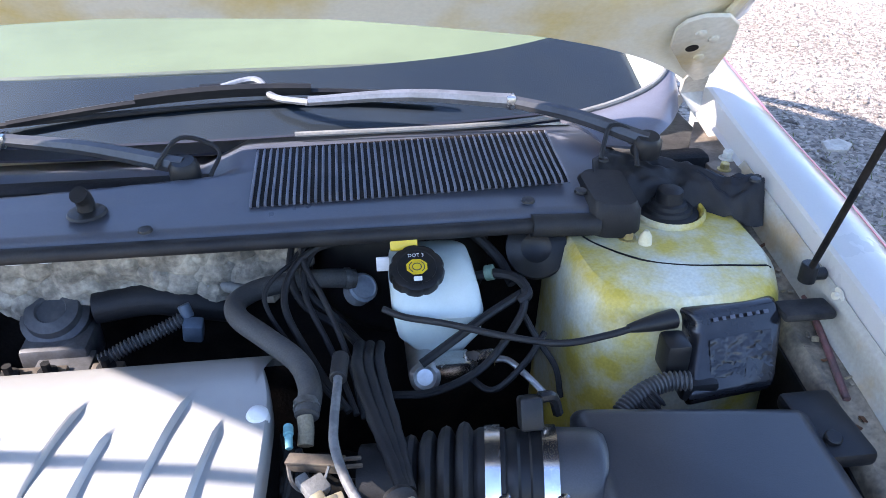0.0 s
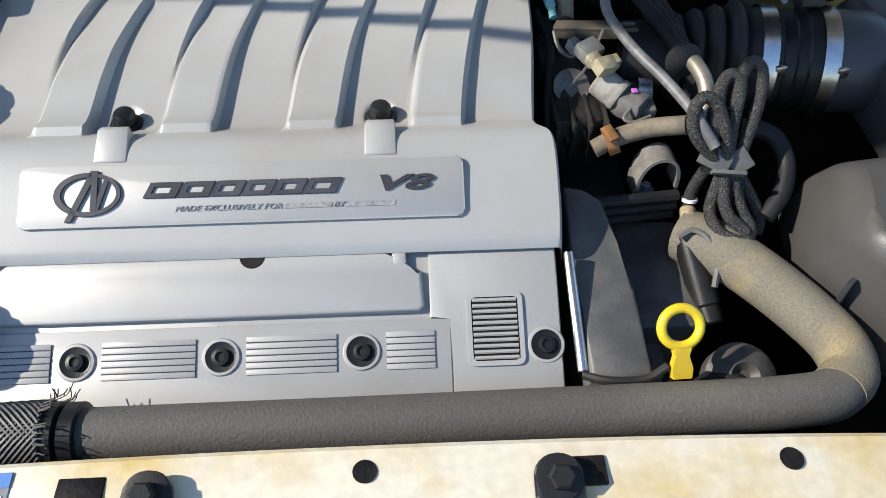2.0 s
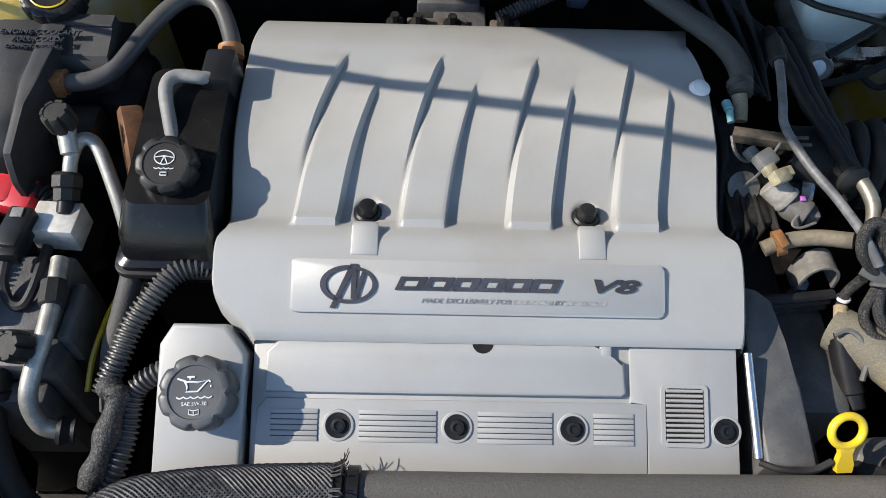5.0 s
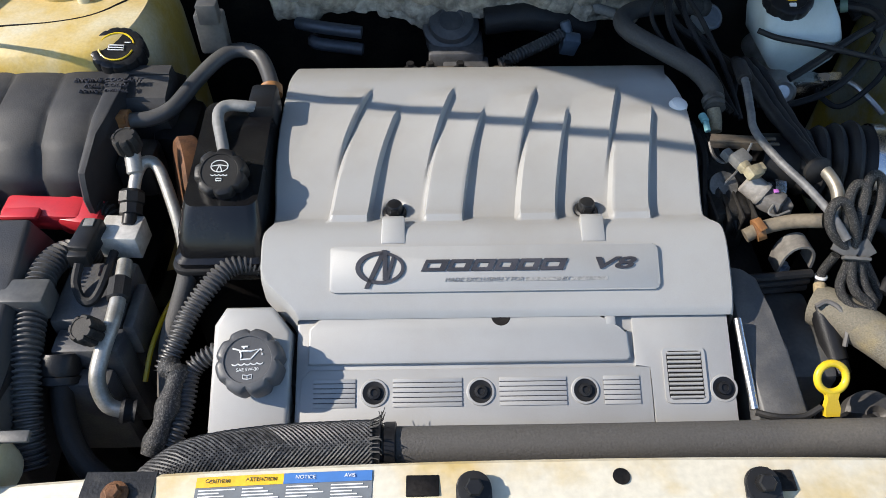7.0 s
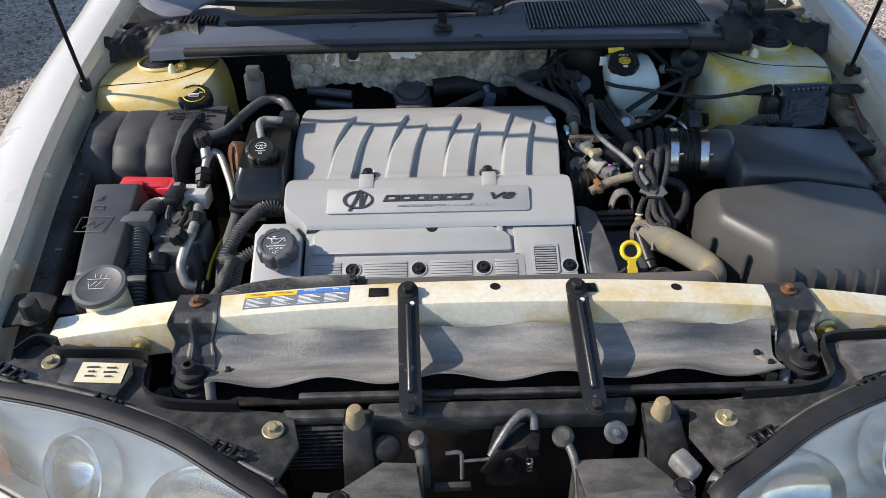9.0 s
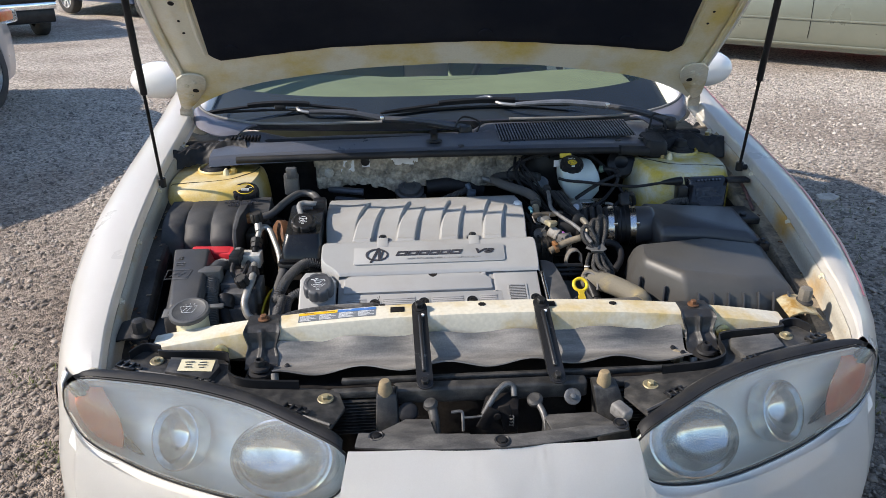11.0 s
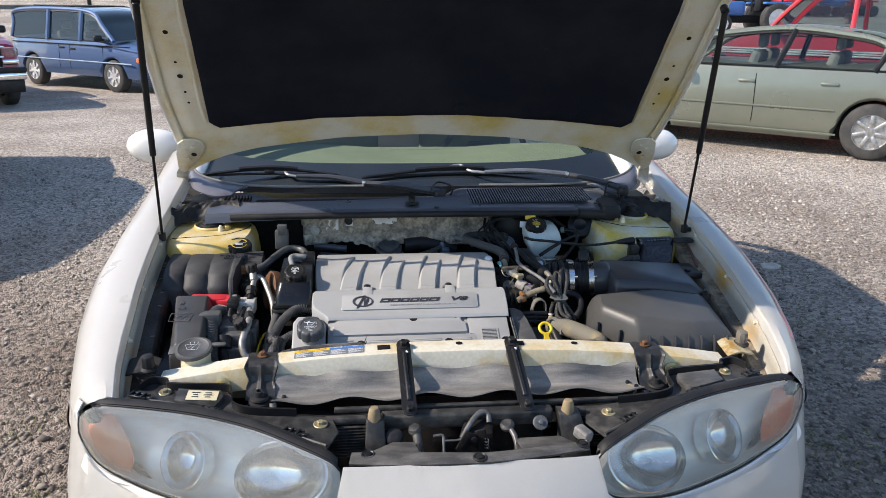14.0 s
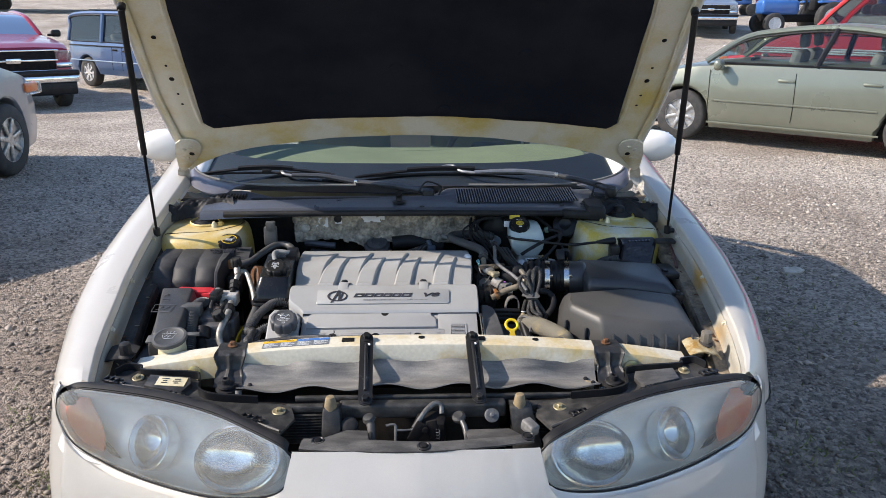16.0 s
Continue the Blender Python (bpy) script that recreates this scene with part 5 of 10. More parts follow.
clamp_bracket(-1)
clamp_bracket(1)
RUSTED = mat("rust_bled_paint", (0.46, 0.39, 0.24), (0.30, 0.17, 0.035), 26.0, 0.55, 0, 0.3, 160, 0.05, 0.2, (0.42, 0.60))
STOPM = mat("grey_stop_rubber", (0.11, 0.10, 0.085), (0.16, 0.14, 0.11), 30.0, 0.6, 0, 0.2, 300)
for s in (-1, 1):
    for x, y, r in ((0.535, 0.130, 0.016), (0.620, 0.130, 0.017)):
        z = beam_z(x) - 0.036
        bolt_ob = join(lathe([(r, 0), (r, 0.003), (r * 0.7, 0.005)], (s * x, y, z), (0, -1, 0.25), 20), lathe([(0.007, 0), (0.007, 0.016), (0.005, 0.018)], (s * x, y - 0.004, z + 0.001), (0, -1, 0.25), 6))
        part("bolt", bolt_ob, ZINC, SUPPORT, "yellow zinc bolt with a wide washer")
    # hood bumper at the corner
    hb = thing("hood_bumper", (s * 0.725, 0.19, 0.83), "black rubber hood stop on a cream bracket", "hood stop", "hood stops")
    z = 0.838
    part("bracket", grid(lambda u, v: Vector((s * (0.690 + 0.092 * u), 0.150 + 0.070 * v + 0.02 * u, z + 0.006 * math.sin(5 * u) + 0.010 * v - 0.016 * max(0, u - 0.8) * 5)), 16, 8, 0.004), RUSTED if s > 0 else DUSTY, hb, "stained pressed bracket")
    px, py = (0.748, 0.205) if s > 0 else (0.708, 0.172)
    part("stop_base", lathe([(0.020, 0), (0.020, 0.003), (0.014, 0.008)], (s * px, py, z + 0.006), (0, -0.1, 1), 22), DUSTY, hb)
    part("stop", lathe([(0.0135, 0.0), (0.0148, 0.004), (0.0148, 0.026), (0.013, 0.031), (0.008, 0.033)], (s * px, py, z + 0.010), (0, -0.1, 1), 8), STOPM if s > 0 else RUBBER, hb, "faceted grey rubber stop" if s > 0 else "faceted black rubber stop", 25)

# caution label on the beam
lab = thing("caution_label", (-0.29, 0.168, 0.87), "four-panel caution label with yellow and blue headers", "label")


def on_beam(u, v, lift=0.0008):
    x = -0.374 + 0.163 * u
    y = 0.1485 + 0.034 * v
    return Vector((x, y, beam_z(x) - 0.003 * (0.186 - y) / 0.04 + lift))


part("sheet", grid(lambda u, v: on_beam(u, v), 12, 4, 0.0004), GREYL, lab, "grey printed sheet")
part("header", grid(lambda u, v: on_beam(0.5 * u, 0.70 + 0.29 * v, 0.0014), 8, 2, 0.0003), mat("orange_yellow_ink", (0.78, 0.45, 0.02), None, 20, 0.5), lab, "yellow header")
part("header", grid(lambda u, v: on_beam(0.5 + 0.5 * u, 0.70 + 0.29 * v, 0.0014), 8, 2, 0.0003), BLUEL, lab, "blue header")
for k, word in enumerate(("CAUTION", "ATTENTION", "NOTICE", "AVIS")):
    p = on_beam(0.125 + 0.25 * k, 0.84, 0.0030)
    part("heading", text(word, 0.0050, plane_at(p, (0, -0.075, 1)), 0.0002), DARKINK_AND_SHADE if k < 2 else INK, lab, "header word")
    for r in range(7):
        q0, q1 = 0.25 * k + 0.02, 0.25 * k + 0.23 - 0.03 * ((r * 7 + k * 3) % 4)
        bars = grid(lambda u, v: on_beam(q0 + (q1 - q0) * u, 0.60 - 0.088 * r + 0.034 * v, 0.0014), 4, 1, 0.0002)
        part("text_bar", bars, INK, lab)

BAFZ = smooth_row([(0, 0.836), (0.2, 0.816), (0.45, 0.800), (0.75, 0.806), (1.0, 0.814)])
# wavy grey baffle in front of the beam
def baffle(u, v):
    x = -0.42 + 0.86 * u
    wav = 0.007 * math.sin(u * 31 + 1) * (1 if v < 0.5 else 0.5)
    y = 0.132 - 0.082 * v + wav * (2 * v - 1) - 0.006 * (1 - (2 * u - 1) ** 2)
    return Vector((x, y, lerp_list(v, BAFZ) + 0.010 * (1 - (2 * u - 1) ** 2) + 0.006 * math.sin(u * 31 + 1.6) * abs(2 * v - 1) + 0.004 * math.sin(v * 5)))


guard = thing("air_baffle", (0, 0.02, 0.80), "chalky grey wavy plastic air baffle under the beam", "baffle")
part("sheet", grid(baffle, 90, 14, 0.003), mat("chalky_grey_plastic", (0.060, 0.060, 0.060), (0.225, 0.213, 0.195), 26, 0.55, 0, 0.3, 300, 0, 0.16, (0.34, 0.66), stretch=(0.16, 1.0, 1.0)), guard, "chalky streaked plastic sheet")
for u, v in ((0.03, 0.55), (0.97, 0.45), (0.985, 0.75)):
    part("push_pin", lathe([(0.006, 0), (0.005, 0.002), (0.002, 0.003)], baffle(u, v) + Vector((0, -0.002, 0.002)), (0, -0.6, 0.8), 10), BLACK, guard)

WORN = mat("worn_black_trim", (0.045, 0.044, 0.043), (0.120, 0.114, 0.105), 30, 0.5, 0, 0.25, 300, 0, 0.2, (0.40, 0.68), stretch=(0.5, 1.0, 1.0))
FILM = mat("dust_filmed_plastic", (0.020, 0.020, 0.020), (0.068, 0.064, 0.058), 34, 0.5, 0, 0.3, 400, 0, 0.25, (0.42, 0.70))
FIN = mat("sooty_fins", (0.030, 0.030, 0.030), (0.075, 0.072, 0.068), 60, 0.5, 0.4, 0.2, 300)
TANRUB = mat("tan_rubber", (0.24, 0.18, 0.10), (0.17, 0.13, 0.08), 40, 0.7, 0, 0.2, 300)
DULLBOLT = mat("dirty_zinc", (0.34, 0.29, 0.17), (0.20, 0.17, 0.11), 60, 0.5, 0.5, 0.2, 300)
FRONT = thing("front_panel", (0, -0.1, 0.7), "dusty black front closing panel with latch opening", "front panel")


def sheet(points, thick, drop=0.0):
    """A flat plate over uneven corners, with its underside drop lower."""
    bm = bmesh.new()
    top = [bm.verts.new(p) for p in points]
    low = [bm.verts.new((x, y, z - thick - drop)) for x, y, z in points]
    n = len(points)
    bm.faces.new(top)
    bm.faces.new(low[::-1])
    for i in range(n):
        bm.faces.new((top[i], low[i], low[(i + 1) % n], top[(i + 1) % n]))
    bmesh.ops.bevel(bm, geom=[e for e in bm.edges if e.verts[0] in top and e.verts[1] in top], offset=min(0.003, thick * 0.4), segments=2, affect="EDGES", profile=0.5)
    return bm


def flat_bolt(p, axis, r, material, parent):
    """A hexagon head on a wide dished washer."""
    a = Vector(axis).normalized()
    part("bolt", join(lathe([(r, 0), (r * 1.02, 0.0015), (r * 0.9, 0.003), (r * 0.55, 0.0022)], p, a, 22), lathe([(r * 0.46, 0.002), (r * 0.46, 0.008), (r * 0.38, 0.0095)], p, a, 6)), material, parent, "dirty zinc bolt on a wide washer", 25)


part("lower_bar", box((0.015, -0.002, 0.785), (0.385, 0.030, 0.036), 0.007, None, 3), FILM, FRONT, "dusty black cross bar")
part("rear_rail", box((0.08, 0.030, 0.797), (0.72, 0.012, 0.012), 0.003), FILM, FRONT, "thin black rail behind the cross bar")
# Near-black sheet stands in for the deep shade under the baffle.
part("gap_shade_sheet", span(-0.46, 0.50, 0.040, 0.120, 0.770, 0.776, 0.002), PIT, FRONT, "near-black sheet for the shade in the gap under the baffle")
TRIM_OUT = spline([(-0.246, -0.172, 0.786), (-0.144, -0.193, 0.792), (0.015, -0.203, 0.795), (0.142, -0.186, 0.792), (0.250, -0.156, 0.785)], 8)
TRIM_IN = spline([(-0.240, -0.134, 0.788), (-0.106, -0.152, 0.793), (0.019, -0.166, 0.795), (0.098, -0.158, 0.793), (0.244, -0.130, 0.787)], 8)


def strip_pt(u, v):
    k = u * (len(TRIM_OUT) - 1)
    i = min(int(k), len(TRIM_OUT) - 2)
    a, b = TRIM_OUT[i].lerp(TRIM_OUT[i + 1], k - i), TRIM_IN[i].lerp(TRIM_IN[i + 1], k - i)
    return a.lerp(b, v) + Vector((0, 0, 0.003 + 0.003 * math.sin(math.pi * v)))


part("trim_strip", grid(strip_pt, 36, 5, 0.005), WORN, FRONT, "worn grey-black trim strip")
for x, y, z in ((-0.208, -0.150, 0.792), (0.014, -0.188, 0.799), (0.238, -0.143, 0.791)):
    part("push_pin", join(lathe([(0.0145, 0), (0.0145, 0.003), (0.012, 0.0045), (0.0105, 0.003), (0.009, 0.003)], (x, y, z), (0, -0.1, 1), 22), lathe([(0.008, 0.002), (0.0078, 0.0055), (0.004, 0.0065)], (x, y, z), (0, -0.1, 1), 6)), BLACK, FRONT, "black push pin")
for pts in ([(-0.222, -0.140, 0.787), (-0.155, -0.072, 0.773), (-0.109, -0.075, 0.773), (-0.100, -0.152, 0.790)], [(0.108, -0.077, 0.773), (0.207, -0.075, 0.773), (0.240, -0.138, 0.785), (0.112, -0.156, 0.790)]):
    part("closing_sheet", sheet(pts if pts[0][0] > 0 else pts[::-1], 0.005), WORN, FRONT, "worn grey-black sheet beside the latch opening")
    x = -0.102 if pts[0][0] < 0 else 0.110
    part("sheet_wall", sheet([(x - 0.003, -0.076, 0.770), (x + 0.003, -0.076, 0.770), (x + 0.003, -0.152, 0.786), (x - 0.003, -0.152, 0.786)], 0.004, 0.08), FILM, FRONT)
for s, x0, x1, lean in ((-1, -0.210, -0.171, 0.006), (1, 0.213, 0.262, 0.030)):
    rows_ = []
    for z, grow in ((0.69, 1.0), (0.76, 0.5), (0.802, 0.0), (0.806, -0.15)):
        a, b = x0 - (0.004 if s < 0 else -0.01) * grow, x1 + lean * grow
        rows_.append([(a, -0.040 - 0.030 * grow, z), (b, -0.040 - 0.026 * grow, z), (b, -0.004, z), (a, -0.004, z)])
    post = loft(rows_)
    bmesh.ops.bevel(post, geom=post.edges[:], offset=0.004, segments=2, affect="EDGES", profile=0.5)
    part("upright", post, FILM, FRONT, "dusty black upright post")
    part("rubber_stop", lathe([(0.0145, 0), (0.0140, 0.008), (0.0110, 0.026), (0.0085, 0.030), (0.003, 0.0305)], ((x0 + x1) / 2 - 0.002, -0.026, 0.802), (0, -0.06, 1), 20), TANRUB, FRONT, "tan rubber stop")
    part("side_bar", box((s * 0.262 + 0.012, -0.002, 0.790), (0.10, 0.018, 0.016), 0.004), FILM, FRONT)
    for i in range(11):
        part("cooler_fin", box((s * 0.268 + (0.042 if s > 0 else 0.006), -0.012 - 0.0018 * i, 0.778 - 0.0060 * i), (0.105, 0.010, 0.0016), 0.0004, None, 1), FIN, FRONT)
for i in range(6):
    part("cooler_fin", box((-0.055 + 0.14 * (i % 2), -0.112 - 0.002 * i, 0.735 - 0.005 * i), (0.10, 0.010, 0.0016), 0.0004, None, 1), FIN, FRONT)
# Another near-black sheet, for the shade in the latch opening.
part("latch_shade_sheet", span(-0.16, 0.20, 0.034, 0.040, 0.55, 0.770, 0.002), PIT, FRONT, "near-black sheet for the shade behind the latch")
part("plug", lathe([(0.020, 0), (0.019, 0.008), (0.012, 0.012), (0.004, 0.011)], (-0.150, -0.038, 0.764), (0, -0.8, 0.6), 22), RUBBER, FRONT, "black rubber plug")
part("cap_screw", join(lathe([(0.0165, 0), (0.0165, 0.002), (0.013, 0.0035), (0.010, 0.003)], (0.171, -0.042, 0.787), (0, -0.75, 0.66), 24), lathe([(0.0055, 0.002), (0.0055, 0.008), (0.003, 0.009)], (0.171, -0.042, 0.787), (0, -0.75, 0.66), 6)), WORNSTEEL, FRONT, "dull metal washer bolt")
part("corner_piece", box((0.247, -0.112, 0.797), (0.026, 0.038, 0.026), 0.006, pose(0, 0, 0, 10, 0, 32), 3), mat("weathered_grey_end", (0.16, 0.155, 0.145), (0.09, 0.085, 0.08), 40, 0.6, 0, 0.3), FRONT, "weathered grey end piece beside the headlight")
stub = thing("vent_stub", (-0.10, -0.05, 0.75), "short dusty black pipe stub beside the latch", "pipe stub")
part("pipe", tube([(-0.098, -0.085, 0.735), (-0.100, -0.066, 0.765), (-0.104, -0.048, 0.782)], 0.0095, 12, 6), FILM, stub)
part("head", lathe([(0.013, -0.006), (0.015, 0.0), (0.012, 0.007), (0.004, 0.009)], (-0.106, -0.046, 0.785), (-0.3, -0.2, 0.9), 16), FILM, stub)

latch = thing("hood_latch", (0.02, -0.06, 0.72), "dark oily hood latch with a worn steel hook", "latch")
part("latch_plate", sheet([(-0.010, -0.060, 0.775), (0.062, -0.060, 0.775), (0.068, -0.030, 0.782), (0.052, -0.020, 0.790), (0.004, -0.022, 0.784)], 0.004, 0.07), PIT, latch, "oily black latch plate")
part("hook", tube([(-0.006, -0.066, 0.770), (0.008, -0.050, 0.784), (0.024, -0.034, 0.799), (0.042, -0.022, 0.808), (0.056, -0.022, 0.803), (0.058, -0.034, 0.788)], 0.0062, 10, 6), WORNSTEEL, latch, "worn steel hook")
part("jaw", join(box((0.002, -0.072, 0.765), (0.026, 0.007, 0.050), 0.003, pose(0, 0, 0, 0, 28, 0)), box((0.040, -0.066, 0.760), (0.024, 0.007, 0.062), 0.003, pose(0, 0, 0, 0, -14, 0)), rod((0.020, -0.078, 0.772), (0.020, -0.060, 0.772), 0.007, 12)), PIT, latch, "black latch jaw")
part("spring", tube([(0.048 + 0.004 * math.cos(k * 1.3), -0.072 + 0.004 * math.sin(k * 1.3), 0.745 + 0.0015 * k) for k in range(18)], 0.0012, 5, 2), WORNSTEEL, latch, "small coil spring")
part("lever", tube([(-0.068, -0.066, 0.779), (-0.048, -0.066, 0.780), (-0.046, -0.074, 0.766), (-0.046, -0.084, 0.748)], 0.0032, 6, 4), WORNSTEEL, latch, "bare metal lever")
part("lever_arm", box((-0.060, -0.092, 0.742), (0.052, 0.010, 0.010), 0.002), FILM, latch, "dusty lever arm")
part("link", tube([(-0.046, -0.072, 0.770), (-0.020, -0.070, 0.769), (-0.004, -0.070, 0.772)], 0.0025, 6, 3), WORNSTEEL, latch)
part("cable", tube([(0.102, -0.135, 0.715), (0.112, -0.112, 0.748), (0.108, -0.078, 0.775), (0.100, -0.056, 0.786)], 0.0062, 10, 6), WORNSTEEL, latch, "bare metal cable end")
part("cable_boot", lathe([(0.011, -0.004), (0.0155, 0.002), (0.0155, 0.009), (0.010, 0.014), (0.003, 0.014)], (0.097, -0.048, 0.783), (-0.2, -0.3, 0.9), 18), FILM, latch, "dusty rubber cable boot")

# trays behind the headlights
TRAY = [(0.708, 0.100), (0.690, 0.132), (0.655, 0.126), (0.645, 0.106), (0.530, 0.108), (0.508, 0.085), (0.498, 0.030), (0.455, 0.006), (0.360, 0.004), (0.285, 0.000), (0.268, -0.060), (0.292, -0.128), (0.355, -0.094), (0.45, -0.036), (0.576, 0.014), (0.70, 0.044), (0.735, 0.060)]


def tray_z(x):
    return 0.797 + 0.075 * (abs(x) - 0.28)


def clip_bm(c, spin):
    """A ladder-shaped moulded retainer."""
    m = Matrix.Translation(c) @ pose(0, 0, 0, 0, 0, spin)
    bits = [box((0, dy, 0.004), (0.046, 0.005, 0.006), 0.001, None, 1) for dy in (-0.008, 0.008)] + [box((dx, 0, 0.005), (0.005, 0.020, 0.008), 0.001, None, 1) for dx in (-0.019, -0.004, 0.012)] + [box((0.026, 0.002, 0.002), (0.014, 0.008, 0.004), 0.001, None, 1)]
    return moved(join(*bits), m)


for s in (-1, 1):
    tray = thing("headlight_tray", (s * 0.55, 0.05, 0.79), "dusty black tray behind the headlight, with a worn label" if s < 0 else "dusty black tray behind the headlight", "tray", "headlight trays")
    pts = [(s * x, y, tray_z(x)) for x, y in TRAY]
    part("tray", sheet(pts if s < 0 else pts[::-1], 0.005), FILM, tray, "dusty black tray")
    lid_pts = [(s * x, y, tray_z(x) + 0.012 + 0.04 * (y - 0.04)) for x, y in ((0.624, 0.036), (0.624, 0.086), (0.532, 0.084), (0.522, 0.057), (0.535, 0.014))]
    part("lid", sheet(lid_pts if s < 0 else lid_pts[::-1], 0.004, 0.012), WORN if s > 0 else FILM, tray, "dusty black lid")
    edge_pts = [(s * x, y, tray_z(x) + 0.006) for x, y in TRAY[:9]]
    wall = []
    for h, o in ((-0.006, 0.0), (0.012, 0.0), (0.012, 0.006), (-0.006, 0.006)):
        wall.append([(x, y - o, z + h) for x, y, z in spline(edge_pts, 5)])
    part("lip", loft(wall, closed=False, caps=False), BLACK, tray, "black raised lip")
    if s < 0:
        def on_lid(u, v):
            x, y = -0.600 + 0.066 * u, 0.036 + 0.040 * v
            return Vector((x, y, tray_z(x) + 0.0135 + 0.04 * (y - 0.04)))
        part("sticker", grid(on_lid, 4, 3, 0.0006), OFFW, tray, "yellowed sticker")
        for k in range(6):
            p = on_lid(0.28 + 0.40 * (k % 2), 0.74 - 0.22 * (k // 2))
            part("text_bar", box(p + Vector((0, 0, 0.0012)), (0.018 - 0.004 * (k % 3), 0.0028, 0.0006), 0), DARKINK_AND_SHADE, tray)
    flat_bolt((s * 0.654, 0.088, tray_z(0.654) + 0.001), (0, -0.15, 1), 0.014, DULLBOLT, tray)
    flat_bolt((s * 0.307 + (0.02 if s > 0 else 0), -0.034, tray_z(0.307) + 0.001), (0, -0.1, 1), 0.0155, DULLBOLT, tray)
    for x, y in ((0.702, 0.060), (0.545, 0.004), (0.362, -0.076)):
        part("clip", clip_bm(Vector((s * x, y, tray_z(x) + 0.003)), s * 24), BLACK, tray, "black moulded retainer clip")
    part("edge_ridge", tube([(s * x, y + 0.008, tray_z(x) + 0.003) for x, y in TRAY[11:16]], 0.0035, 6, 5), WORN, tray, "worn ridge along the headlight")

# ---- engine and its covers ----
def ring_prism(outer, inner, h, m):
    bm = bmesh.new()
    n = len(outer)
    rings = [[bm.verts.new((x, y, z)) for x, y in ps] for ps, z in ((outer, 0), (outer, h), (inner, h), (inner, 0))]
    for a, b in zip(rings, rings[1:]):
        for i in range(n):
            bm.faces.new((a[i], a[(i + 1) % n], b[(i + 1) % n], b[i]))
    bmesh.ops.transform(bm, matrix=m, verts=bm.verts)
    return bm


block_thing = thing("engine_block", (0, 0.5, 0.35), "near-black engine block under the covers", "engine")
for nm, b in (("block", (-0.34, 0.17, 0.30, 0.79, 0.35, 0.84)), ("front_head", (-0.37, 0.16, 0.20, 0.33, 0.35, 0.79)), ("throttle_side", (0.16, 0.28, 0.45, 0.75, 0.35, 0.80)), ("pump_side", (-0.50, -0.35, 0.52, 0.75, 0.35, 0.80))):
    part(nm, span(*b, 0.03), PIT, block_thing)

COVER = thing("engine_cover", (-0.085, 0.55, 0.80), "silver painted plastic engine cover with curved ribs", "engine cover")
CZ = smooth_row([(0.366, 0.872), (0.372, 0.880), (0.40, 0.895), (0.435, 0.9115), (0.454, 0.9175), (0.466, 0.9170), (0.480, 0.9115), (0.492, 0.9095), (0.51, 0.913), (0.54, 0.923), (0.58, 0.933), (0.65, 0.939), (0.72, 0.935), (0.77, 0.921), (0.797, 0.902), (0.805, 0.880)])
XL = smooth_row([(0.366, -0.304), (0.378, -0.314), (0.404, -0.343), (0.43, -0.347), (0.455, -0.346), (0.472, -0.339), (0.50, -0.341), (0.60, -0.347), (0.72, -0.347), (0.79, -0.342), (0.805, -0.335)])
XR = smooth_row([(0.366, 0.177), (0.40, 0.179), (0.455, 0.178), (0.475, 0.167), (0.52, 0.169), (0.60, 0.176), (0.68, 0.178), (0.74, 0.168), (0.79, 0.155), (0.805, 0.150)])


def rib(x, y):
    if y < 0.47 or y > 0.72:
        return 0.0
    dx = 0.038 * (max(y - 0.474, 0) / 0.2) ** 1.45
    p = 0.1087
    q = x - dx + 0.276
    k = math.floor(q / p)
    t = q - k * p
    s = ease(0.52, 0.62, y)
    w = 0.050
    if k < -1 or k > 3:
        return 0.0
    if t < w:
        if k < 0:
            return 0.0
        low = 0.0105 * ease(0, 0.006, t) * (1 - ease(w - 0.003, w, t))
        top = 0.0085 * (t / w) ** 1.3 * (1 - ease(w - 0.003, w, t))
        h = (low * (1 - s) + top * s) * (1 - ease(0.63, 0.665, y))
    else:
        if k > 2:
            return 0.0
        r = (t - w) / (p - w)
        h = 0.0085 * r ** 1.3 * (1 - ease(p - 0.003, p, t)) * s * (1 - ease(0.675, 0.71, y))
    return h * ease(0.472, 0.484, y)


def cover_pt(u, v):
    y = 0.366 + 0.439 * v
    z = lerp_list(y, CZ)
    a, b = lerp_list(y, XL), lerp_list(y, XR)
    drop = 0.0
    m = 0.012
    if u < m or u > 1 - m:
        e = (m - u) / m if u < m else (u - 1 + m) / m
        drop = 0.006 * min(1, e * 2) ** 2 + 0.030 * max(0, e - 0.5) * 2
        k = 0.004 * min(1, e * 1.6)
        x = (a - k + 0.004) if u < m else (b + k - 0.004)
    else:
        k = (u - m) / (1 - 2 * m)
        even = -0.341 + 0.514 * k + 0.038 * (max(y - 0.474, 0) / 0.2) ** 1.45
        hold = ease(0.0, 0.13, k) * (1 - ease(0.86, 1.0, k))
        x = (a + 0.004 + (b - a - 0.008) * k) * (1 - hold) + even * hold
    for bx in (-0.198, 0.027):
        d = math.hypot(x - bx, y - 0.498)
        drop += 0.006 * (1 - ease(0.010, 0.016, d))
    return Vector((x, y, z + rib(x, y) - 0.003 * ease(0.474, 0.49, y) * (1 - ease(0.68, 0.73, y)) - drop))


upper = part("upper_cover", grid(cover_pt, 250, 130), SILVER, COVER, "silver ribbed upper cover", 34)
NP = Vector((0, -0.468, 0.884))
PLATE = plane_at((-0.086, 0.4118, 0.9015), NP)
part("name_plate", prism(rounded(0.364, 0.0525, 0.006), 0.0042, 0.0016, PLATE @ pose(0, 0, -0.001)), SILVER, upper, "raised silver name plate")
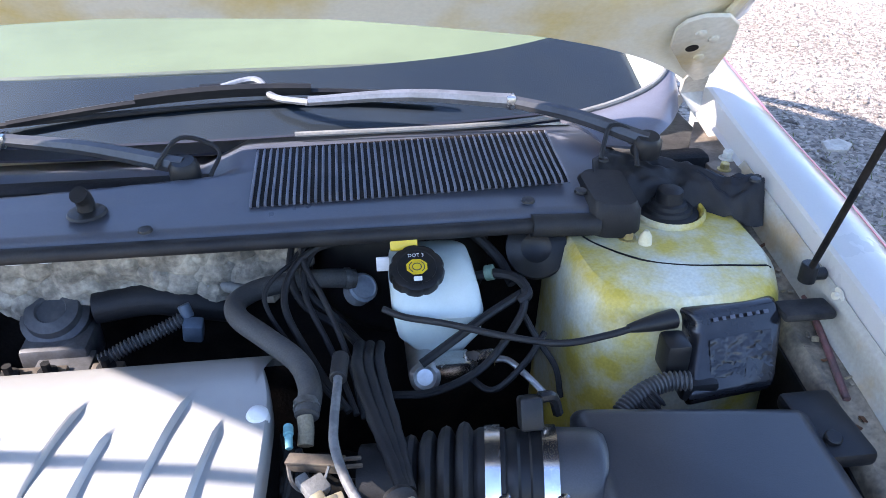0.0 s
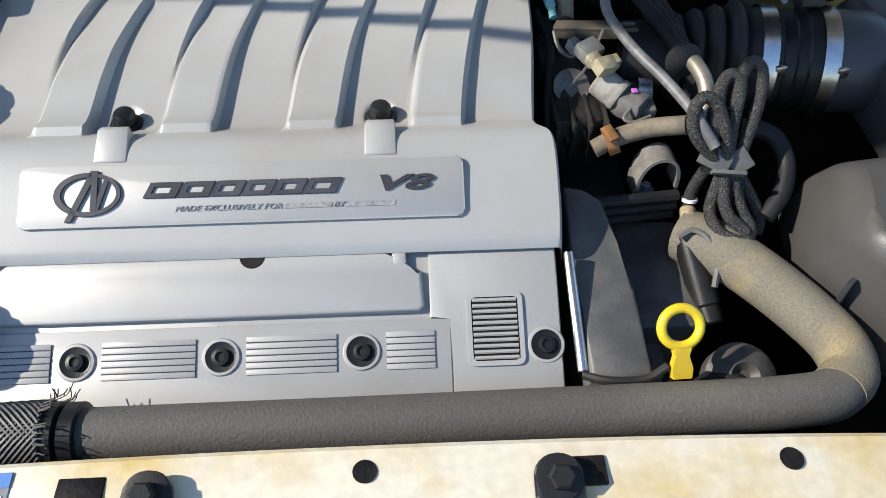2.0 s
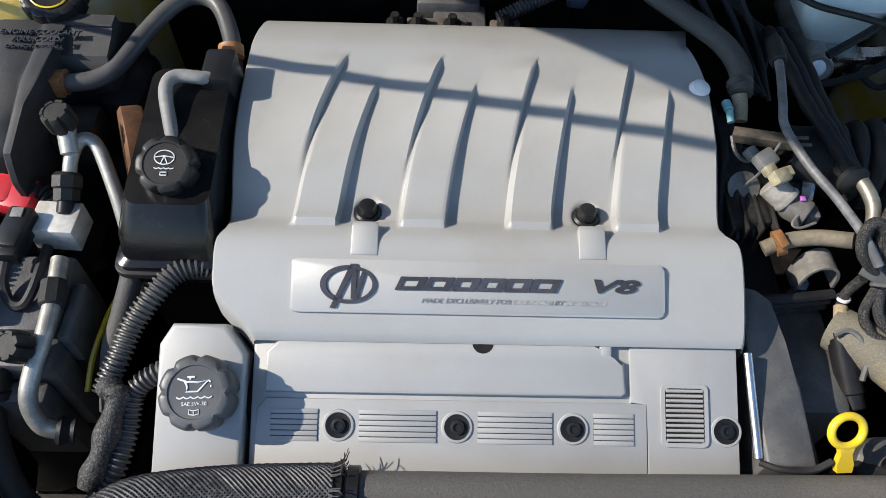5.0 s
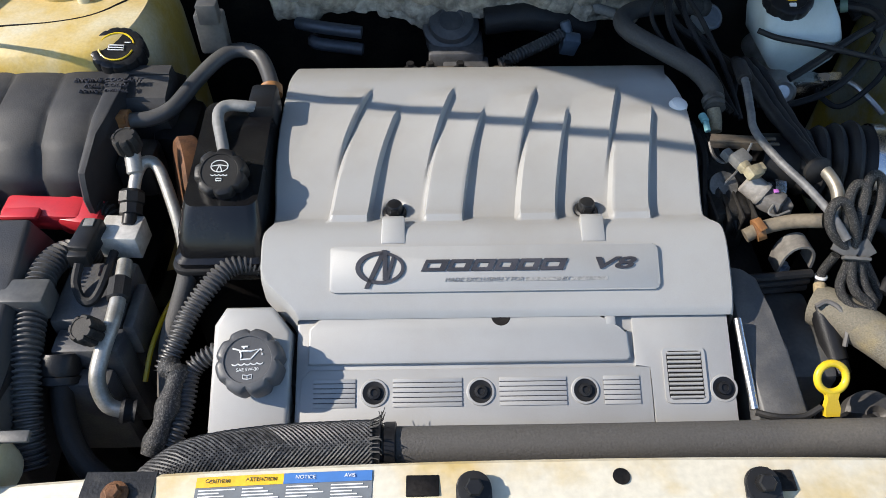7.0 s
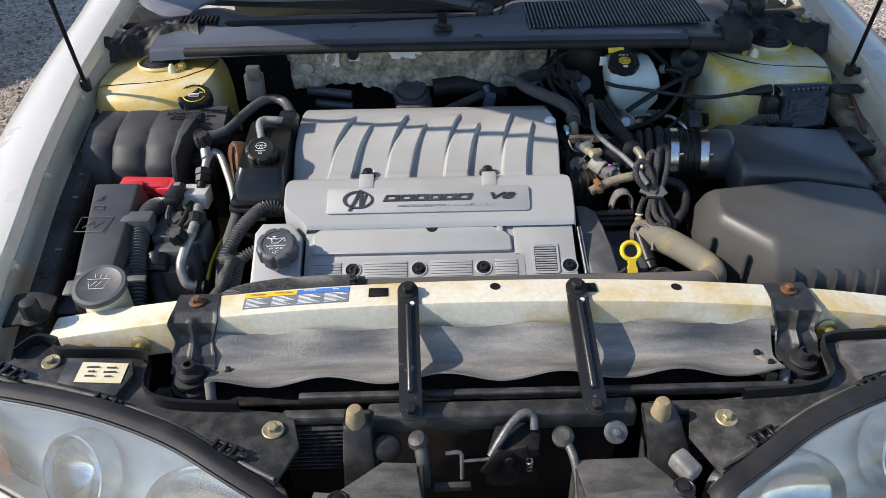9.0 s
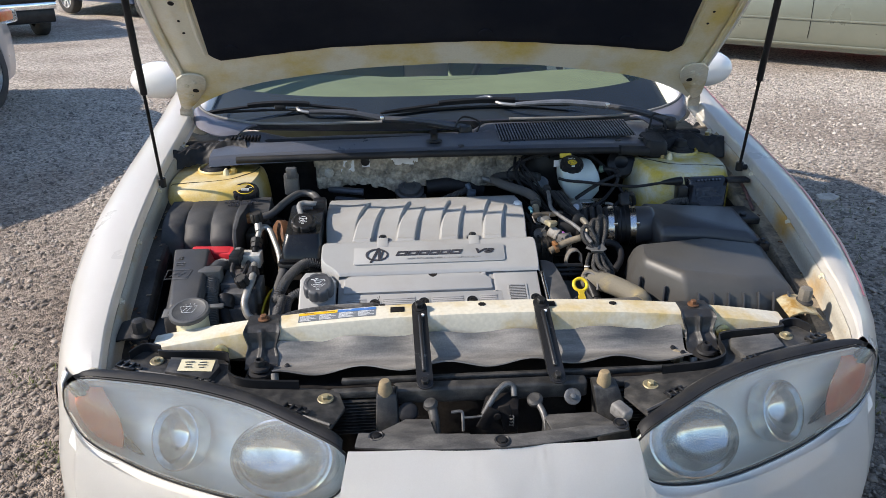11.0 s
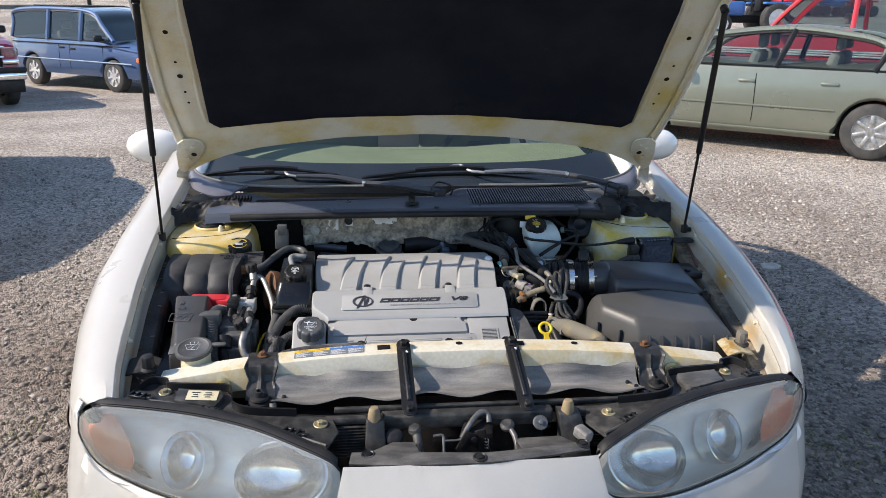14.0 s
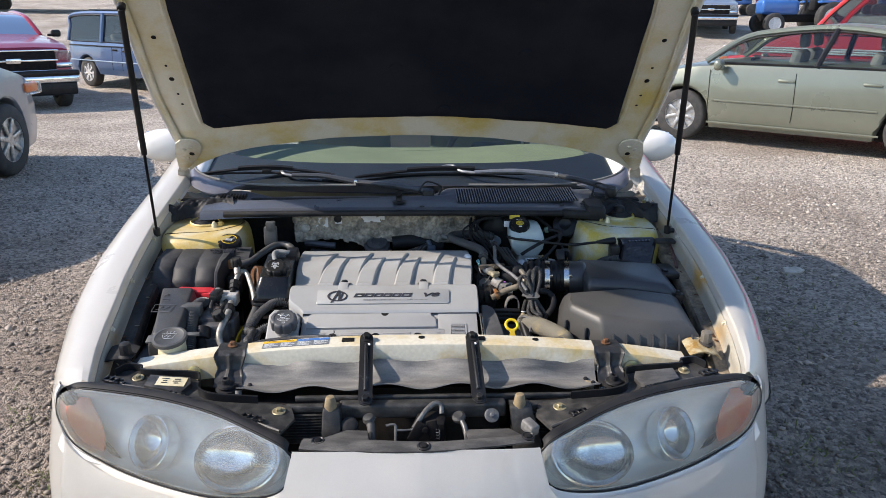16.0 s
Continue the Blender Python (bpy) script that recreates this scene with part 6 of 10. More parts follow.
# oval badge and slanted blocks on the plate
TOPZ = 0.0032
FINEINK = mat("worn_grey_print", (0.17, 0.17, 0.17), (0.28, 0.28, 0.27), 300.0, 0.5)
oval = [(0.027 * math.cos(a * math.pi / 24), 0.0185 * math.sin(a * math.pi / 24)) for a in range(48)]
hole = [(0.0225 * math.cos(a * math.pi / 24) + 0.001, 0.0148 * math.sin(a * math.pi / 24)) for a in range(48)]
bm = ring_prism([(x - 0.126, y + 0.001) for x, y in oval], [(x - 0.126, y + 0.001) for x, y in hole], 0.002, PLATE @ pose(0, 0, TOPZ))
bm = join(bm, prism([(-0.143, -0.022), (-0.138, -0.022), (-0.118, 0.021), (-0.124, 0.021)], 0.002, 0, PLATE @ pose(0, 0, TOPZ)), prism([(-0.123, 0.021), (-0.118, 0.021), (-0.118, -0.013), (-0.123, -0.013)], 0.0022, 0, PLATE @ pose(0, 0, TOPZ)), prism([(-0.121, -0.014), (-0.117, -0.014), (-0.109, 0.013), (-0.113, 0.013)], 0.002, 0, PLATE @ pose(0, 0, TOPZ)))
part("badge", bm, DARKINK_AND_SHADE, upper, "dark oval badge with slanted strokes")
x = -0.081
for w in (0.029, 0.0275, 0.026, 0.026, 0.026, 0.029):
    sh = 0.006
    outer = [(x, -0.0065), (x + w - 0.003, -0.0065), (x + w - 0.003 + sh, 0.0065), (x + sh, 0.0065)]
    inn = [(x + 0.0062, -0.0028), (x + w - 0.0082, -0.0028), (x + w - 0.0082 + sh * 0.45, 0.0028), (x + 0.0062 + sh * 0.45, 0.0028)]
    part("letter_block", ring_prism([(a, b + 0.003) for a, b in outer], [(a, b + 0.003) for a, b in inn], 0.0018, PLATE @ pose(0, 0, TOPZ)), DARKINK_AND_SHADE, upper, "dark slanted letter-sized block")
    x += w - 0.0008
part("lettering", text("V8", 0.0180, PLATE @ pose(0.1285, 0.003, TOPZ + 0.001), 0.0010, 0.30, 2.35, bold=0.00045), DARKINK_AND_SHADE, upper, "dark raised lettering")
part("lettering", text("MADE EXCLUSIVELY FOR", 0.0066, PLATE @ pose(-0.0120, -0.0135, TOPZ + 0.0006), 0.0004, 0.3, 1.18), FINEINK, upper, "fine grey lettering")
part("lettering", text("BY", 0.0066, PLATE @ pose(0.0780, -0.0135, TOPZ + 0.0006), 0.0004, 0.3, 1.18), FINEINK, upper)
for x0, x1 in ((0.034, 0.072), (0.084, 0.124)):
    part("name_bar", prism([(x0, -0.0155), (x1, -0.0155), (x1 + 0.001, -0.0115), (x0 + 0.001, -0.0115)], 0.0006, 0, PLATE @ pose(0, 0, TOPZ)), FINEINK, upper)
for bx in (-0.198, 0.027):
    bm = join(lathe([(0.0135, 0), (0.0135, 0.004), (0.011, 0.006)], (bx, 0.498, 0.9025), (0, 0, 1), 24), lathe([(0.0095, 0), (0.0095, 0.009), (0.0078, 0.0115), (0.003, 0.0125)], (bx, 0.498, 0.908), (0, 0, 1), 20), box((bx, 0.490, 0.914), (0.009, 0.006, 0.007), 0.001))
    part("cover_nut", bm, BLACK, upper, "black domed cover nut")
    tab = loft([[(bx - 0.0135, 0.4395, 0.906), (bx + 0.0135, 0.4395, 0.906), (bx + 0.0135, 0.4395, 0.9145), (bx - 0.0135, 0.4395, 0.9145)],
                [(bx - 0.0135, 0.468, 0.908), (bx + 0.0135, 0.468, 0.908), (bx + 0.0130, 0.468, 0.9255), (bx - 0.0130, 0.468, 0.9255)],
                [(bx - 0.0130, 0.476, 0.906), (bx + 0.0130, 0.476, 0.906), (bx + 0.0120, 0.474, 0.9235), (bx - 0.0120, 0.474, 0.9235)]])
    bmesh.ops.bevel(tab, geom=tab.edges[:], offset=0.0015, segments=2, affect="EDGES", profile=0.5)
    part("cover_tab", tab, SILVER, upper, "raised silver tab")
knob = lathe([(0.010, -0.016), (0.0125, -0.006), (0.013, 0.0), (0.0105, 0.008), (0.005, 0.0115)], (0.166, 0.660, 0.932), (0.2, -0.1, 1), 20)
part("corner_knob", knob, INK, upper, "white plastic knob")

# lower front cover: tilted panels, grooves, screws, louvre
NL = Vector((0, -0.447, 0.894))
LOWM = plane_at((0, 0.31, 0.8385), NL)
low = part("lower_cover", prism(rounded(0.474, 0.150, 0.006, 4, -0.066, -0.002), 0.012, 0.002, LOWM @ pose(0, 0, -0.0145)), SILVER, COVER, "silver lower valve cover panel")
part("rear_panel", prism([(-0.290, 0.016), (-0.290, 0.055), (-0.276, 0.0685), (0.030, 0.0685), (0.030, 0.060), (0.046, 0.060), (0.046, 0.050), (0.058, 0.050), (0.060, 0.020), (0.055, 0.016)], 0.0072, 0.003, LOWM @ pose(0, 0, -0.003), 3), SILVER, low, "raised silver panel")
part("front_band", prism([(-0.297, -0.074), (-0.297, 0.0), (-0.288, 0.0105), (0.080, 0.0105), (0.080, -0.074)], 0.0030, 0.0012, LOWM @ pose(0, 0, -0.0028)), SILVER, low)
part("side_panel", prism([(0.064, 0.0105), (0.064, 0.0695), (0.1695, 0.0695), (0.1695, -0.074), (0.081, -0.074), (0.081, 0.0105)], 0.0036, 0.0012, LOWM @ pose(0, 0, -0.0028)), SILVER, low)
part("catch", box(LOWM @ Vector((0.040, 0.061, 0.0015)), (0.012, 0.012, 0.006), 0.002, LOWM.to_3x3().to_4x4()), SILVER, low)
# Dark disc that colours in the notch's shade.
part("finger_notch", lathe([(0.011, 0), (0.010, 0.0012), (0.002, 0.0014)], LOWM @ Vector((-0.080, 0.0665, 0.0036)), NL, 20), PIT, low, "dark half-round notch")
segs = ((-0.283, -0.238), (-0.198, -0.124), (-0.084, -0.012), (0.028, 0.067))
for x0, x1 in segs:
    # Floor coloured dark to give the shade between the ridges.
    part("groove_floor", box(LOWM @ Vector(((x0 + x1) / 2, -0.0145, 0.0005)), (x1 - x0, 0.0270, 0.0008), 0, LOWM.to_3x3().to_4x4()), DARKINK_AND_SHADE, low, "groove floor coloured dark for its shade")
    for k in range(6):
        yy = -0.0275 + 0.0052 * k
        part("ridge", box(LOWM @ Vector(((x0 + x1) / 2, yy, 0.0006)), (x1 - x0, 0.0044, 0.0020), 0.0004, LOWM.to_3x3().to_4x4()), SILVER, low)
for sx in (-0.218, -0.104, 0.008, 0.157):
    c = LOWM @ Vector((sx, -0.0145, 0.0002))
    part("screw_boss", lathe([(0.0155, 0), (0.0145, 0.0016), (0.0125, 0.0018), (0.0115, 0.0004)], c, NL, 28), SILVER, low)
    part("screw", join(lathe([(0.0125, 0), (0.0122, 0.0018), (0.0085, 0.0008)], c, NL, 24), lathe([(0.0072, 0), (0.0070, 0.0042), (0.004, 0.0048), (0.0036, 0.003)], c, NL, 12)), BLACK, low, "black recessed screw")
part("louvre_frame", ring_prism(rounded(0.046, 0.060, 0.006, 5, 0.1165, 0.0), rounded(0.038, 0.052, 0.004, 5, 0.1165, 0.0), 0.0022, LOWM @ pose(0, 0, 0.0008)), SILVER, low)
# Dark sheet under the slats, the louvre's shade as colour.
part("louvre_recess", box(LOWM @ Vector((0.1165, 0.0, 0.0012)), (0.038, 0.052, 0.001), 0, LOWM.to_3x3().to_4x4()), PIT, low, "dark sheet for the shaded louvre opening")
for k in range(11):
    part("louvre_slat", rod(LOWM @ Vector((0.0985, -0.0235 + 0.0047 * k, 0.0026)), LOWM @ Vector((0.1345, -0.0235 + 0.0047 * k, 0.0026)), 0.0016, 8), SILVER, low)
plat = part("filler_platform", prism([(-0.392, -0.085), (-0.392, 0.060), (-0.380, 0.080), (-0.330, 0.080), (-0.308, 0.052), (-0.308, -0.085)], 0.034, 0.005, LOWM @ pose(0, 0, -0.026), 3), SILVER, COVER, "silver oil filler platform")

single("silver_rod", rod((0.181, 0.365, 0.866), (0.183, 0.270, 0.832), 0.0045, 12), STEEL, "short bright steel rod beside the engine cover", "rod")


def lobed_cap(c, axis, r, h, lobes, dip=0.09, material=None, parent=None, name="cap", label=""):
    prof = ((0.90, 0.0), (1.0, h * 0.10), (1.0, h * 0.75), (0.95, h * 0.93), (0.86, h), (0.70, h), (0.685, h * 0.96), (0.05, h * 0.96))
    bm = bmesh.new()
    rings, n = [], lobes * 10
    for k, z in prof:
        ring = []
        for q in range(n):
            a = 2 * math.pi * q / n
            f = max(0.0, math.cos(lobes * a)) ** 3 * dip if k > 0.84 else 0
            ring.append(bm.verts.new((r * k * (1 - f) * math.cos(a), r * k * (1 - f) * math.sin(a), z)))
        rings.append(ring)
    for a, b in zip(rings, rings[1:]):
        for q in range(n):
            bm.faces.new((a[q], a[(q + 1) % n], b[(q + 1) % n], b[q]))
    bm.faces.new(rings[0][::-1])
    bm.faces.new(rings[-1])
    m = plane_at(c, axis)
    bmesh.ops.transform(bm, matrix=m, verts=bm.verts)
    return part(name, bm, material or BLACK, parent, label), m @ pose(0, 0, h * 0.96 + 0.0003)


def strokes(lines, r, m, parent, material=INK, name="symbol", label=""):
    bm = None
    for pts in lines:
        b = tube([m @ Vector((x, y, 0.0002)) for x, y in pts], r, 5, 1, smooth=False)
        bm = b if bm is None else join(bm, b)
    return part(name, bm, material, parent, label)


def waves(w, y, n=5, a=0.0016):
    return [(-w + 2 * w * i / (n * 4), y - a * abs(math.sin(math.pi * i / 4))) for i in range(n * 4 + 1)]


oil = thing("oil_filler_cap", (-0.343, 0.31, 0.86), "dark grey lobed oil filler cap with white symbols", "oil cap")
part("neck", lathe([(0.026, 0), (0.025, 0.014)], Vector((-0.345, 0.315, 0.848)), NL, 28), SILVER, oil)
CAPG = mat("charcoal_plastic", (0.055, 0.057, 0.062), (0.075, 0.076, 0.08), 20, 0.45, 0, 0.1, 900)
cap, cm = lobed_cap(Vector((-0.344, 0.3155, 0.858)), Vector((0, -0.36, 0.93)), 0.0350, 0.032, 8, 0.10, CAPG, oil, "cap", "charcoal lobed cap")
cm = cm @ pose(0, 0, 0, 0, 0, 3)
strokes([[(-0.0155, 0.0125), (-0.008, 0.010), (-0.0065, 0.004), (-0.0075, 0.0005), (0.003, 0.0005), (0.0125, 0.0105), (0.003, 0.0085), (-0.005, 0.0095), (-0.009, 0.0085)], [(-0.004, 0.0115), (-0.004, 0.0135)], [(-0.0065, 0.0138), (0.0, 0.0138)], [(0.0125, 0.0105), (0.0145, 0.009)], [(0.0150, 0.006), (0.0150, 0.004)]], 0.0009, cm, cap, INK, "oil_can_symbol", "white oil can symbol")
strokes([waves(0.016, -0.004)], 0.0007, cm, cap, INK, "wave_symbol")
part("lettering", text("SAE 5W-30", 0.0048, cm @ pose(0, -0.0105, 0.0003), 0.0002), INK, cap, "white lettering")
strokes([[(-0.0045, -0.0195), (-0.0045, -0.0155), (0, -0.0165), (0.0045, -0.0155), (0.0045, -0.0195), (0, -0.0205), (-0.0045, -0.0195)], [(0, -0.0165), (0, -0.0205)]], 0.0005, cm, cap, INK, "book_symbol")

# ---- left side: power steering, coolant, fuse box, washer ----
ps = thing("power_steering_reservoir", (-0.39, 0.53, 0.86), "glossy black power steering reservoir with lobed cap", "reservoir")
rings = []
for z, x0, x1, y0, y1 in ((0.855, -0.452, -0.342, 0.440, 0.60), (0.882, -0.452, -0.342, 0.440, 0.60), (0.886, -0.446, -0.347, 0.446, 0.61), (0.910, -0.444, -0.348, 0.452, 0.63), (0.935, -0.436, -0.352, 0.478, 0.65)):
    rings.append([(x, y, z + (0.02 * (y - 0.45) / 0.2 if z > 0.9 else 0)) for x, y in rounded(x1 - x0, y1 - y0, 0.014, 4, (x0 + x1) / 2, (y0 + y1) / 2)])
part("tank", loft(rings), mat("gloss_black_plastic", (0.006, 0.006, 0.007), (0.011, 0.011, 0.011), 14, 0.24, 0, 0.1, 300, 0, 0.15, ior=1.4), ps, "glossy black tank")
part("tank_flange", moved(prism(rounded(0.118, 0.168, 0.016, 4), 0.007, 0.002), pose(-0.397, 0.520, 0.868)), BLACK, ps, "black seam flange round the tank")
part("rear_block", box((-0.365, 0.648, 0.935), (0.034, 0.05, 0.065), 0.006), BLACK, ps)
pc, pm = lobed_cap(Vector((-0.394, 0.520, 0.940)), Vector((0, -0.42, 0.9)), 0.030, 0.026, 7, 0.12, BLACK, ps, "cap", "black lobed cap with white symbols")
strokes([[(0.0098 * math.cos(a * math.pi / 8), 0.006 + 0.0072 * math.sin(a * math.pi / 8)) for a in range(17)], [(-0.009, 0.006), (0, 0.0075), (0.009, 0.006)], [(0, 0.0075), (-0.003, 0.0)], [(0, 0.0075), (0.003, 0.0)], waves(0.0095, -0.0045, 4, 0.0012), [(-0.003, -0.012), (-0.003, -0.009), (0.003, -0.009), (0.003, -0.012), (-0.003, -0.012)]], 0.0006, pm, pc, INK, "steering_symbol", "white steering wheel symbol")
single("vent_pipe", tube([(-0.400, 0.556, 0.940), (-0.406, 0.578, 0.952), (-0.413, 0.605, 0.962), (-0.412, 0.620, 0.966), (-0.402, 0.628, 0.966), (-0.380, 0.628, 0.964), (-0.366, 0.634, 0.958)], 0.0072, 12, 6), mat("grey_rubber", (0.16, 0.16, 0.16), (0.22, 0.22, 0.21), 30, 0.6), "bent grey rubber pipe beside the steering reservoir", "pipe")
single("pulley_guard", join(lathe([(0.055, 0), (0.057, 0.004), (0.057, 0.022), (0.052, 0.026)], (-0.455, 0.60, 0.87), (-0.9, -0.35, 0.2), 32)), RUST, "rusty brown round pulley behind the reservoir", "pulley")

GREYD = mat("dusty_clip_plastic", (0.060, 0.060, 0.060), (0.10, 0.098, 0.092), 20.0, 0.5)
CONDUIT = mat("grey_black_conduit", (0.058, 0.058, 0.060), (0.088, 0.085, 0.080), 18.0, 0.42, 0, 0.1, 500, 0, 0.12)
tank = thing("coolant_tank", (-0.62, 0.68, 0.85), "black ribbed coolant tank with a lettered cap", "coolant tank")


def tank_pt(u, v):
    """Ribbed upper shell, wrapped from the front edge over the top to the back."""
    x = -0.775 + 0.275 * u
    bulge = abs(math.sin(math.pi * (u * 4.15 + 0.08))) ** 0.55 if u < 0.70 else 1.0
    step = 0.0 if u < 0.68 else ease(0.68, 0.73, u)
    back = 0.150 * ease(0.755, 0.79, u)
    knots = [(0.0, 0.575 - 0.03 * step, 0.70), (0.25, 0.570 - 0.035 * step, 0.83), (0.42, 0.580 - 0.045 * step, 0.89), (0.55, 0.610 - 0.06 * step, 0.922), (0.68, 0.66 - 0.05 * step, 0.938), (0.85, 0.74, 0.942), (1.0, 0.79, 0.90)]
    y = lerp_list(v, [(a, b) for a, b, c in knots])
    z = lerp_list(v, [(a, c) for a, b, c in knots])
    near = min(1.0, max(0.0, 1 - abs(v - 0.50) / 0.45))
    return Vector((x, y + back * (1 - ease(0.60, 0.90, v)) - (bulge - 0.5) * 0.013 * near, z + (bulge - 0.6) * 0.010 * near + 0.006 * step * near - 0.05 * ease(0.96, 1.0, abs(2 * u - 1))))


part("tank_shell", grid(tank_pt, 90, 40, 0.003), mat("matt_tank_plastic", (0.022, 0.0225, 0.025), (0.044, 0.043, 0.042), 12, 0.62, 0, 0.15, 500), tank, "ribbed matt black shell")
part("tank_body", join(span(-0.765, -0.575, 0.60, 0.79, 0.60, 0.90, 0.03), span(-0.535, -0.47, 0.66, 0.76, 0.70, 0.890, 0.02)), BLACK, tank)
part("outlet_block", box((-0.535, 0.625, 0.870), (0.050, 0.06, 0.06), 0.012), BLACK, tank)
cc, ccm = lobed_cap(Vector((-0.580, 0.772, 0.940)), Vector((0.05, -0.30, 0.95)), 0.037, 0.026, 12, 0.05, BLACK, tank, "cap", "black cap with yellow and white print")
ccm = ccm @ pose(0, 0, 0.0012)
strokes([[(0.023 * math.cos(a * math.pi / 12), 0.023 * math.sin(a * math.pi / 12)) for a in range(1, 12)], [(0.023 * math.cos(a * math.pi / 12), 0.023 * math.sin(a * math.pi / 12)) for a in range(13, 24)]], 0.0012, ccm, cc, YELLOW, "yellow_print", "yellow ring of unreadable print")
strokes([[(-0.010, -0.006), (-0.010, 0.002), (0.010, 0.002), (0.010, -0.006), (-0.010, -0.006)], [(-0.010, -0.002), (0.010, -0.002)], [(-0.018, 0.006), (-0.012, 0.006)], [(0.010, 0.007), (0.018, 0.007)]], 0.0008, ccm, cc, INK, "white_print")
TXT = plane_at((-0.537, 0.702, 0.9440), (0.0, -0.01, 1.0))
for k, word in enumerate(("ENGINE COOLANT", "FULL COLD/", "DO NOT OVERFILL")):
    part("lettering", text(word, 0.0105 if k < 2 else 0.0075, TXT @ pose(-0.045, 0.014 - 0.012 * k, 0.0), 0.0012), DARKINK_AND_SHADE, tank, "raised black lettering")
single("tank_hose", tube([(-0.568, 0.668, 0.915), (-0.545, 0.668, 0.914), (-0.520, 0.674, 0.914), (-0.497, 0.692, 0.918), (-0.472, 0.742, 0.928), (-0.448, 0.778, 0.936), (-0.424, 0.795, 0.938), (-0.395, 0.785, 0.935), (-0.374, 0.740, 0.925), (-0.364, 0.69, 0.915), (-0.358, 0.65, 0.90)], 0.0105, 12, 6), CONDUIT, "dark rubber hose from the coolant tank", "hose")
for c, ax in (((-0.556, 0.667, 0.915), (1, 0.1, 0)), ((-0.3665, 0.705, 0.932), (0.1, -0.9, -0.4))):
    single("hose_clamp", join(lathe([(0.0125, -0.007), (0.0145, -0.007), (0.0145, 0.007), (0.0125, 0.007)], c, ax, 20), box(Vector(c) + Vector((0, -0.010, 0.010)), (0.012, 0.008, 0.010), 0.001), box(Vector(c) + Vector((0, -0.012, -0.006)), (0.012, 0.006, 0.008), 0.001)), ORANGE, "rusty orange spring hose clamp", "clamp", "hose clamps")

fuse = thing("fuse_box", (-0.70, 0.36, 0.8), "matt black fuse box with a raised pictogram lid", "fuse box")
lid = loft([[(-0.680, 0.240, z0), (-0.592, 0.240, z0), (-0.615, 0.508, z0 + 0.012), (-0.722, 0.508, z0 + 0.012)] if z0 < 0.85 else [(-0.664, 0.250, 0.872), (-0.606, 0.250, 0.872), (-0.628, 0.500, 0.902), (-0.712, 0.500, 0.902)] for z0 in (0.70, 0.84, 0.88)])
bmesh.ops.bevel(lid, geom=lid.edges[:], offset=0.006, segments=3, affect="EDGES", profile=0.5)
fb = part("lid", lid, mat("matt_lid_plastic", (0.038, 0.038, 0.040), (0.054, 0.052, 0.050), 14, 0.45, 0, 0.2, 700), fuse, "matt black lid")
CAPS = mat("raised_lid_plastic", (0.10, 0.10, 0.102), None, 20, 0.5)
FM = plane_at((-0.672, 0.40, 0.8915), (0, -0.118, 0.993))
strokes([[(-0.02, 0.045), (-0.008, 0.058), (-0.012, 0.045)], [(-0.018, 0.028), (0.0, 0.028), (0.0, 0.018), (-0.018, 0.018), (-0.018, 0.028)], [(-0.03, -0.005), (0.025, -0.005), (0.020, -0.045), (-0.03, -0.045), (-0.03, -0.005)], [(-0.02, -0.035), (-0.005, -0.015), (-0.002, -0.033), (0.012, -0.015)]], 0.0009, FM, fb, CAPS, "raised_symbol", "raised pictogram")
part("box_body", span(-0.79, -0.62, 0.25, 0.50, 0.66, 0.79, 0.012), BLACK, fuse, "black lower box")
part("side_flange", span(-0.618, -0.600, 0.24, 0.50, 0.80, 0.86, 0.005), BLACK, fuse)
single("terminal_cover", join(box((-0.636, 0.545, 0.866), (0.10, 0.035, 0.030), 0.006, pose(0, 0, 0, 6, 0, -4)), box((-0.588, 0.541, 0.862), (0.055, 0.042, 0.034), 0.008, pose(0, 0, 0, 8, 0, -12)), box((-0.656, 0.527, 0.882), (0.045, 0.018, 0.008), 0.003)), RED, "red plastic battery terminal cover", "terminal cover")
single("cable_sleeve", tube([(-0.575, 0.545, 0.875), (-0.552, 0.540, 0.868), (-0.540, 0.515, 0.850)], 0.0095, 10, 8, 0.003, 0.006), RUBBER, "short ribbed black cable sleeve", "cable sleeve")

wash = thing("washer_filler", (-0.613, 0.21, 0.80), "washer filler with black cap on a yellowed neck", "washer filler")
part("neck", lathe([(0.036, 0), (0.034, 0.05), (0.034, 0.062)], (-0.612, 0.222, 0.808), (0.02, -0.05, 1), 28), OFFW, wash, "yellowed translucent neck")
wm = plane_at((-0.613, 0.215, 0.868), (-0.05, -0.22, 0.97))
wcap = part("cap", join(moved(lathe([(0.043, 0), (0.044, 0.004), (0.042, 0.009), (0.036, 0.010), (0.033, 0.008)], seg=36), wm), moved(box((-0.046, 0.0, 0.004), (0.022, 0.030, 0.005), 0.002), wm), moved(box((0.055, 0.012, 0.004), (0.034, 0.012, 0.006), 0.002), wm)), mat("dusty_grey_cap", (0.055, 0.055, 0.055), (0.095, 0.092, 0.085), 20, 0.5, 0, 0.2, 500), wash, "dusty grey cap")
strokes([[(-0.012, -0.010), (-0.020, 0.010), (0.016, 0.010), (0.010, -0.010), (-0.012, -0.010)], [(-0.012, -0.004), (-0.004, 0.006)], [(-0.004, -0.006), (0.004, 0.005)], [(0.0, 0.013), (0.0, 0.02)], [(0.008, 0.013), (0.010, 0.02)], [(-0.008, 0.013), (-0.010, 0.02)]], 0.0004, wm @ pose(0, 0, 0.0105), wcap, INK, "washer_symbol", "white washer symbol")

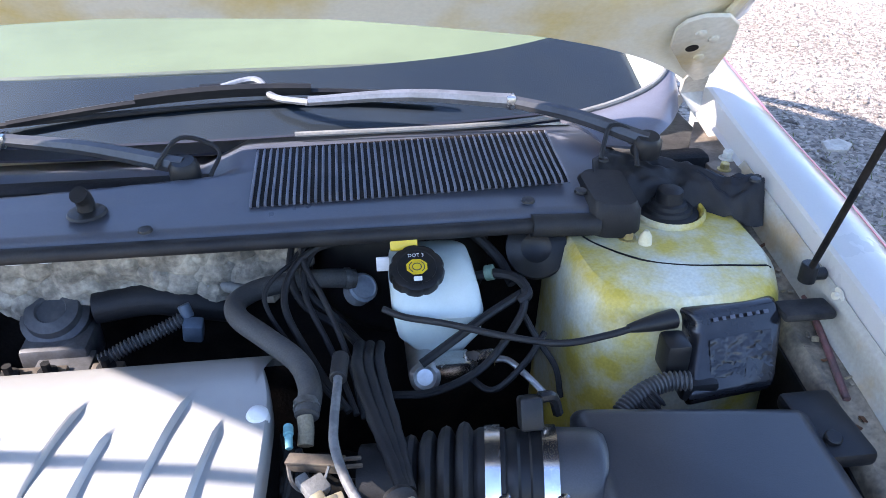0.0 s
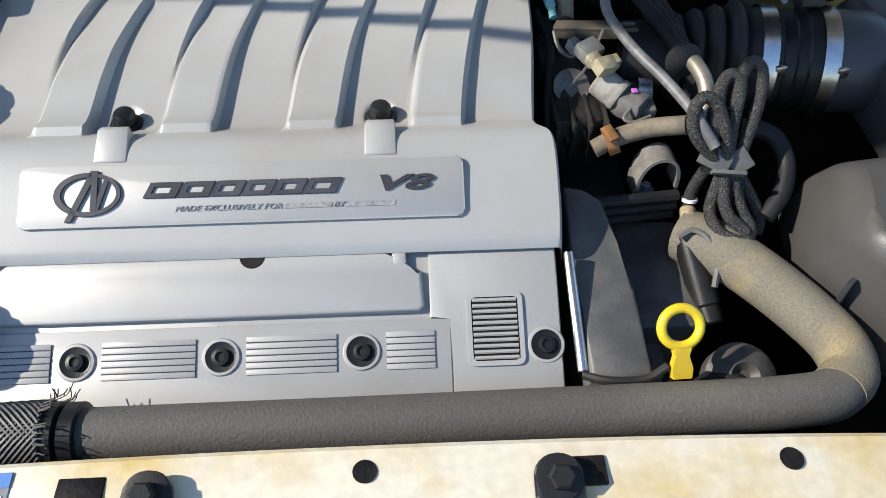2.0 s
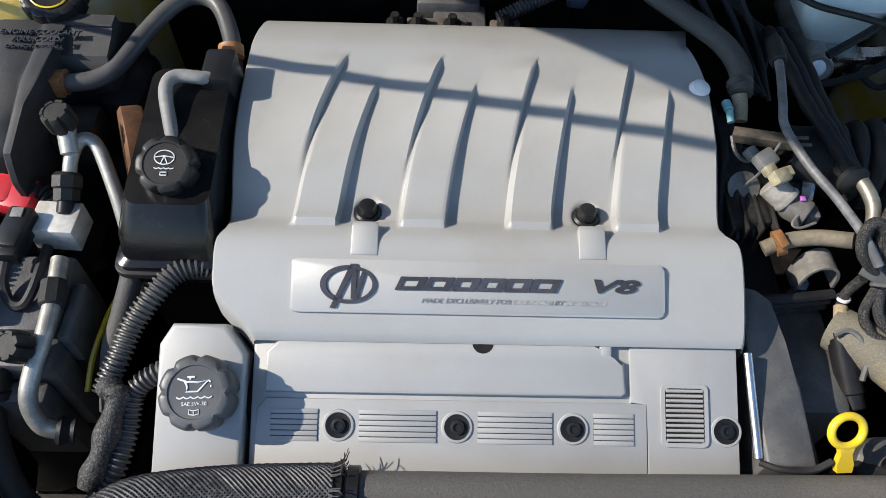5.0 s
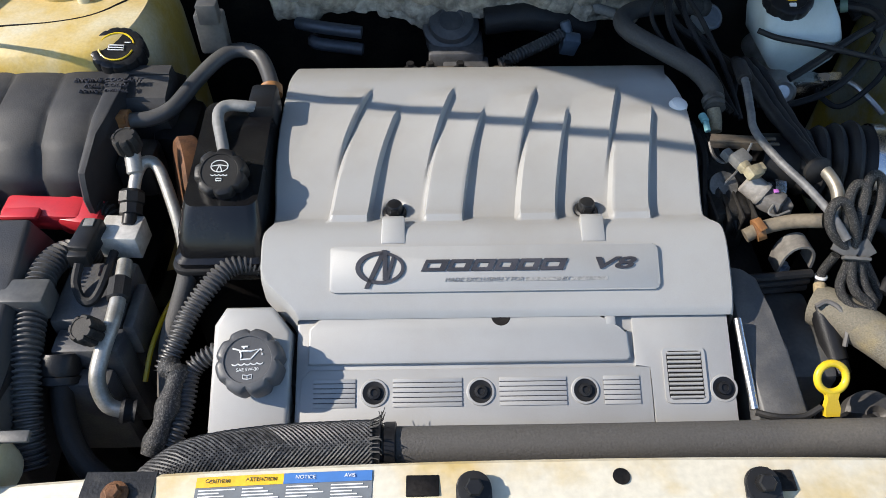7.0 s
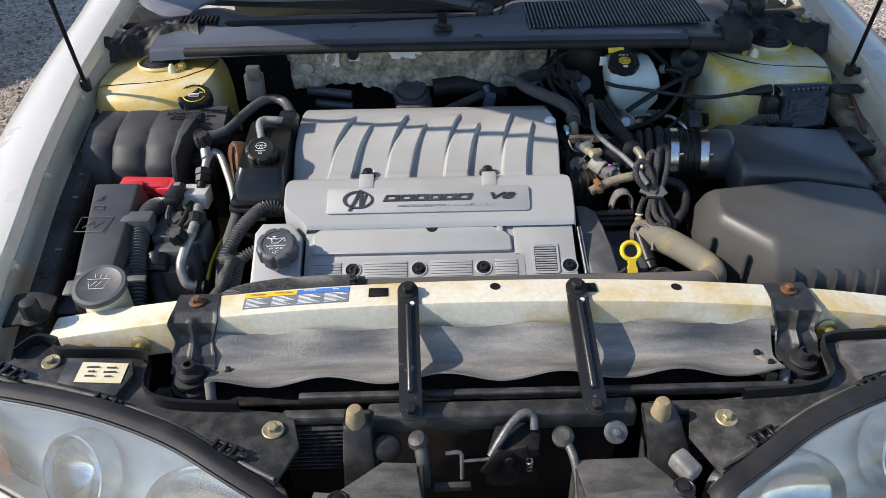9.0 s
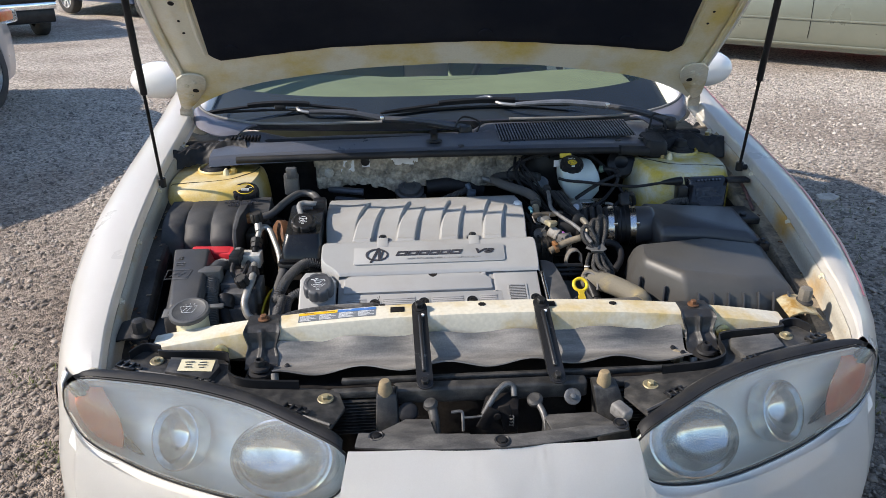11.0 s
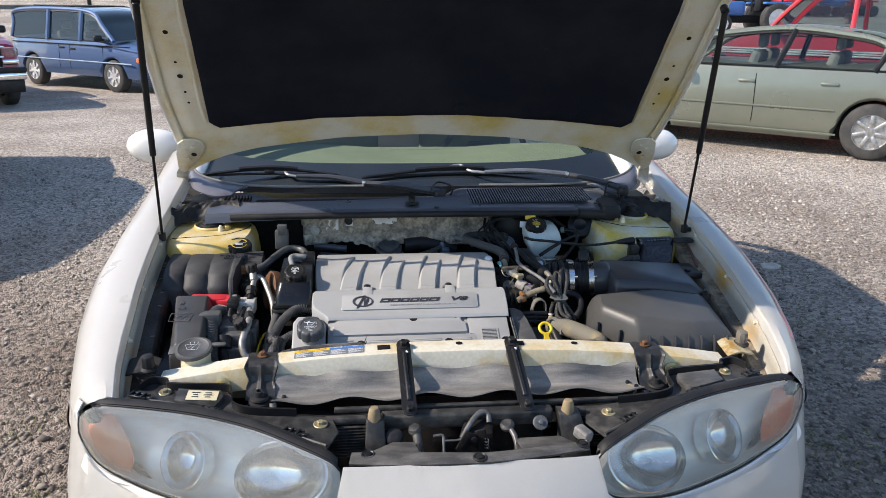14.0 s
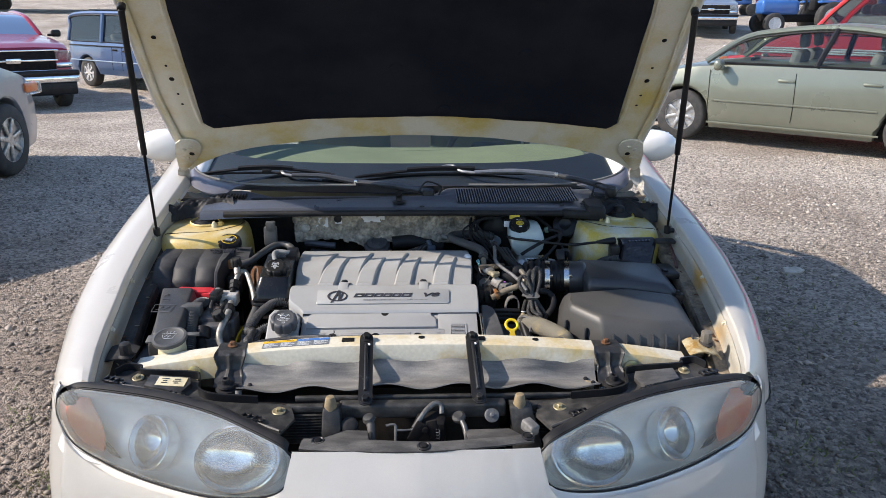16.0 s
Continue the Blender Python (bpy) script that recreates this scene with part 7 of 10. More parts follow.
# ribbed conduits and pipes between fuse box and engine
single("ribbed_conduit", tube([(-0.560, 0.53, 0.80), (-0.585, 0.49, 0.852), (-0.600, 0.46, 0.868), (-0.603, 0.41, 0.868), (-0.596, 0.34, 0.850), (-0.588, 0.28, 0.820), (-0.580, 0.24, 0.785)], 0.0150, 14, 10, 0.0045, 0.0062), CONDUIT, "ribbed black cable conduit beside the fuse box", "conduit", "ribbed conduits")
single("conduit_clip", span(-0.632, -0.580, 0.382, 0.416, 0.858, 0.890, 0.003), GREYD, "black plastic conduit clip", "clip")
single("ribbed_conduit", tube([(-0.348, 0.448, 0.868), (-0.371, 0.447, 0.876), (-0.392, 0.437, 0.876), (-0.411, 0.412, 0.870), (-0.427, 0.385, 0.860), (-0.436, 0.357, 0.850), (-0.443, 0.340, 0.842), (-0.448, 0.325, 0.834)], 0.0105, 14, 10, 0.0035, 0.0056), CONDUIT, "curved ribbed black conduit beside the oil filler", "conduit", "ribbed conduits")
single("ribbed_conduit", tube([(-0.355, 0.352, 0.842), (-0.378, 0.348, 0.846), (-0.398, 0.342, 0.844), (-0.418, 0.326, 0.835), (-0.422, 0.292, 0.820), (-0.428, 0.260, 0.810), (-0.442, 0.236, 0.798), (-0.452, 0.215, 0.78)], 0.0095, 12, 8, 0.0033, 0.0054), CONDUIT, "ribbed black conduit branch behind the braided sleeve", "conduit", "ribbed conduits")
single("taped_harness", tube([(-0.446, 0.333, 0.838), (-0.434, 0.322, 0.841), (-0.431, 0.316, 0.840), (-0.436, 0.287, 0.830), (-0.442, 0.262, 0.820), (-0.450, 0.240, 0.808)], 0.0115, 12, 8, wave=lambda k: 1 + 0.16 * math.sin(k * 23)), BRAID, "taped black wire harness", "harness")
single("steering_hose", tube([(-0.438, 0.482, 0.868), (-0.441, 0.470, 0.865), (-0.443, 0.439, 0.855), (-0.449, 0.409, 0.840), (-0.457, 0.375, 0.820), (-0.460, 0.33, 0.78)], 0.0115, 12, 8), HOSE, "dusty rubber hose below the steering reservoir", "hose")
single("hose_clamp", lathe([(0.0125, -0.004), (0.0145, -0.004), (0.0145, 0.004), (0.0125, 0.004)], (-0.442, 0.457, 0.8605), (0.05, -0.95, -0.3), 20), ORANGE, "rusty orange spring hose clamp", "clamp", "hose clamps")

DULLAL = mat("dull_aluminium", (0.40, 0.385, 0.35), (0.24, 0.23, 0.20), 30.0, 0.42, 0.5, 0.15, 400, 0, 0.12)
ac = thing("air_conditioning_lines", (-0.53, 0.43, 0.8), "aluminium refrigerant pipes with block and black service caps", "pipes")
part("block", box((-0.527, 0.500, 0.868), (0.048, 0.040, 0.034), 0.002, pose(0, 0, 0, 0, 0, -3)), mat("machined_block", (0.62, 0.60, 0.56), (0.46, 0.44, 0.40), 40, 0.4, 0.3), ac, "machined aluminium block")
part("fitting", join(rod((-0.519, 0.505, 0.882), (-0.517, 0.535, 0.900), 0.0085, 14), lathe([(0.014, 0), (0.014, 0.012), (0.016, 0.014), (0.016, 0.026), (0.012, 0.030)], (-0.518, 0.518, 0.888), (0, 0.7, 0.45), 8)), BLACK, ac)
part("pipe", tube([(-0.516, 0.535, 0.900), (-0.513, 0.555, 0.916), (-0.506, 0.572, 0.923), (-0.492, 0.572, 0.920), (-0.476, 0.545, 0.902), (-0.457, 0.497, 0.865), (-0.452, 0.45, 0.80)], 0.0075, 12, 6), DULLAL, ac, "dull aluminium pipe")
part("stub", rod((-0.513, 0.556, 0.919), (-0.518, 0.579, 0.938), 0.0098, 12), DULLAL, ac)
for c, ax in (((-0.519, 0.580, 0.938), (-0.1, -0.1, 1)), ((-0.522, 0.356, 0.866), (-0.25, -0.35, 0.9))):
    star, _ = lobed_cap(Vector(c), Vector(ax), 0.0160, 0.024, 7, 0.22, DUSTY, ac, "service_cap", "black star-shaped cap")
part("pipe", tube([(-0.513, 0.455, 0.872), (-0.510, 0.42, 0.868), (-0.508, 0.375, 0.864), (-0.514, 0.340, 0.852), (-0.517, 0.315, 0.836), (-0.510, 0.300, 0.815), (-0.498, 0.298, 0.805), (-0.488, 0.30, 0.80)], 0.0088, 14, 6), DULLAL, ac, "bright aluminium pipe bend")
part("pipe_nut", rod((-0.509, 0.402, 0.866), (-0.512, 0.43, 0.870), 0.013, 8), RUBBER, ac)
part("pipe_end", lathe([(0.013, 0), (0.015, 0.004), (0.012, 0.012), (0.014, 0.016)], (-0.497, 0.298, 0.804), (0.9, 0.1, -0.3), 16), RUBBER, ac)
sens = thing("pressure_sensor", (-0.56, 0.46, 0.86), "black pressure sensor plug on its cable loop", "sensor")
part("plug", join(box((-0.558, 0.478, 0.886), (0.026, 0.050, 0.026), 0.004, pose(0, 0, 0, 0, 0, -6)), box((-0.560, 0.451, 0.884), (0.024, 0.014, 0.020), 0.003)), BLACK, sens, "black plug housing")
part("tag", box((-0.557, 0.493, 0.9), (0.012, 0.012, 0.002), 0.0005), GREYP, sens)
part("cable", tube([(-0.561, 0.445, 0.880), (-0.562, 0.425, 0.870), (-0.553, 0.408, 0.862), (-0.540, 0.405, 0.862), (-0.532, 0.420, 0.868), (-0.530, 0.445, 0.872), (-0.530, 0.47, 0.872)], 0.0055, 8, 6), RUBBER, sens)
RELAYM = mat("dusty_relay_plastic", (0.062, 0.063, 0.068), (0.11, 0.107, 0.10), 26, 0.5, 0, 0.2, 400)
relay = thing("relay_housing", (-0.545, 0.40, 0.70), "dusty black relay housing beside the refrigerant pipes", "relay box")
for b in ((-0.585, -0.505, 0.38, 0.47, 0.70, 0.857, 0.006), (-0.575, -0.500, 0.345, 0.378, 0.70, 0.848, 0.005), (-0.582, -0.51, 0.318, 0.343, 0.68, 0.822, 0.006), (-0.503, -0.489, 0.375, 0.44, 0.80, 0.852, 0.004)):
    part("relay", span(*b), RELAYM, relay)
single("lower_hose", tube([(-0.566, 0.345, 0.835), (-0.566, 0.325, 0.815), (-0.560, 0.30, 0.802), (-0.544, 0.268, 0.798), (-0.519, 0.237, 0.797), (-0.490, 0.215, 0.795)], 0.0125, 14, 6), RUBBER, "dark rubber hose below the relay housing", "hose")
single("hose_collar", join(lathe([(0.020, -0.012), (0.0215, -0.008), (0.0215, 0.008), (0.020, 0.012)], (-0.566, 0.340, 0.832), (0, 0.7, 0.6), 20), lathe([(0.020, -0.005), (0.0225, -0.004), (0.0225, 0.004), (0.020, 0.005)], (-0.566, 0.328, 0.820), (0, 0.7, 0.6), 20)), BLACK, "ribbed black hose collar", "collar")
single("yellow_wire", tube([(-0.476, 0.46, 0.80), (-0.478, 0.42, 0.81), (-0.485, 0.38, 0.80), (-0.49, 0.35, 0.78)], 0.003, 6, 6), YELLOW, "thin yellow wire loom", "wire")
single("grey_connector", join(box((-0.455, 0.80, 0.965), (0.040, 0.022, 0.060), 0.004), box((-0.452, 0.79, 1.0), (0.028, 0.02, 0.03), 0.003)), GREYD, "grey connector block on the firewall", "connector")
single("round_plug", lathe([(0.014, 0), (0.014, 0.006), (0.006, 0.008)], (-0.36, 0.925, 0.955), (0, -1, 0.1), 18), DULLAL, "round metal plug on the firewall", "plug")
for k in range(2):
    single("heater_pipe", tube([(-0.36 + 0.02 * k, 0.93, 0.90 - 0.03 * k), (-0.33, 0.91, 0.905 - 0.03 * k), (-0.26, 0.90, 0.90 - 0.03 * k)], 0.010, 10, 5), mat("blue_grey_pipe_" + str(k), (0.07, 0.08, 0.10), None, 20, 0.4, 0.3), "dark blue-grey heater pipe", "pipe", "heater pipes")

# ---- front hoses ----
rad = thing("radiator_hose", (0.1, 0.23, 0.82), "upper radiator hose, grey run with a tan woven elbow", "hose")
part("hose_run", tube([(0.396, 0.262, 0.826), (0.375, 0.243, 0.830), (0.335, 0.236, 0.833), (0.28, 0.234, 0.834), (0.15, 0.232, 0.836), (0.0, 0.230, 0.838), (-0.12, 0.230, 0.838), (-0.215, 0.230, 0.838)], 0.0205, 18, 8), mat("sunbleached_hose", (0.075, 0.071, 0.066), (0.125, 0.112, 0.092), 7, 0.75, 0, 0.35, 420, 0, 0.2, (0.42, 0.70), stretch=(0.4, 1, 1)), rad, "sun-bleached grey hose")
part("hose_elbow", tube([(0.308, 0.425, 0.812), (0.326, 0.405, 0.820), (0.352, 0.372, 0.824), (0.380, 0.330, 0.825), (0.398, 0.292, 0.826), (0.397, 0.263, 0.827), (0.380, 0.246, 0.830)], 0.0235, 18, 10, wave=lambda k: 1.12 - 0.22 * k), mat("tan_woven_hose", (0.145, 0.132, 0.102), (0.25, 0.20, 0.10), 12, 0.85, 0, 0.6, 520, 0, 0.25, (0.52, 0.70)), rad, "tan dirt-caked woven elbow")
single("sleeve_band", join(lathe([(0.023, -0.006), (0.026, -0.005), (0.026, 0.005), (0.023, 0.006)], (-0.212, 0.230, 0.838), (1, 0, 0), 24), lathe([(0.023, -0.006), (0.025, -0.005), (0.025, 0.005), (0.023, 0.006)], (-0.198, 0.230, 0.838), (1, 0, 0), 24)), BLACK, "black band at the end of the braided sleeve", "band")


def braided(pts, r, name, label, strands=9, pitch=0.030, wire=0.0016):
    line = spline(pts, 10)
    th = thing(name, pts[0], label, "sleeve")
    part("core", tube(pts, r * 0.95, 16, 8), RUBBER, th, "dark core")
    # frames along the line
    up, frames, s = None, [], 0.0
    for i, p in enumerate(line):
        d = (line[min(i + 1, len(line) - 1)] - line[max(i - 1, 0)]).normalized()
        up = d.orthogonal().normalized() if up is None else (up - d * up.dot(d)).normalized()
        if i:
            s += (p - line[i - 1]).length
        frames.append((s, p, up.copy(), d.cross(up)))
    for hand in (1, -1):
        bm = None
        for k in range(strands):
            path = []
            steps = max(8, int(s / pitch * 10))
            j = 0
            for q in range(steps + 1):
                d = s * q / steps
                while j < len(frames) - 2 and frames[j + 1][0] < d:
                    j += 1
                f = (d - frames[j][0]) / max(frames[j + 1][0] - frames[j][0], 1e-9)
                p = frames[j][1].lerp(frames[j + 1][1], f)
                a = 2 * math.pi * (k / strands + hand * d / pitch / 2)
                path.append(p + (frames[j][2] * math.cos(a) + frames[j][3] * math.sin(a)) * r * (1 + 0.02 * hand * math.sin(a * 3)))
            b = tube(path, wire, 4, 1, smooth=False)
            bm = b if bm is None else join(bm, b)
        tagged(part("braid", bm, mat("braid_yarn" + ("_a" if hand > 0 else "_b"), (0.030, 0.030, 0.031), (0.085, 0.085, 0.085), 200, 0.5, 0, 0.2, 600), th, "woven yarn"), kind="stuff")
    return th


braided([(-0.445, 0.195, 0.80), (-0.425, 0.205, 0.820), (-0.39, 0.218, 0.834), (-0.32, 0.226, 0.840), (-0.25, 0.229, 0.841), (-0.215, 0.230, 0.841)], 0.0248, "braided_sleeve", "black braided sleeve with a frayed end over the hose", 34, 0.075, 0.00105)
rng = random.Random(5)
bm = None
for k in range(40):
    a = rng.random() * 6.28
    p = Vector((-0.218, 0.230 + 0.025 * math.cos(a), 0.841 + 0.025 * math.sin(a)))
    b = tube([p, p + Vector((0.010, 0.004 * math.cos(a), 0.004 * math.sin(a))), p + Vector((rng.uniform(0.009, 0.014), 0.010 * math.cos(a) + rng.gauss(0, 0.003), 0.010 * math.sin(a) + rng.gauss(0, 0.003)))], 0.0005, 3, 2)
    bm = b if bm is None else join(bm, b)
single("frayed_threads", bm, RUBBER, "frayed black threads at the sleeve end", "threads")

# ---- right side: fan cover, dipstick, throttle, harness ----
fan = loft([[(x, y, z) for x, y in ((0.187, 0.262), (0.238, 0.262), (0.237, 0.34), (0.225, 0.385), (0.223, 0.428), (0.208, 0.440), (0.188, 0.446), (0.187, 0.36))] for z in (0.66, 0.835)])
for v in fan.verts:
    if v.co.z > 0.8:
        v.co.z = 0.838 + 0.15 * (v.co.y - 0.262) - 0.25 * max(0, v.co.x - 0.215) - 0.12 * max(0, 0.20 - v.co.x) * (v.co.y > 0.4)
bmesh.ops.bevel(fan, geom=fan.edges[:], offset=0.004, segments=2, affect="EDGES", profile=0.5)
coil = thing("coil_cover", (0.21, 0.35, 0.66), "grey plastic cover beside the engine", "cover")
part("shell", fan, mat("speckled_grey_plastic", (0.075, 0.075, 0.076), (0.105, 0.102, 0.098), 40, 0.5, 0, 0.12, 500), coil, "speckled grey plastic shell")
part("front_lip", tube([(0.182, 0.266, 0.834), (0.200, 0.258, 0.838), (0.228, 0.258, 0.838), (0.246, 0.264, 0.846)], 0.0035, 8, 5), RUBBER, coil, "black lip at the foot of the cover")
side_br = thing("side_bracket", (0.28, 0.38, 0.66), "dusty black engine bracket", "bracket")
part("plate", span(0.240, 0.31, 0.33, 0.46, 0.66, 0.80, 0.01), GREYD, side_br)
part("foot", span(0.24, 0.275, 0.28, 0.36, 0.66, 0.775, 0.01), GREYD, side_br)
part("boss", lathe([(0.03, 0), (0.03, 0.05), (0.02, 0.06)], (0.30, 0.265, 0.76), (0, -0.3, 1), 20), DUSTY, side_br)
single("thermostat_housing", lathe([(0.028, -0.02), (0.030, 0.0), (0.024, 0.006), (0.012, 0.010), (0.006, 0.004)], (0.316, 0.270, 0.812), (0, -0.4, 0.9), 22), mat("dull_cast_metal", (0.10, 0.095, 0.09), (0.06, 0.055, 0.05), 30, 0.6, 0.4, 0.3), "dull cast metal housing behind the hose", "housing")
dip = thing("dipstick", (0.25, 0.262, 0.83), "yellow ring-handled engine dipstick", "dipstick")
dm = plane_at((0.256, 0.285, 0.868), (0.1, -0.72, 0.7))
part("ring", tube([dm @ Vector((0.0158 * math.cos(a * math.pi / 14), 0.0150 * math.sin(a * math.pi / 14), 0)) for a in range(29)], 0.0040, 10, 1), YELLOW, dip, "yellow ring handle")
part("stem", loft([[tuple(dm @ Vector((x * w, y, z * 0.0035))) for x, z in ((-1, -1), (1, -1), (1, 1), (-1, 1))] for y, w in ((-0.0155, 0.0075), (-0.022, 0.0055), (-0.032, 0.0085), (-0.040, 0.0075))]), YELLOW, dip)
part("tube", rod((0.250, 0.262, 0.835), (0.245, 0.25, 0.70), 0.005, 10), PIT, dip)

throttle = thing("engine_throttle", (0.24, 0.58, 0.82), "dark cast engine throttle with sensors and cable bracket", "throttle")
CASTD = mat("dark_cast_metal", (0.012, 0.012, 0.012), (0.034, 0.031, 0.028), 40, 0.5, 0.3, 0.3)
part("casting", join(lathe([(0.046, -0.05), (0.048, -0.04), (0.045, -0.01), (0.038, 0.0), (0.038, 0.045), (0.041, 0.05)], (0.245, 0.592, 0.848), (1, 0, 0), 30), box((0.215, 0.54, 0.845), (0.05, 0.05, 0.07), 0.008), box((0.205, 0.62, 0.870), (0.04, 0.05, 0.04), 0.006)), CASTD, throttle, "dark ribbed casting")
for k in range(4):
    part("casting_rib", box((0.192 + 0.016 * k, 0.535, 0.862), (0.004, 0.060, 0.040), 0.0015), CASTD, throttle, "dark casting rib")
part("band", lathe([(0.0405, -0.007), (0.0430, -0.007), (0.0430, 0.007), (0.0405, 0.007)], (0.288, 0.594, 0.850), (1, 0, 0), 30), STEEL, throttle, "bright steel band")
part("band_lug", join(box((0.288, 0.582, 0.893), (0.026, 0.010, 0.006), 0.001), rod((0.280, 0.580, 0.897), (0.297, 0.580, 0.897), 0.003, 8)), STEEL, throttle, "steel band screw lug")
part("sensor_body", join(rod((0.236, 0.557, 0.896), (0.254, 0.541, 0.888), 0.0150, 20), lathe([(0.016, 0), (0.0165, 0.003), (0.0155, 0.006)], (0.252, 0.543, 0.889), (0.72, -0.62, -0.3), 20)), mat("pale_sensor_plastic", (0.32, 0.30, 0.27), (0.20, 0.185, 0.165), 40, 0.5), throttle, "pale grey plastic sensor")
part("sensor_plug", join(box((0.264, 0.532, 0.884), (0.030, 0.024, 0.024), 0.004, pose(0, 0, 0, 0, 0, -40)), box((0.281, 0.527, 0.880), (0.014, 0.018, 0.016), 0.003)), mat("grey_plug_plastic", (0.11, 0.105, 0.10), (0.16, 0.15, 0.14), 60, 0.6), throttle, "dusty grey plug")
part("plug_bail", tube([(0.262, 0.520, 0.890), (0.254, 0.510, 0.886), (0.262, 0.506, 0.884), (0.280, 0.512, 0.886)], 0.0017, 6, 4), GREYP, throttle, "grey wire bail on the plug")
part("wire_tag", box((0.267, 0.535, 0.898), (0.006, 0.006, 0.002), 0.0005), mat("violet_tag", (0.45, 0.15, 0.50), None, 20, 0.5), throttle, "small violet tag")
part("yellowed_plug", join(box((0.238, 0.549, 0.917), (0.022, 0.016, 0.014), 0.003, pose(0, 0, 0, 20, 10, 30)), box((0.228, 0.558, 0.918), (0.014, 0.014, 0.012), 0.003, pose(0, 0, 0, 20, 0, 30)), box((0.248, 0.556, 0.916), (0.010, 0.012, 0.012), 0.002, pose(0, 0, 0, 10, 0, 20))), mat("aged_plug_plastic", (0.34, 0.30, 0.19), (0.20, 0.175, 0.12), 60, 0.5), throttle, "yellowed plastic connector")
part("plug_shell", join(box((0.226, 0.570, 0.920), (0.024, 0.020, 0.014), 0.003, pose(0, 0, 0, 15, 0, 35)), box((0.214, 0.580, 0.918), (0.012, 0.014, 0.012), 0.002, pose(0, 0, 0, 15, 0, 35))), GREYP, throttle, "grey connector shell")
part("cable_bracket", join(box((0.226, 0.596, 0.930), (0.062, 0.014, 0.004), 0.001, pose(0, 0, 0, 0, -12, -22)), box((0.226, 0.591, 0.925), (0.062, 0.003, 0.012), 0.001, pose(0, 0, 0, 0, -12, -22)), box((0.262, 0.578, 0.936), (0.020, 0.004, 0.003), 0.0008), box((0.262, 0.588, 0.936), (0.018, 0.004, 0.003), 0.0008)), mat("brown_stained_steel", (0.15, 0.12, 0.09), (0.08, 0.07, 0.06), 40, 0.5, 0.5), throttle, "stained steel cable bracket")
part("bracket_leg", tube([(0.198, 0.606, 0.918), (0.202, 0.590, 0.908), (0.214, 0.580, 0.906), (0.224, 0.588, 0.914)], 0.0024, 6, 4), WORNSTEEL, throttle, "bent wire leg of the bracket")
part("linkage", join(lathe([(0.018, -0.002), (0.018, 0.002)], (0.212, 0.560, 0.885), (0, -0.6, 0.8), 18), tube([(0.212, 0.560, 0.888), (0.226, 0.566, 0.905), (0.240, 0.582, 0.935)], 0.0016, 6, 3)), WORNSTEEL, throttle, "throttle cam and rod")
part("cream_stub", tube([(0.214, 0.660, 0.928), (0.215, 0.648, 0.921), (0.214, 0.634, 0.912)], 0.0085, 12, 5), SANDY, throttle, "tan dirt-caked hose stub")
part("green_cap", join(rod((0.197, 0.650, 0.926), (0.198, 0.636, 0.927), 0.0052, 10), rod((0.198, 0.636, 0.927), (0.199, 0.622, 0.922), 0.0040, 10)), mat("teal_plastic", (0.18, 0.40, 0.42), None, 20, 0.5), throttle, "teal plastic cap")
for k in range(3):
    part("vacuum_hose", tube([(0.190 + 0.008 * k, 0.66 - 0.012 * k, 0.905), (0.197 + 0.010 * k, 0.61 - 0.012 * k, 0.898 - 0.006 * k), (0.190 + 0.014 * k, 0.56 - 0.016 * k, 0.880 - 0.004 * k), (0.186 + 0.02 * k, 0.51, 0.855)], 0.0045, 8, 5), RUBBER, throttle, "thin black vacuum hose")
breather = thing("breather_hose", (0.216, 0.66, 0.92), "thick bent rubber breather hose", "hose")
part("hose", tube([(0.272, 0.925, 0.922), (0.235, 0.915, 0.932), (0.185, 0.902, 0.938), (0.148, 0.885, 0.941), (0.126, 0.855, 0.944), (0.132, 0.822, 0.944), (0.166, 0.785, 0.940), (0.205, 0.738, 0.938), (0.219, 0.695, 0.936), (0.216, 0.660, 0.929)], 0.0132, 16, 8), HOSE, breather, "grey bent rubber hose")
for p, ax in (((0.216, 0.672, 0.932), (0, 1, 0.2)), ((0.262, 0.922, 0.925), (1, 0.25, -0.2))):
    part("clamp", lathe([(0.0134, -0.004), (0.0146, -0.004), (0.0146, 0.004), (0.0134, 0.004)], p, ax, 22), WORNSTEEL, breather, "dull spring clamp")
single("hose_valve", lathe([(0.020, -0.02), (0.020, 0.0), (0.0205, 0.006), (0.017, 0.009), (0.015, 0.007), (0.004, 0.008)], (0.281, 0.925, 0.905), (0.35, -0.6, 0.7), 24), mat("pale_blue_plastic", (0.28, 0.31, 0.34), None, 20, 0.4), "pale round valve cap on the brake booster", "valve cap")
egr = thing("egr_valve", (-0.122, 0.92, 0.86), "stepped round valve on a cast block", "valve")
part("dome", lathe([(0.040, -0.03), (0.042, 0.0), (0.044, 0.004), (0.044, 0.012), (0.036, 0.016), (0.034, 0.026), (0.020, 0.030), (0.018, 0.026), (0.004, 0.026)], (-0.122, 0.93, 0.885), (0, -0.45, 0.9), 32), mat("grey_metal_paint", (0.065, 0.068, 0.074), (0.10, 0.10, 0.10), 30, 0.5, 0.3), egr, "grey stepped dome")
part("base", join(box((-0.115, 0.905, 0.855), (0.085, 0.07, 0.05), 0.006), box((-0.10, 0.86, 0.86), (0.07, 0.05, 0.012), 0.003)), mat("grey_cast_block", (0.13, 0.13, 0.135), (0.08, 0.08, 0.08), 30, 0.5, 0.4), egr)
part("pipe", tube([(-0.07, 0.93, 0.90), (0.0, 0.935, 0.905), (0.05, 0.935, 0.895), (0.10, 0.94, 0.88)], 0.022, 14, 6), RUBBER, egr, "dark rubber pipe")
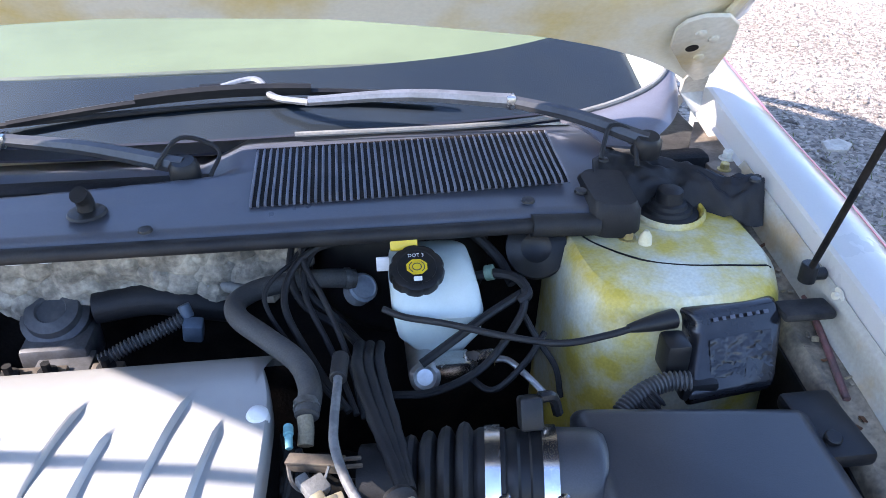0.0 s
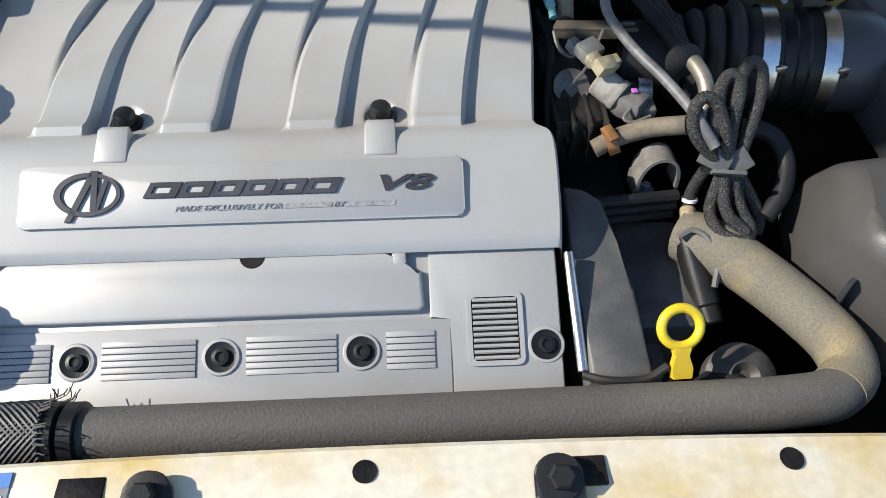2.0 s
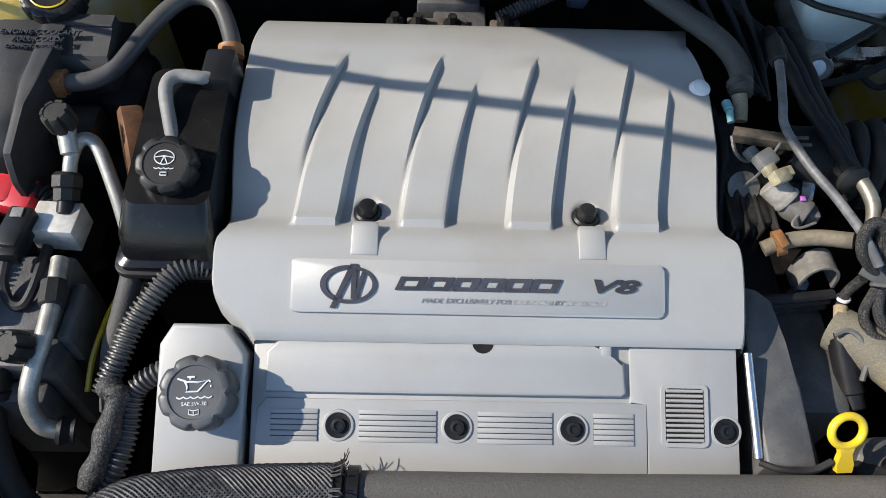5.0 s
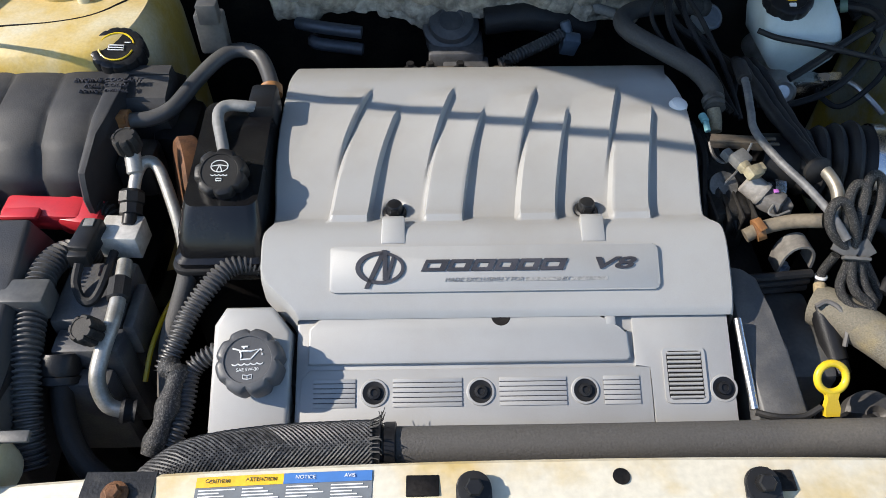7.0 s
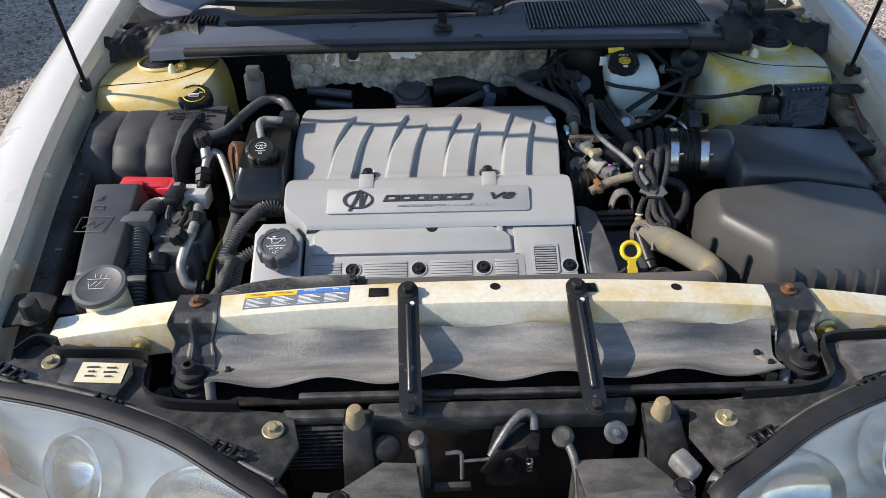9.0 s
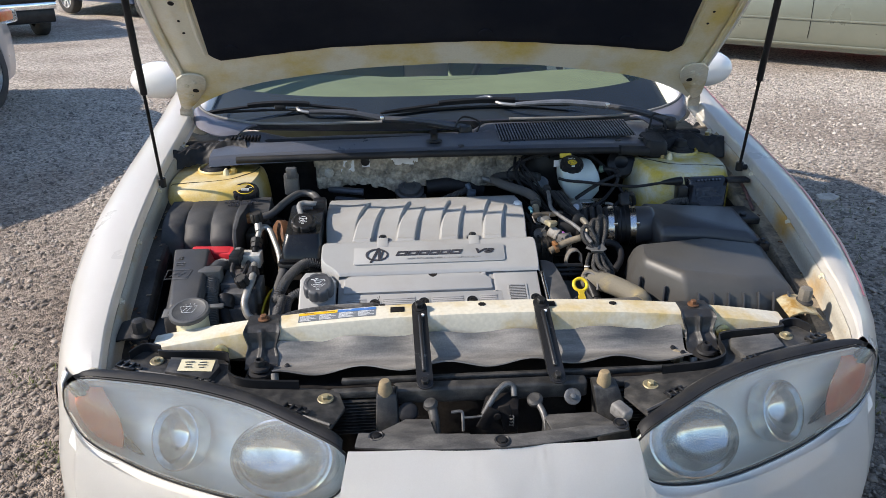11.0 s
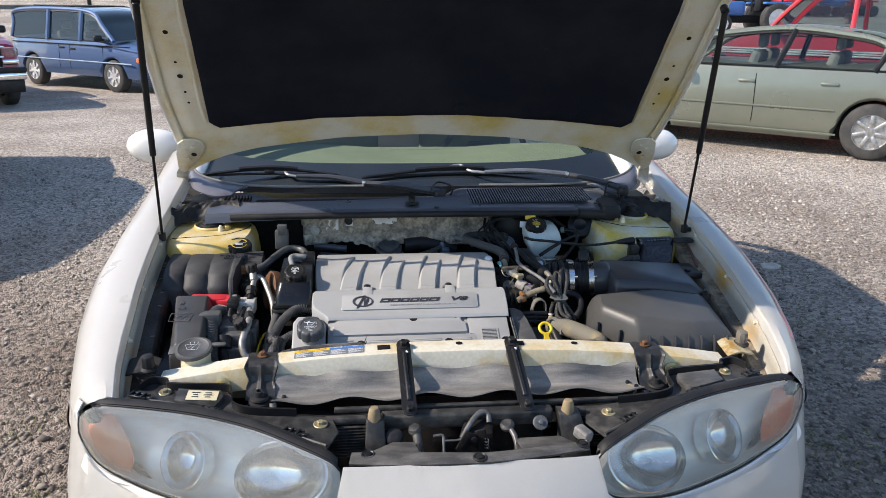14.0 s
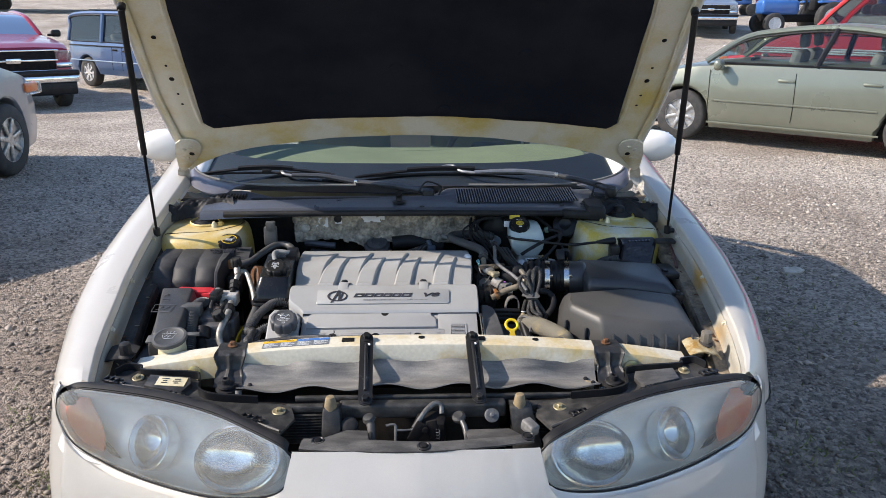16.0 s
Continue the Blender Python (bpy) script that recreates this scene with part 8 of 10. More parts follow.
single("ribbed_conduit", tube([(-0.050, 0.845, 0.876), (-0.018, 0.858, 0.886), (0.02, 0.876, 0.894), (0.048, 0.888, 0.902)], 0.0085, 12, 8, 0.003, 0.005), CONDUIT, "small ribbed black conduit behind the cover", "conduit", "ribbed conduits")
single("sensor_plug", join(box((0.060, 0.885, 0.886), (0.026, 0.020, 0.036), 0.004, pose(0, 0, 0, 20, 10, 0)), rod((0.056, 0.890, 0.902), (0.050, 0.897, 0.918), 0.008, 12)), mat("blue_grey_plug", (0.085, 0.115, 0.155), None, 20, 0.4), "blue-grey sensor plug behind the engine cover", "connector")
single("stub_pipe", tube([(0.080, 0.932, 0.926), (0.105, 0.926, 0.922), (0.130, 0.920, 0.916)], 0.008, 14, 5), GREYP, "short blue-grey stub pipe", "pipe")
for k, x in enumerate((-0.185, -0.155, -0.11, -0.04)):
    single("manifold_bolt", join(lathe([(0.012, 0), (0.012, 0.004), (0.009, 0.005)], (x, 0.835, 0.872), (0, 0, 1), 16), lathe([(0.006, 0), (0.006, 0.012)], (x, 0.835, 0.876), (0, 0, 1), 6)), DUSTY, "dark bolt behind the engine cover", "bolt", "manifold bolts")
single("manifold_bracket", join(span(-0.17, -0.09, 0.825, 0.85, 0.862, 0.872, 0.002), span(-0.06, -0.02, 0.828, 0.848, 0.860, 0.874, 0.003)), mat("stained_bracket", (0.20, 0.17, 0.14), (0.12, 0.10, 0.08), 30, 0.5, 0.5), "stained steel bracket behind the engine cover", "bracket")

# brake system
brake = thing("brake_fluid_reservoir", (0.368, 0.84, 0.88), "milky white brake fluid reservoir with black cap", "reservoir")
rings = []
for z, x0, x1, y0, y1, r in ((0.888, 0.345, 0.405, 0.795, 0.86, 0.012), (0.905, 0.332, 0.416, 0.790, 0.885, 0.014), (0.918, 0.322, 0.424, 0.785, 0.895, 0.016), (0.948, 0.316, 0.427, 0.785, 0.900, 0.018), (0.966, 0.316, 0.424, 0.800, 0.905, 0.020), (0.982, 0.318, 0.418, 0.825, 0.910, 0.022), (0.988, 0.328, 0.408, 0.838, 0.902, 0.022)):
    rings.append([(x, y, z) for x, y in rounded(x1 - x0, y1 - y0, r, 5, (x0 + x1) / 2, (y0 + y1) / 2)])
part("tank", loft(rings), MILKY, brake, "milky translucent tank")
bc, bm_ = lobed_cap(Vector((0.349, 0.838, 0.978)), Vector((0, -0.42, 0.9)), 0.034, 0.020, 9, 0.05, BLACK, brake, "cap", "black cap with yellow symbol")
part("symbol_plate", prism([(0.0135 * math.cos(math.pi / 4 * k + 0.39) , 0.0115 * math.sin(math.pi / 4 * k + 0.39)) for k in range(8)], 0.0006, 0, bm_), YELLOW, bc, "yellow octagon")
strokes([[(0.0055 * math.cos(a * math.pi / 8), 0.0050 * math.sin(a * math.pi / 8)) for a in range(17)], [(0.0095 * math.cos(a), 0.0085 * math.sin(a)) for a in (2.2, 2.7, 3.14, 3.6, 4.1)], [(0.0095 * math.cos(a), 0.0085 * math.sin(a)) for a in (-0.95, -0.45, 0, 0.45, 0.95)]], 0.0006, bm_ @ pose(0, 0, 0.0006), bc, DARKINK_AND_SHADE, "brake_symbol")
part("lettering", text("DOT 3", 0.0068, bm_ @ pose(0, 0.0165, 0.0003), 0.0002), INK, bc, "white lettering")
part("book_symbol", prism(rounded(0.010, 0.006, 0.001, 2, 0, -0.0165), 0.0004, 0, bm_), INK, bc)
part("side_tag", box((0.309, 0.858, 0.985), (0.016, 0.003, 0.020), 0.001), INK, brake, "small white tag")
master = thing("master_cylinder", (0.36, 0.78, 0.87), "bright aluminium brake master cylinder under the reservoir", "master cylinder")
part("barrel", join(rod((0.352, 0.90, 0.878), (0.352, 0.765, 0.878), 0.021, 20), lathe([(0.018, 0), (0.019, 0.012), (0.014, 0.016), (0.010, 0.010), (0.003, 0.010)], (0.350, 0.765, 0.878), (0, -0.8, 0.6), 24)), ALU, master, "aluminium barrel")
part("valve_block", join(box((0.385, 0.775, 0.885), (0.045, 0.030, 0.024), 0.003), rod((0.40, 0.775, 0.890), (0.437, 0.778, 0.890), 0.0125, 6)), STEEL, master, "machined valve block")
for k, pts in enumerate(([(0.435, 0.778, 0.886), (0.455, 0.775, 0.885), (0.475, 0.755, 0.875), (0.495, 0.735, 0.86)], [(0.40, 0.765, 0.878), (0.43, 0.74, 0.87), (0.47, 0.75, 0.90), (0.50, 0.78, 0.92)])):
    part("brake_pipe", tube(pts, 0.0042, 8, 6), ALU if k == 0 else RUBBER, master)
single("brake_booster", lathe([(0.11, 0.06), (0.125, 0.05), (0.13, 0.02), (0.125, 0.0), (0.10, -0.02), (0.06, -0.03), (0.03, -0.035)], (0.34, 0.985, 0.905), (0, 1, 0), 40), BLACK, "black round brake booster behind the reservoir", "brake booster")
for pts, r in (([(0.305, 0.800, 0.958), (0.33, 0.785, 0.955), (0.38, 0.765, 0.955), (0.44, 0.735, 0.955), (0.50, 0.712, 0.957), (0.555, 0.715, 0.961), (0.595, 0.726, 0.962)], 0.0042), ([(0.345, 0.745, 0.915), (0.385, 0.76, 0.935), (0.43, 0.785, 0.95), (0.475, 0.81, 0.96)], 0.0055), ([(0.31, 0.74, 0.875), (0.36, 0.735, 0.880), (0.42, 0.745, 0.905), (0.47, 0.785, 0.945), (0.478, 0.81, 0.965)], 0.005), ([(0.42, 0.86, 0.955), (0.45, 0.85, 0.965), (0.475, 0.83, 0.968), (0.482, 0.805, 0.962), (0.470, 0.80, 0.955)], 0.0065), ([(0.30, 0.93, 0.985), (0.36, 0.945, 1.0), (0.42, 0.935, 0.985), (0.46, 0.90, 0.96), (0.475, 0.86, 0.94)], 0.007), ([(0.475, 0.80, 0.94), (0.49, 0.775, 0.915), (0.51, 0.755, 0.885), (0.515, 0.74, 0.85)], 0.004)):
    single("cable", tube(pts, r, 8, 6), RUBBER, "black cable beside the brake reservoir", "cable", "brake side cables")
single("cable_clip", join(lathe([(0.008, -0.005), (0.010, -0.005), (0.010, 0.005), (0.008, 0.005)], (0.443, 0.853, 0.965), (0.8, -0.3, 0.3), 14)), mat("green_clip", (0.13, 0.20, 0.15), None, 20, 0.5), "dull green cable clip", "clip")
single("yellow_tag", box((0.336, 0.865, 1.008), (0.034, 0.006, 0.016), 0.0015, pose(0, 0, 0, -25)), YELLOW, "yellow tag with dark marks under the cowl", "tag")
single("vacuum_can", lathe([(0.04, -0.03), (0.043, 0), (0.040, 0.012), (0.02, 0.018), (0.01, 0.012)], (0.515, 0.905, 0.965), (-0.2, -0.8, 0.5), 28), BLACK, "black vacuum canister beside the strut tower", "canister")
rng = random.Random(11)
for k in range(7):
    o = 0.007 * (k % 4)
    pts = [(0.275 - 0.02 * k * 0.2, 0.70, 0.88 + 0.003 * k), (0.262 - 0.010 * k, 0.76 + o, 0.915 + o * 0.3), (0.235 - 0.012 * k, 0.83 + o, 0.955 + o * 0.5), (0.21 + o, 0.885 + o, 0.985), (0.235 + 0.012 * k, 0.915 - o, 0.998), (0.33 + 0.01 * k, 0.93, 1.0 - 0.004 * k)]
    if k % 2:
        pts = [(0.19 + 0.006 * k, 0.925 - o, 0.99), (0.185 + o, 0.89, 0.965), (0.20 + o, 0.85, 0.935 + o * 0.5), (0.255, 0.815 + o, 0.915), (0.275 + 0.004 * k, 0.775, 0.905), (0.262 + 0.008 * k, 0.735, 0.895)]
    single("engine_cable", tube(pts, rng.choice((0.0030, 0.0038, 0.0046)), 8, 8), RUBBER, "looped black engine cable", "cable", "looped cables")
single("throttle_cable", tube([(0.252, 0.700, 0.962), (0.250, 0.666, 0.960), (0.246, 0.625, 0.952), (0.246, 0.597, 0.942), (0.260, 0.548, 0.938), (0.282, 0.507, 0.932), (0.302, 0.470, 0.922), (0.318, 0.445, 0.905)], 0.0050, 10, 8), mat("grey_cable_jacket", (0.09, 0.09, 0.092), (0.15, 0.15, 0.15), 50, 0.5), "grey jacketed throttle cable", "cable")
single("cable_end", rod((0.254, 0.715, 0.960), (0.251, 0.678, 0.961), 0.0095, 14), RUBBER, "black throttle cable sleeve", "sleeve")
for k in range(3):
    single("wire_harness", tube([(0.275 + 0.012 * k, 0.775, 0.925), (0.272 + 0.012 * k, 0.715, 0.940), (0.286 + 0.010 * k, 0.645, 0.932), (0.300 + 0.006 * k, 0.590, 0.930), (0.309 + 0.003 * k, 0.548, 0.929)], 0.0078 - 0.001 * k, 10, 6, wave=lambda q: 1 + 0.08 * math.sin(q * 40)), RUBBER, "taped black wire harness over the intake", "harness", "wire harnesses")
single("metal_pipe", tube([(0.308, 0.545, 0.930), (0.313, 0.528, 0.934), (0.318, 0.505, 0.930), (0.318, 0.488, 0.918), (0.310, 0.476, 0.905)], 0.0075, 12, 6), mat("tan_metal_pipe", (0.26, 0.24, 0.20), (0.18, 0.16, 0.13), 30, 0.45, 0.6), "tan metal vacuum pipe", "pipe")
single("pipe_collar", lathe([(0.010, 0), (0.016, 0.002), (0.017, 0.008), (0.011, 0.012)], (0.303, 0.538, 0.932), (0.2, -0.9, 0.2), 20), RUBBER, "black rubber pipe collar ring", "collar")
single("vapour_hose", tube([(0.225, 0.490, 0.866), (0.245, 0.494, 0.876), (0.272, 0.488, 0.892), (0.300, 0.474, 0.907)], 0.0088, 12, 6), mat("dirty_vapour_hose", (0.15, 0.125, 0.09), (0.08, 0.07, 0.055), 40, 0.8, 0, 0.3), "tan dirt-caked vapour hose", "hose")
single("hose_clamp", join(lathe([(0.0115, -0.005), (0.014, -0.005), (0.014, 0.005), (0.0115, 0.005)], (0.240, 0.493, 0.874), (1, 0.1, 0.4), 18), box((0.236, 0.487, 0.888), (0.010, 0.016, 0.005), 0.001, pose(0, 0, 0, 20, 0, 30))), ORANGE, "rusty orange spring hose clamp", "clamp", "hose clamps")
arch = grid(lambda u, v: Vector((0.281 + 0.020 * math.cos(math.pi * (1 - u)), 0.455 + 0.028 * v + 0.004 * math.sin(math.pi * u), 0.846 + 0.038 * math.sin(math.pi * u) ** 0.6 - 0.010 * (1 - u) - 0.004 * v)), 18, 5, 0.003)
single("cable_guide", arch, mat("dusty_grey_plastic", (0.17, 0.16, 0.142), (0.10, 0.092, 0.085), 40, 0.7), "arched dusty grey cable guide", "cable guide")
single("threaded_stud", join(rod((0.277, 0.475, 0.800), (0.277, 0.470, 0.838), 0.004, 10), lathe([(0.009, 0), (0.009, 0.006)], (0.277, 0.472, 0.824), (0, -0.2, 1), 6)), mat("blue_zinc", (0.35, 0.42, 0.50), None, 30, 0.35, 0.8), "zinc plated threaded stud", "stud")
for z in (0.842, 0.830, 0.818):
    single("ignition_lead", tube([(0.17, 0.42, z), (0.21, 0.435, z + 0.006), (0.25, 0.44, z + 0.006), (0.30, 0.45, z)], 0.0055, 8, 6), RUBBER, "black ignition lead beside the engine", "cable", "ignition leads")


def loop_bundle():
    th = thing("cable_bundle", (0.325, 0.43, 0.86), "folded woven loom tied in loops by a clip", "cable bundle")
    yarn = mat("woven_loom", (0.010, 0.010, 0.010), (0.10, 0.094, 0.086), 850, 0.5, 0, 0.9, 850, 0, 0.3, (0.52, 0.60))
    c = Vector((0.328, 0.445, 0.882))
    loops = [
        [(0.325, 0.446, 0.886), (0.303, 0.456, 0.908), (0.299, 0.468, 0.926), (0.308, 0.476, 0.936), (0.320, 0.472, 0.930), (0.330, 0.458, 0.908), (0.332, 0.445, 0.886)],
        [(0.320, 0.450, 0.890), (0.322, 0.470, 0.918), (0.326, 0.488, 0.938), (0.335, 0.495, 0.945), (0.343, 0.488, 0.938), (0.338, 0.468, 0.912), (0.335, 0.450, 0.888)],
        [(0.332, 0.452, 0.890), (0.338, 0.475, 0.920), (0.344, 0.494, 0.944), (0.354, 0.503, 0.952), (0.363, 0.496, 0.944), (0.360, 0.478, 0.920), (0.350, 0.458, 0.895), (0.342, 0.445, 0.882)],
        [(0.328, 0.438, 0.876), (0.321, 0.422, 0.852), (0.325, 0.404, 0.844), (0.336, 0.394, 0.842), (0.348, 0.392, 0.842), (0.354, 0.403, 0.846), (0.347, 0.420, 0.856), (0.340, 0.440, 0.876)],
        [(0.331, 0.440, 0.882), (0.331, 0.422, 0.862), (0.335, 0.408, 0.854), (0.343, 0.402, 0.850), (0.349, 0.396, 0.846)],
        [(0.344, 0.446, 0.878), (0.360, 0.434, 0.856), (0.371, 0.422, 0.838), (0.367, 0.411, 0.828)],
        [(0.318, 0.450, 0.874), (0.312, 0.448, 0.850), (0.311, 0.443, 0.833), (0.306, 0.424, 0.830)],
    ]
    for pts in loops:
        part("loom", tube(pts, 0.0057, 10, 8), yarn, th, "woven grey loom")
    part("clip", join(box((0.322, 0.446, 0.891), (0.028, 0.020, 0.004), 0.001, pose(0, 0, 0, 35, 14, -28)), box((0.344, 0.445, 0.888), (0.020, 0.020, 0.004), 0.001, pose(0, 0, 0, 35, -24, 20)), box((0.332, 0.434, 0.885), (0.030, 0.004, 0.010), 0.001, pose(0, 0, 0, 35, 0, -8))), GREYD, th, "black plastic clip")
    part("tie", lathe([(0.0065, -0.0015), (0.0076, -0.0015), (0.0076, 0.0015), (0.0065, 0.0015)], (0.3115, 0.446, 0.840), (0.05, 0.35, 0.9), 14), INK, th, "white cable tie")
    part("tan_end", rod((0.310, 0.440, 0.834), (0.305, 0.416, 0.826), 0.0075, 12, 0.0062), SANDY, th, "tan dirt-caked loom end")
    part("connector", join(rod((0.305, 0.416, 0.824), (0.316, 0.356, 0.792), 0.0135, 14), rod((0.316, 0.358, 0.793), (0.319, 0.342, 0.785), 0.0115, 14)), BLACK, th, "black connector body")
    part("strap", tube([(0.292, 0.404, 0.836), (0.304, 0.406, 0.842), (0.316, 0.396, 0.840), (0.322, 0.378, 0.828), (0.319, 0.362, 0.814)], 0.0030, 6, 5), mat("grey_strap", (0.12, 0.115, 0.11), None, 20, 0.6), th, "grey rubber strap")


loop_bundle()
single("curved_hose", tube([(0.360, 0.495, 0.885), (0.390, 0.488, 0.880), (0.400, 0.465, 0.868), (0.392, 0.438, 0.855), (0.375, 0.42, 0.84)], 0.0085, 12, 6), RUBBER, "curved black rubber hose", "hose")

# ---- air intake ----
intake = thing("intake_duct", (0.37, 0.585, 0.84), "black ribbed intake bellows with two steel clamps", "intake duct")
AX = Vector((0.985, -0.16, 0.05)).normalized()
o = Vector((0.402, 0.586, 0.893))
prof = [(0.034, -0.135), (0.036, -0.092)]
for k in range(4):
    b = -0.092 + 0.0185 * k
    R_ = 0.0435 + 0.0042 * k
    prof += [(R_ - 0.010, b), (R_ - 0.003, b + 0.003), (R_, b + 0.008), (R_ - 0.002, b + 0.013), (R_ - 0.010, b + 0.0175)]
prof += [(0.048, -0.016), (0.050, -0.013), (0.050, 0.012), (0.047, 0.014)]
part("bellows", lathe(prof, o, AX, 40), RUBBER, intake, "black ribbed rubber bellows")
part("sensor_tube", lathe([(0.047, 0.012), (0.048, 0.016), (0.050, 0.02), (0.050, 0.024), (0.0475, 0.027), (0.0475, 0.036), (0.0495, 0.038), (0.0495, 0.07)], o, AX, 40), BLACK, intake, "black air meter tube")
for d in (0.0, 0.056):
    cl = lathe([(0.0515, -0.0075), (0.0528, -0.0075), (0.0528, 0.0075), (0.0515, 0.0075)], o + AX * d, AX, 44)
    part("clamp", join(cl, box(o + AX * d + Vector((0.002, -0.043, 0.02)), (0.012, 0.012, 0.012), 0.002)), STEEL, intake, "bright steel band clamp")
part("meter_plug", join(box(o + AX * 0.040 + Vector((0.0, 0.028, 0.062)), (0.024, 0.022, 0.034), 0.004, pose(0, 0, 0, -30)), rod(o + AX * 0.040 + Vector((0, 0.025, 0.035)), o + AX * 0.040 + Vector((0, 0.028, 0.055)), 0.009, 12), tube([o + AX * 0.04 + Vector((0.01, 0.035, 0.075)), o + AX * 0.05 + Vector((0.015, 0.04, 0.07)), o + AX * 0.06 + Vector((0.015, 0.05, 0.04))], 0.006, 8, 5)), BLACK, intake, "black air meter connector")

filt = thing("air_filter_box", (0.58, 0.42, 0.75), "matt black two-part air filter housing", "air filter box")
FBM = mat("matt_filter_plastic", (0.027, 0.029, 0.034), (0.038, 0.039, 0.043), 5, 0.36, 0, 0.1, 600, 0, 0.15, ior=1.5)
low_ring = [(0.500, 0.462, 0.85), (0.62, 0.452, 0.845), (0.752, 0.438, 0.84), (0.772, 0.46, 0.84), (0.770, 0.63, 0.84), (0.50, 0.645, 0.85)]
mid_ring = [(0.497, 0.462, 0.915), (0.62, 0.452, 0.908), (0.742, 0.438, 0.892), (0.758, 0.455, 0.892), (0.757, 0.624, 0.908), (0.492, 0.642, 0.922)]
top_ring = [(0.505, 0.474, 0.932), (0.62, 0.464, 0.927), (0.716, 0.452, 0.916), (0.734, 0.468, 0.915), (0.733, 0.606, 0.930), (0.500, 0.624, 0.940)]
rb = loft([low_ring, mid_ring, top_ring])
bmesh.ops.bevel(rb, geom=[e for e in rb.edges], offset=0.008, segments=3, affect="EDGES", profile=0.5)
part("rear_half", join(rb, lathe([(0.050, 0), (0.0495, 0.030), (0.0485, 0.048), (0.044, 0.056), (0.030, 0.062), (0.01, 0.064)], o + AX * 0.055, AX, 36)), FBM, filt, "matt black rear half")
rows = [
    [(0.396, 0.362, 0.790), (0.422, 0.318, 0.785), (0.492, 0.226, 0.785), (0.66, 0.210, 0.785), (0.765, 0.23, 0.79), (0.772, 0.46, 0.80), (0.60, 0.475, 0.80), (0.410, 0.462, 0.80)],
    [(0.398, 0.362, 0.832), (0.420, 0.322, 0.838), (0.490, 0.230, 0.838), (0.65, 0.216, 0.835), (0.755, 0.238, 0.835), (0.762, 0.450, 0.855), (0.60, 0.467, 0.865), (0.414, 0.452, 0.858)],
    [(0.410, 0.364, 0.884), (0.416, 0.334, 0.892), (0.484, 0.246, 0.888), (0.64, 0.234, 0.872), (0.735, 0.254, 0.865), (0.744, 0.430, 0.888), (0.60, 0.450, 0.900), (0.422, 0.434, 0.894)],
    [(0.422, 0.368, 0.901), (0.424, 0.346, 0.910), (0.488, 0.264, 0.904), (0.63, 0.254, 0.888), (0.712, 0.270, 0.880), (0.722, 0.414, 0.902), (0.60, 0.434, 0.914), (0.432, 0.418, 0.908)],
]
fl = loft(rows)
bmesh.ops.bevel(fl, geom=[e for e in fl.edges], offset=0.009, segments=3, affect="EDGES", profile=0.5)
part("front_half", fl, mat("dusty_lid_plastic", (0.048, 0.047, 0.045), (0.066, 0.063, 0.058), 4, 0.45, 0, 0.1, 700, 0, 0.08), filt, "dusty matt black front half")
for k in range(7):
    x = 0.515 + 0.034 * k
    part("stiffener", box((x, 0.224 - 0.0015 * k, 0.838), (0.0035, 0.010, 0.05), 0.0012, pose(0, 0, 0, -18)), FBM, filt)
for x, y in ((0.452, 0.272), (0.41, 0.327)):
    part("stiffener", box((x, y, 0.835), (0.005, 0.010, 0.055), 0.0012, pose(0, 0, 0, 0, 0, -52)), FBM, filt)
part("side_ledge", join(span(0.60, 0.762, 0.425, 0.455, 0.862, 0.872, 0.003), *[box((0.61 + 0.024 * k, 0.444, 0.877), (0.003, 0.022, 0.014), 0.001) for k in range(6)]), BLACK, filt, "black ribbed joint between the halves")
part("clip", join(box((0.752, 0.435, 0.885), (0.026, 0.022, 0.022), 0.003), lathe([(0.010, 0), (0.010, 0.004), (0.006, 0.006), (0.005, 0.012)], (0.748, 0.432, 0.895), (0, -0.2, 1), 12)), BLACK, filt, "black spring clip and screw")
part("mount_ear", join(box((0.765, 0.60, 0.905), (0.06, 0.10, 0.02), 0.006), rod((0.755, 0.575, 0.905), (0.755, 0.572, 0.922), 0.009, 14)), BLACK, filt, "black mounting ear")

# cruise module on the tower
cruise = thing("cruise_control_module", (0.68, 0.68, 0.90), "black plastic control module with cable on the strut tower", "control module")
bodyb = loft([[(0.640, 0.668, 0.885), (0.748, 0.684, 0.885), (0.765, 0.770, 0.885), (0.640, 0.755, 0.885)], [(0.640, 0.660, 0.905), (0.748, 0.675, 0.905), (0.772, 0.770, 0.905), (0.640, 0.757, 0.905)], [(0.668, 0.716, 0.955), (0.775, 0.731, 0.955), (0.782, 0.765, 0.955), (0.645, 0.752, 0.955)], [(0.655, 0.728, 0.972), (0.768, 0.745, 0.970), (0.770, 0.762, 0.968), (0.648, 0.748, 0.970)]])
bmesh.ops.bevel(bodyb, geom=bodyb.edges[:], offset=0.006, segments=3, affect="EDGES", profile=0.5)
part("case", bodyb, mat("glossy_module_plastic", (0.012, 0.0125, 0.015), (0.022, 0.022, 0.025), 10, 0.22, 0, 0.25, 60, 0.2, 0.2), cruise, "glossy black module case")
part("wrinkled_film", grid(lambda u, v: Vector((0.668 + 0.080 * u + 0.006 * v, 0.672 + 0.012 * u + 0.036 * v, 0.910 + 0.038 * v)) + Vector((0, -0.7, 0.7)) * (0.0016 + 0.0022 * noise.noise((u * 7, v * 7, 1)) + 0.0012 * noise.noise((u * 18, v * 16, 3))), 50, 40, 0.001), mat("glossy_film", (0.016, 0.017, 0.020), (0.03, 0.03, 0.033), 30, 0.16, 0, 0, 300), cruise, "glossy wrinkled film on the module face")
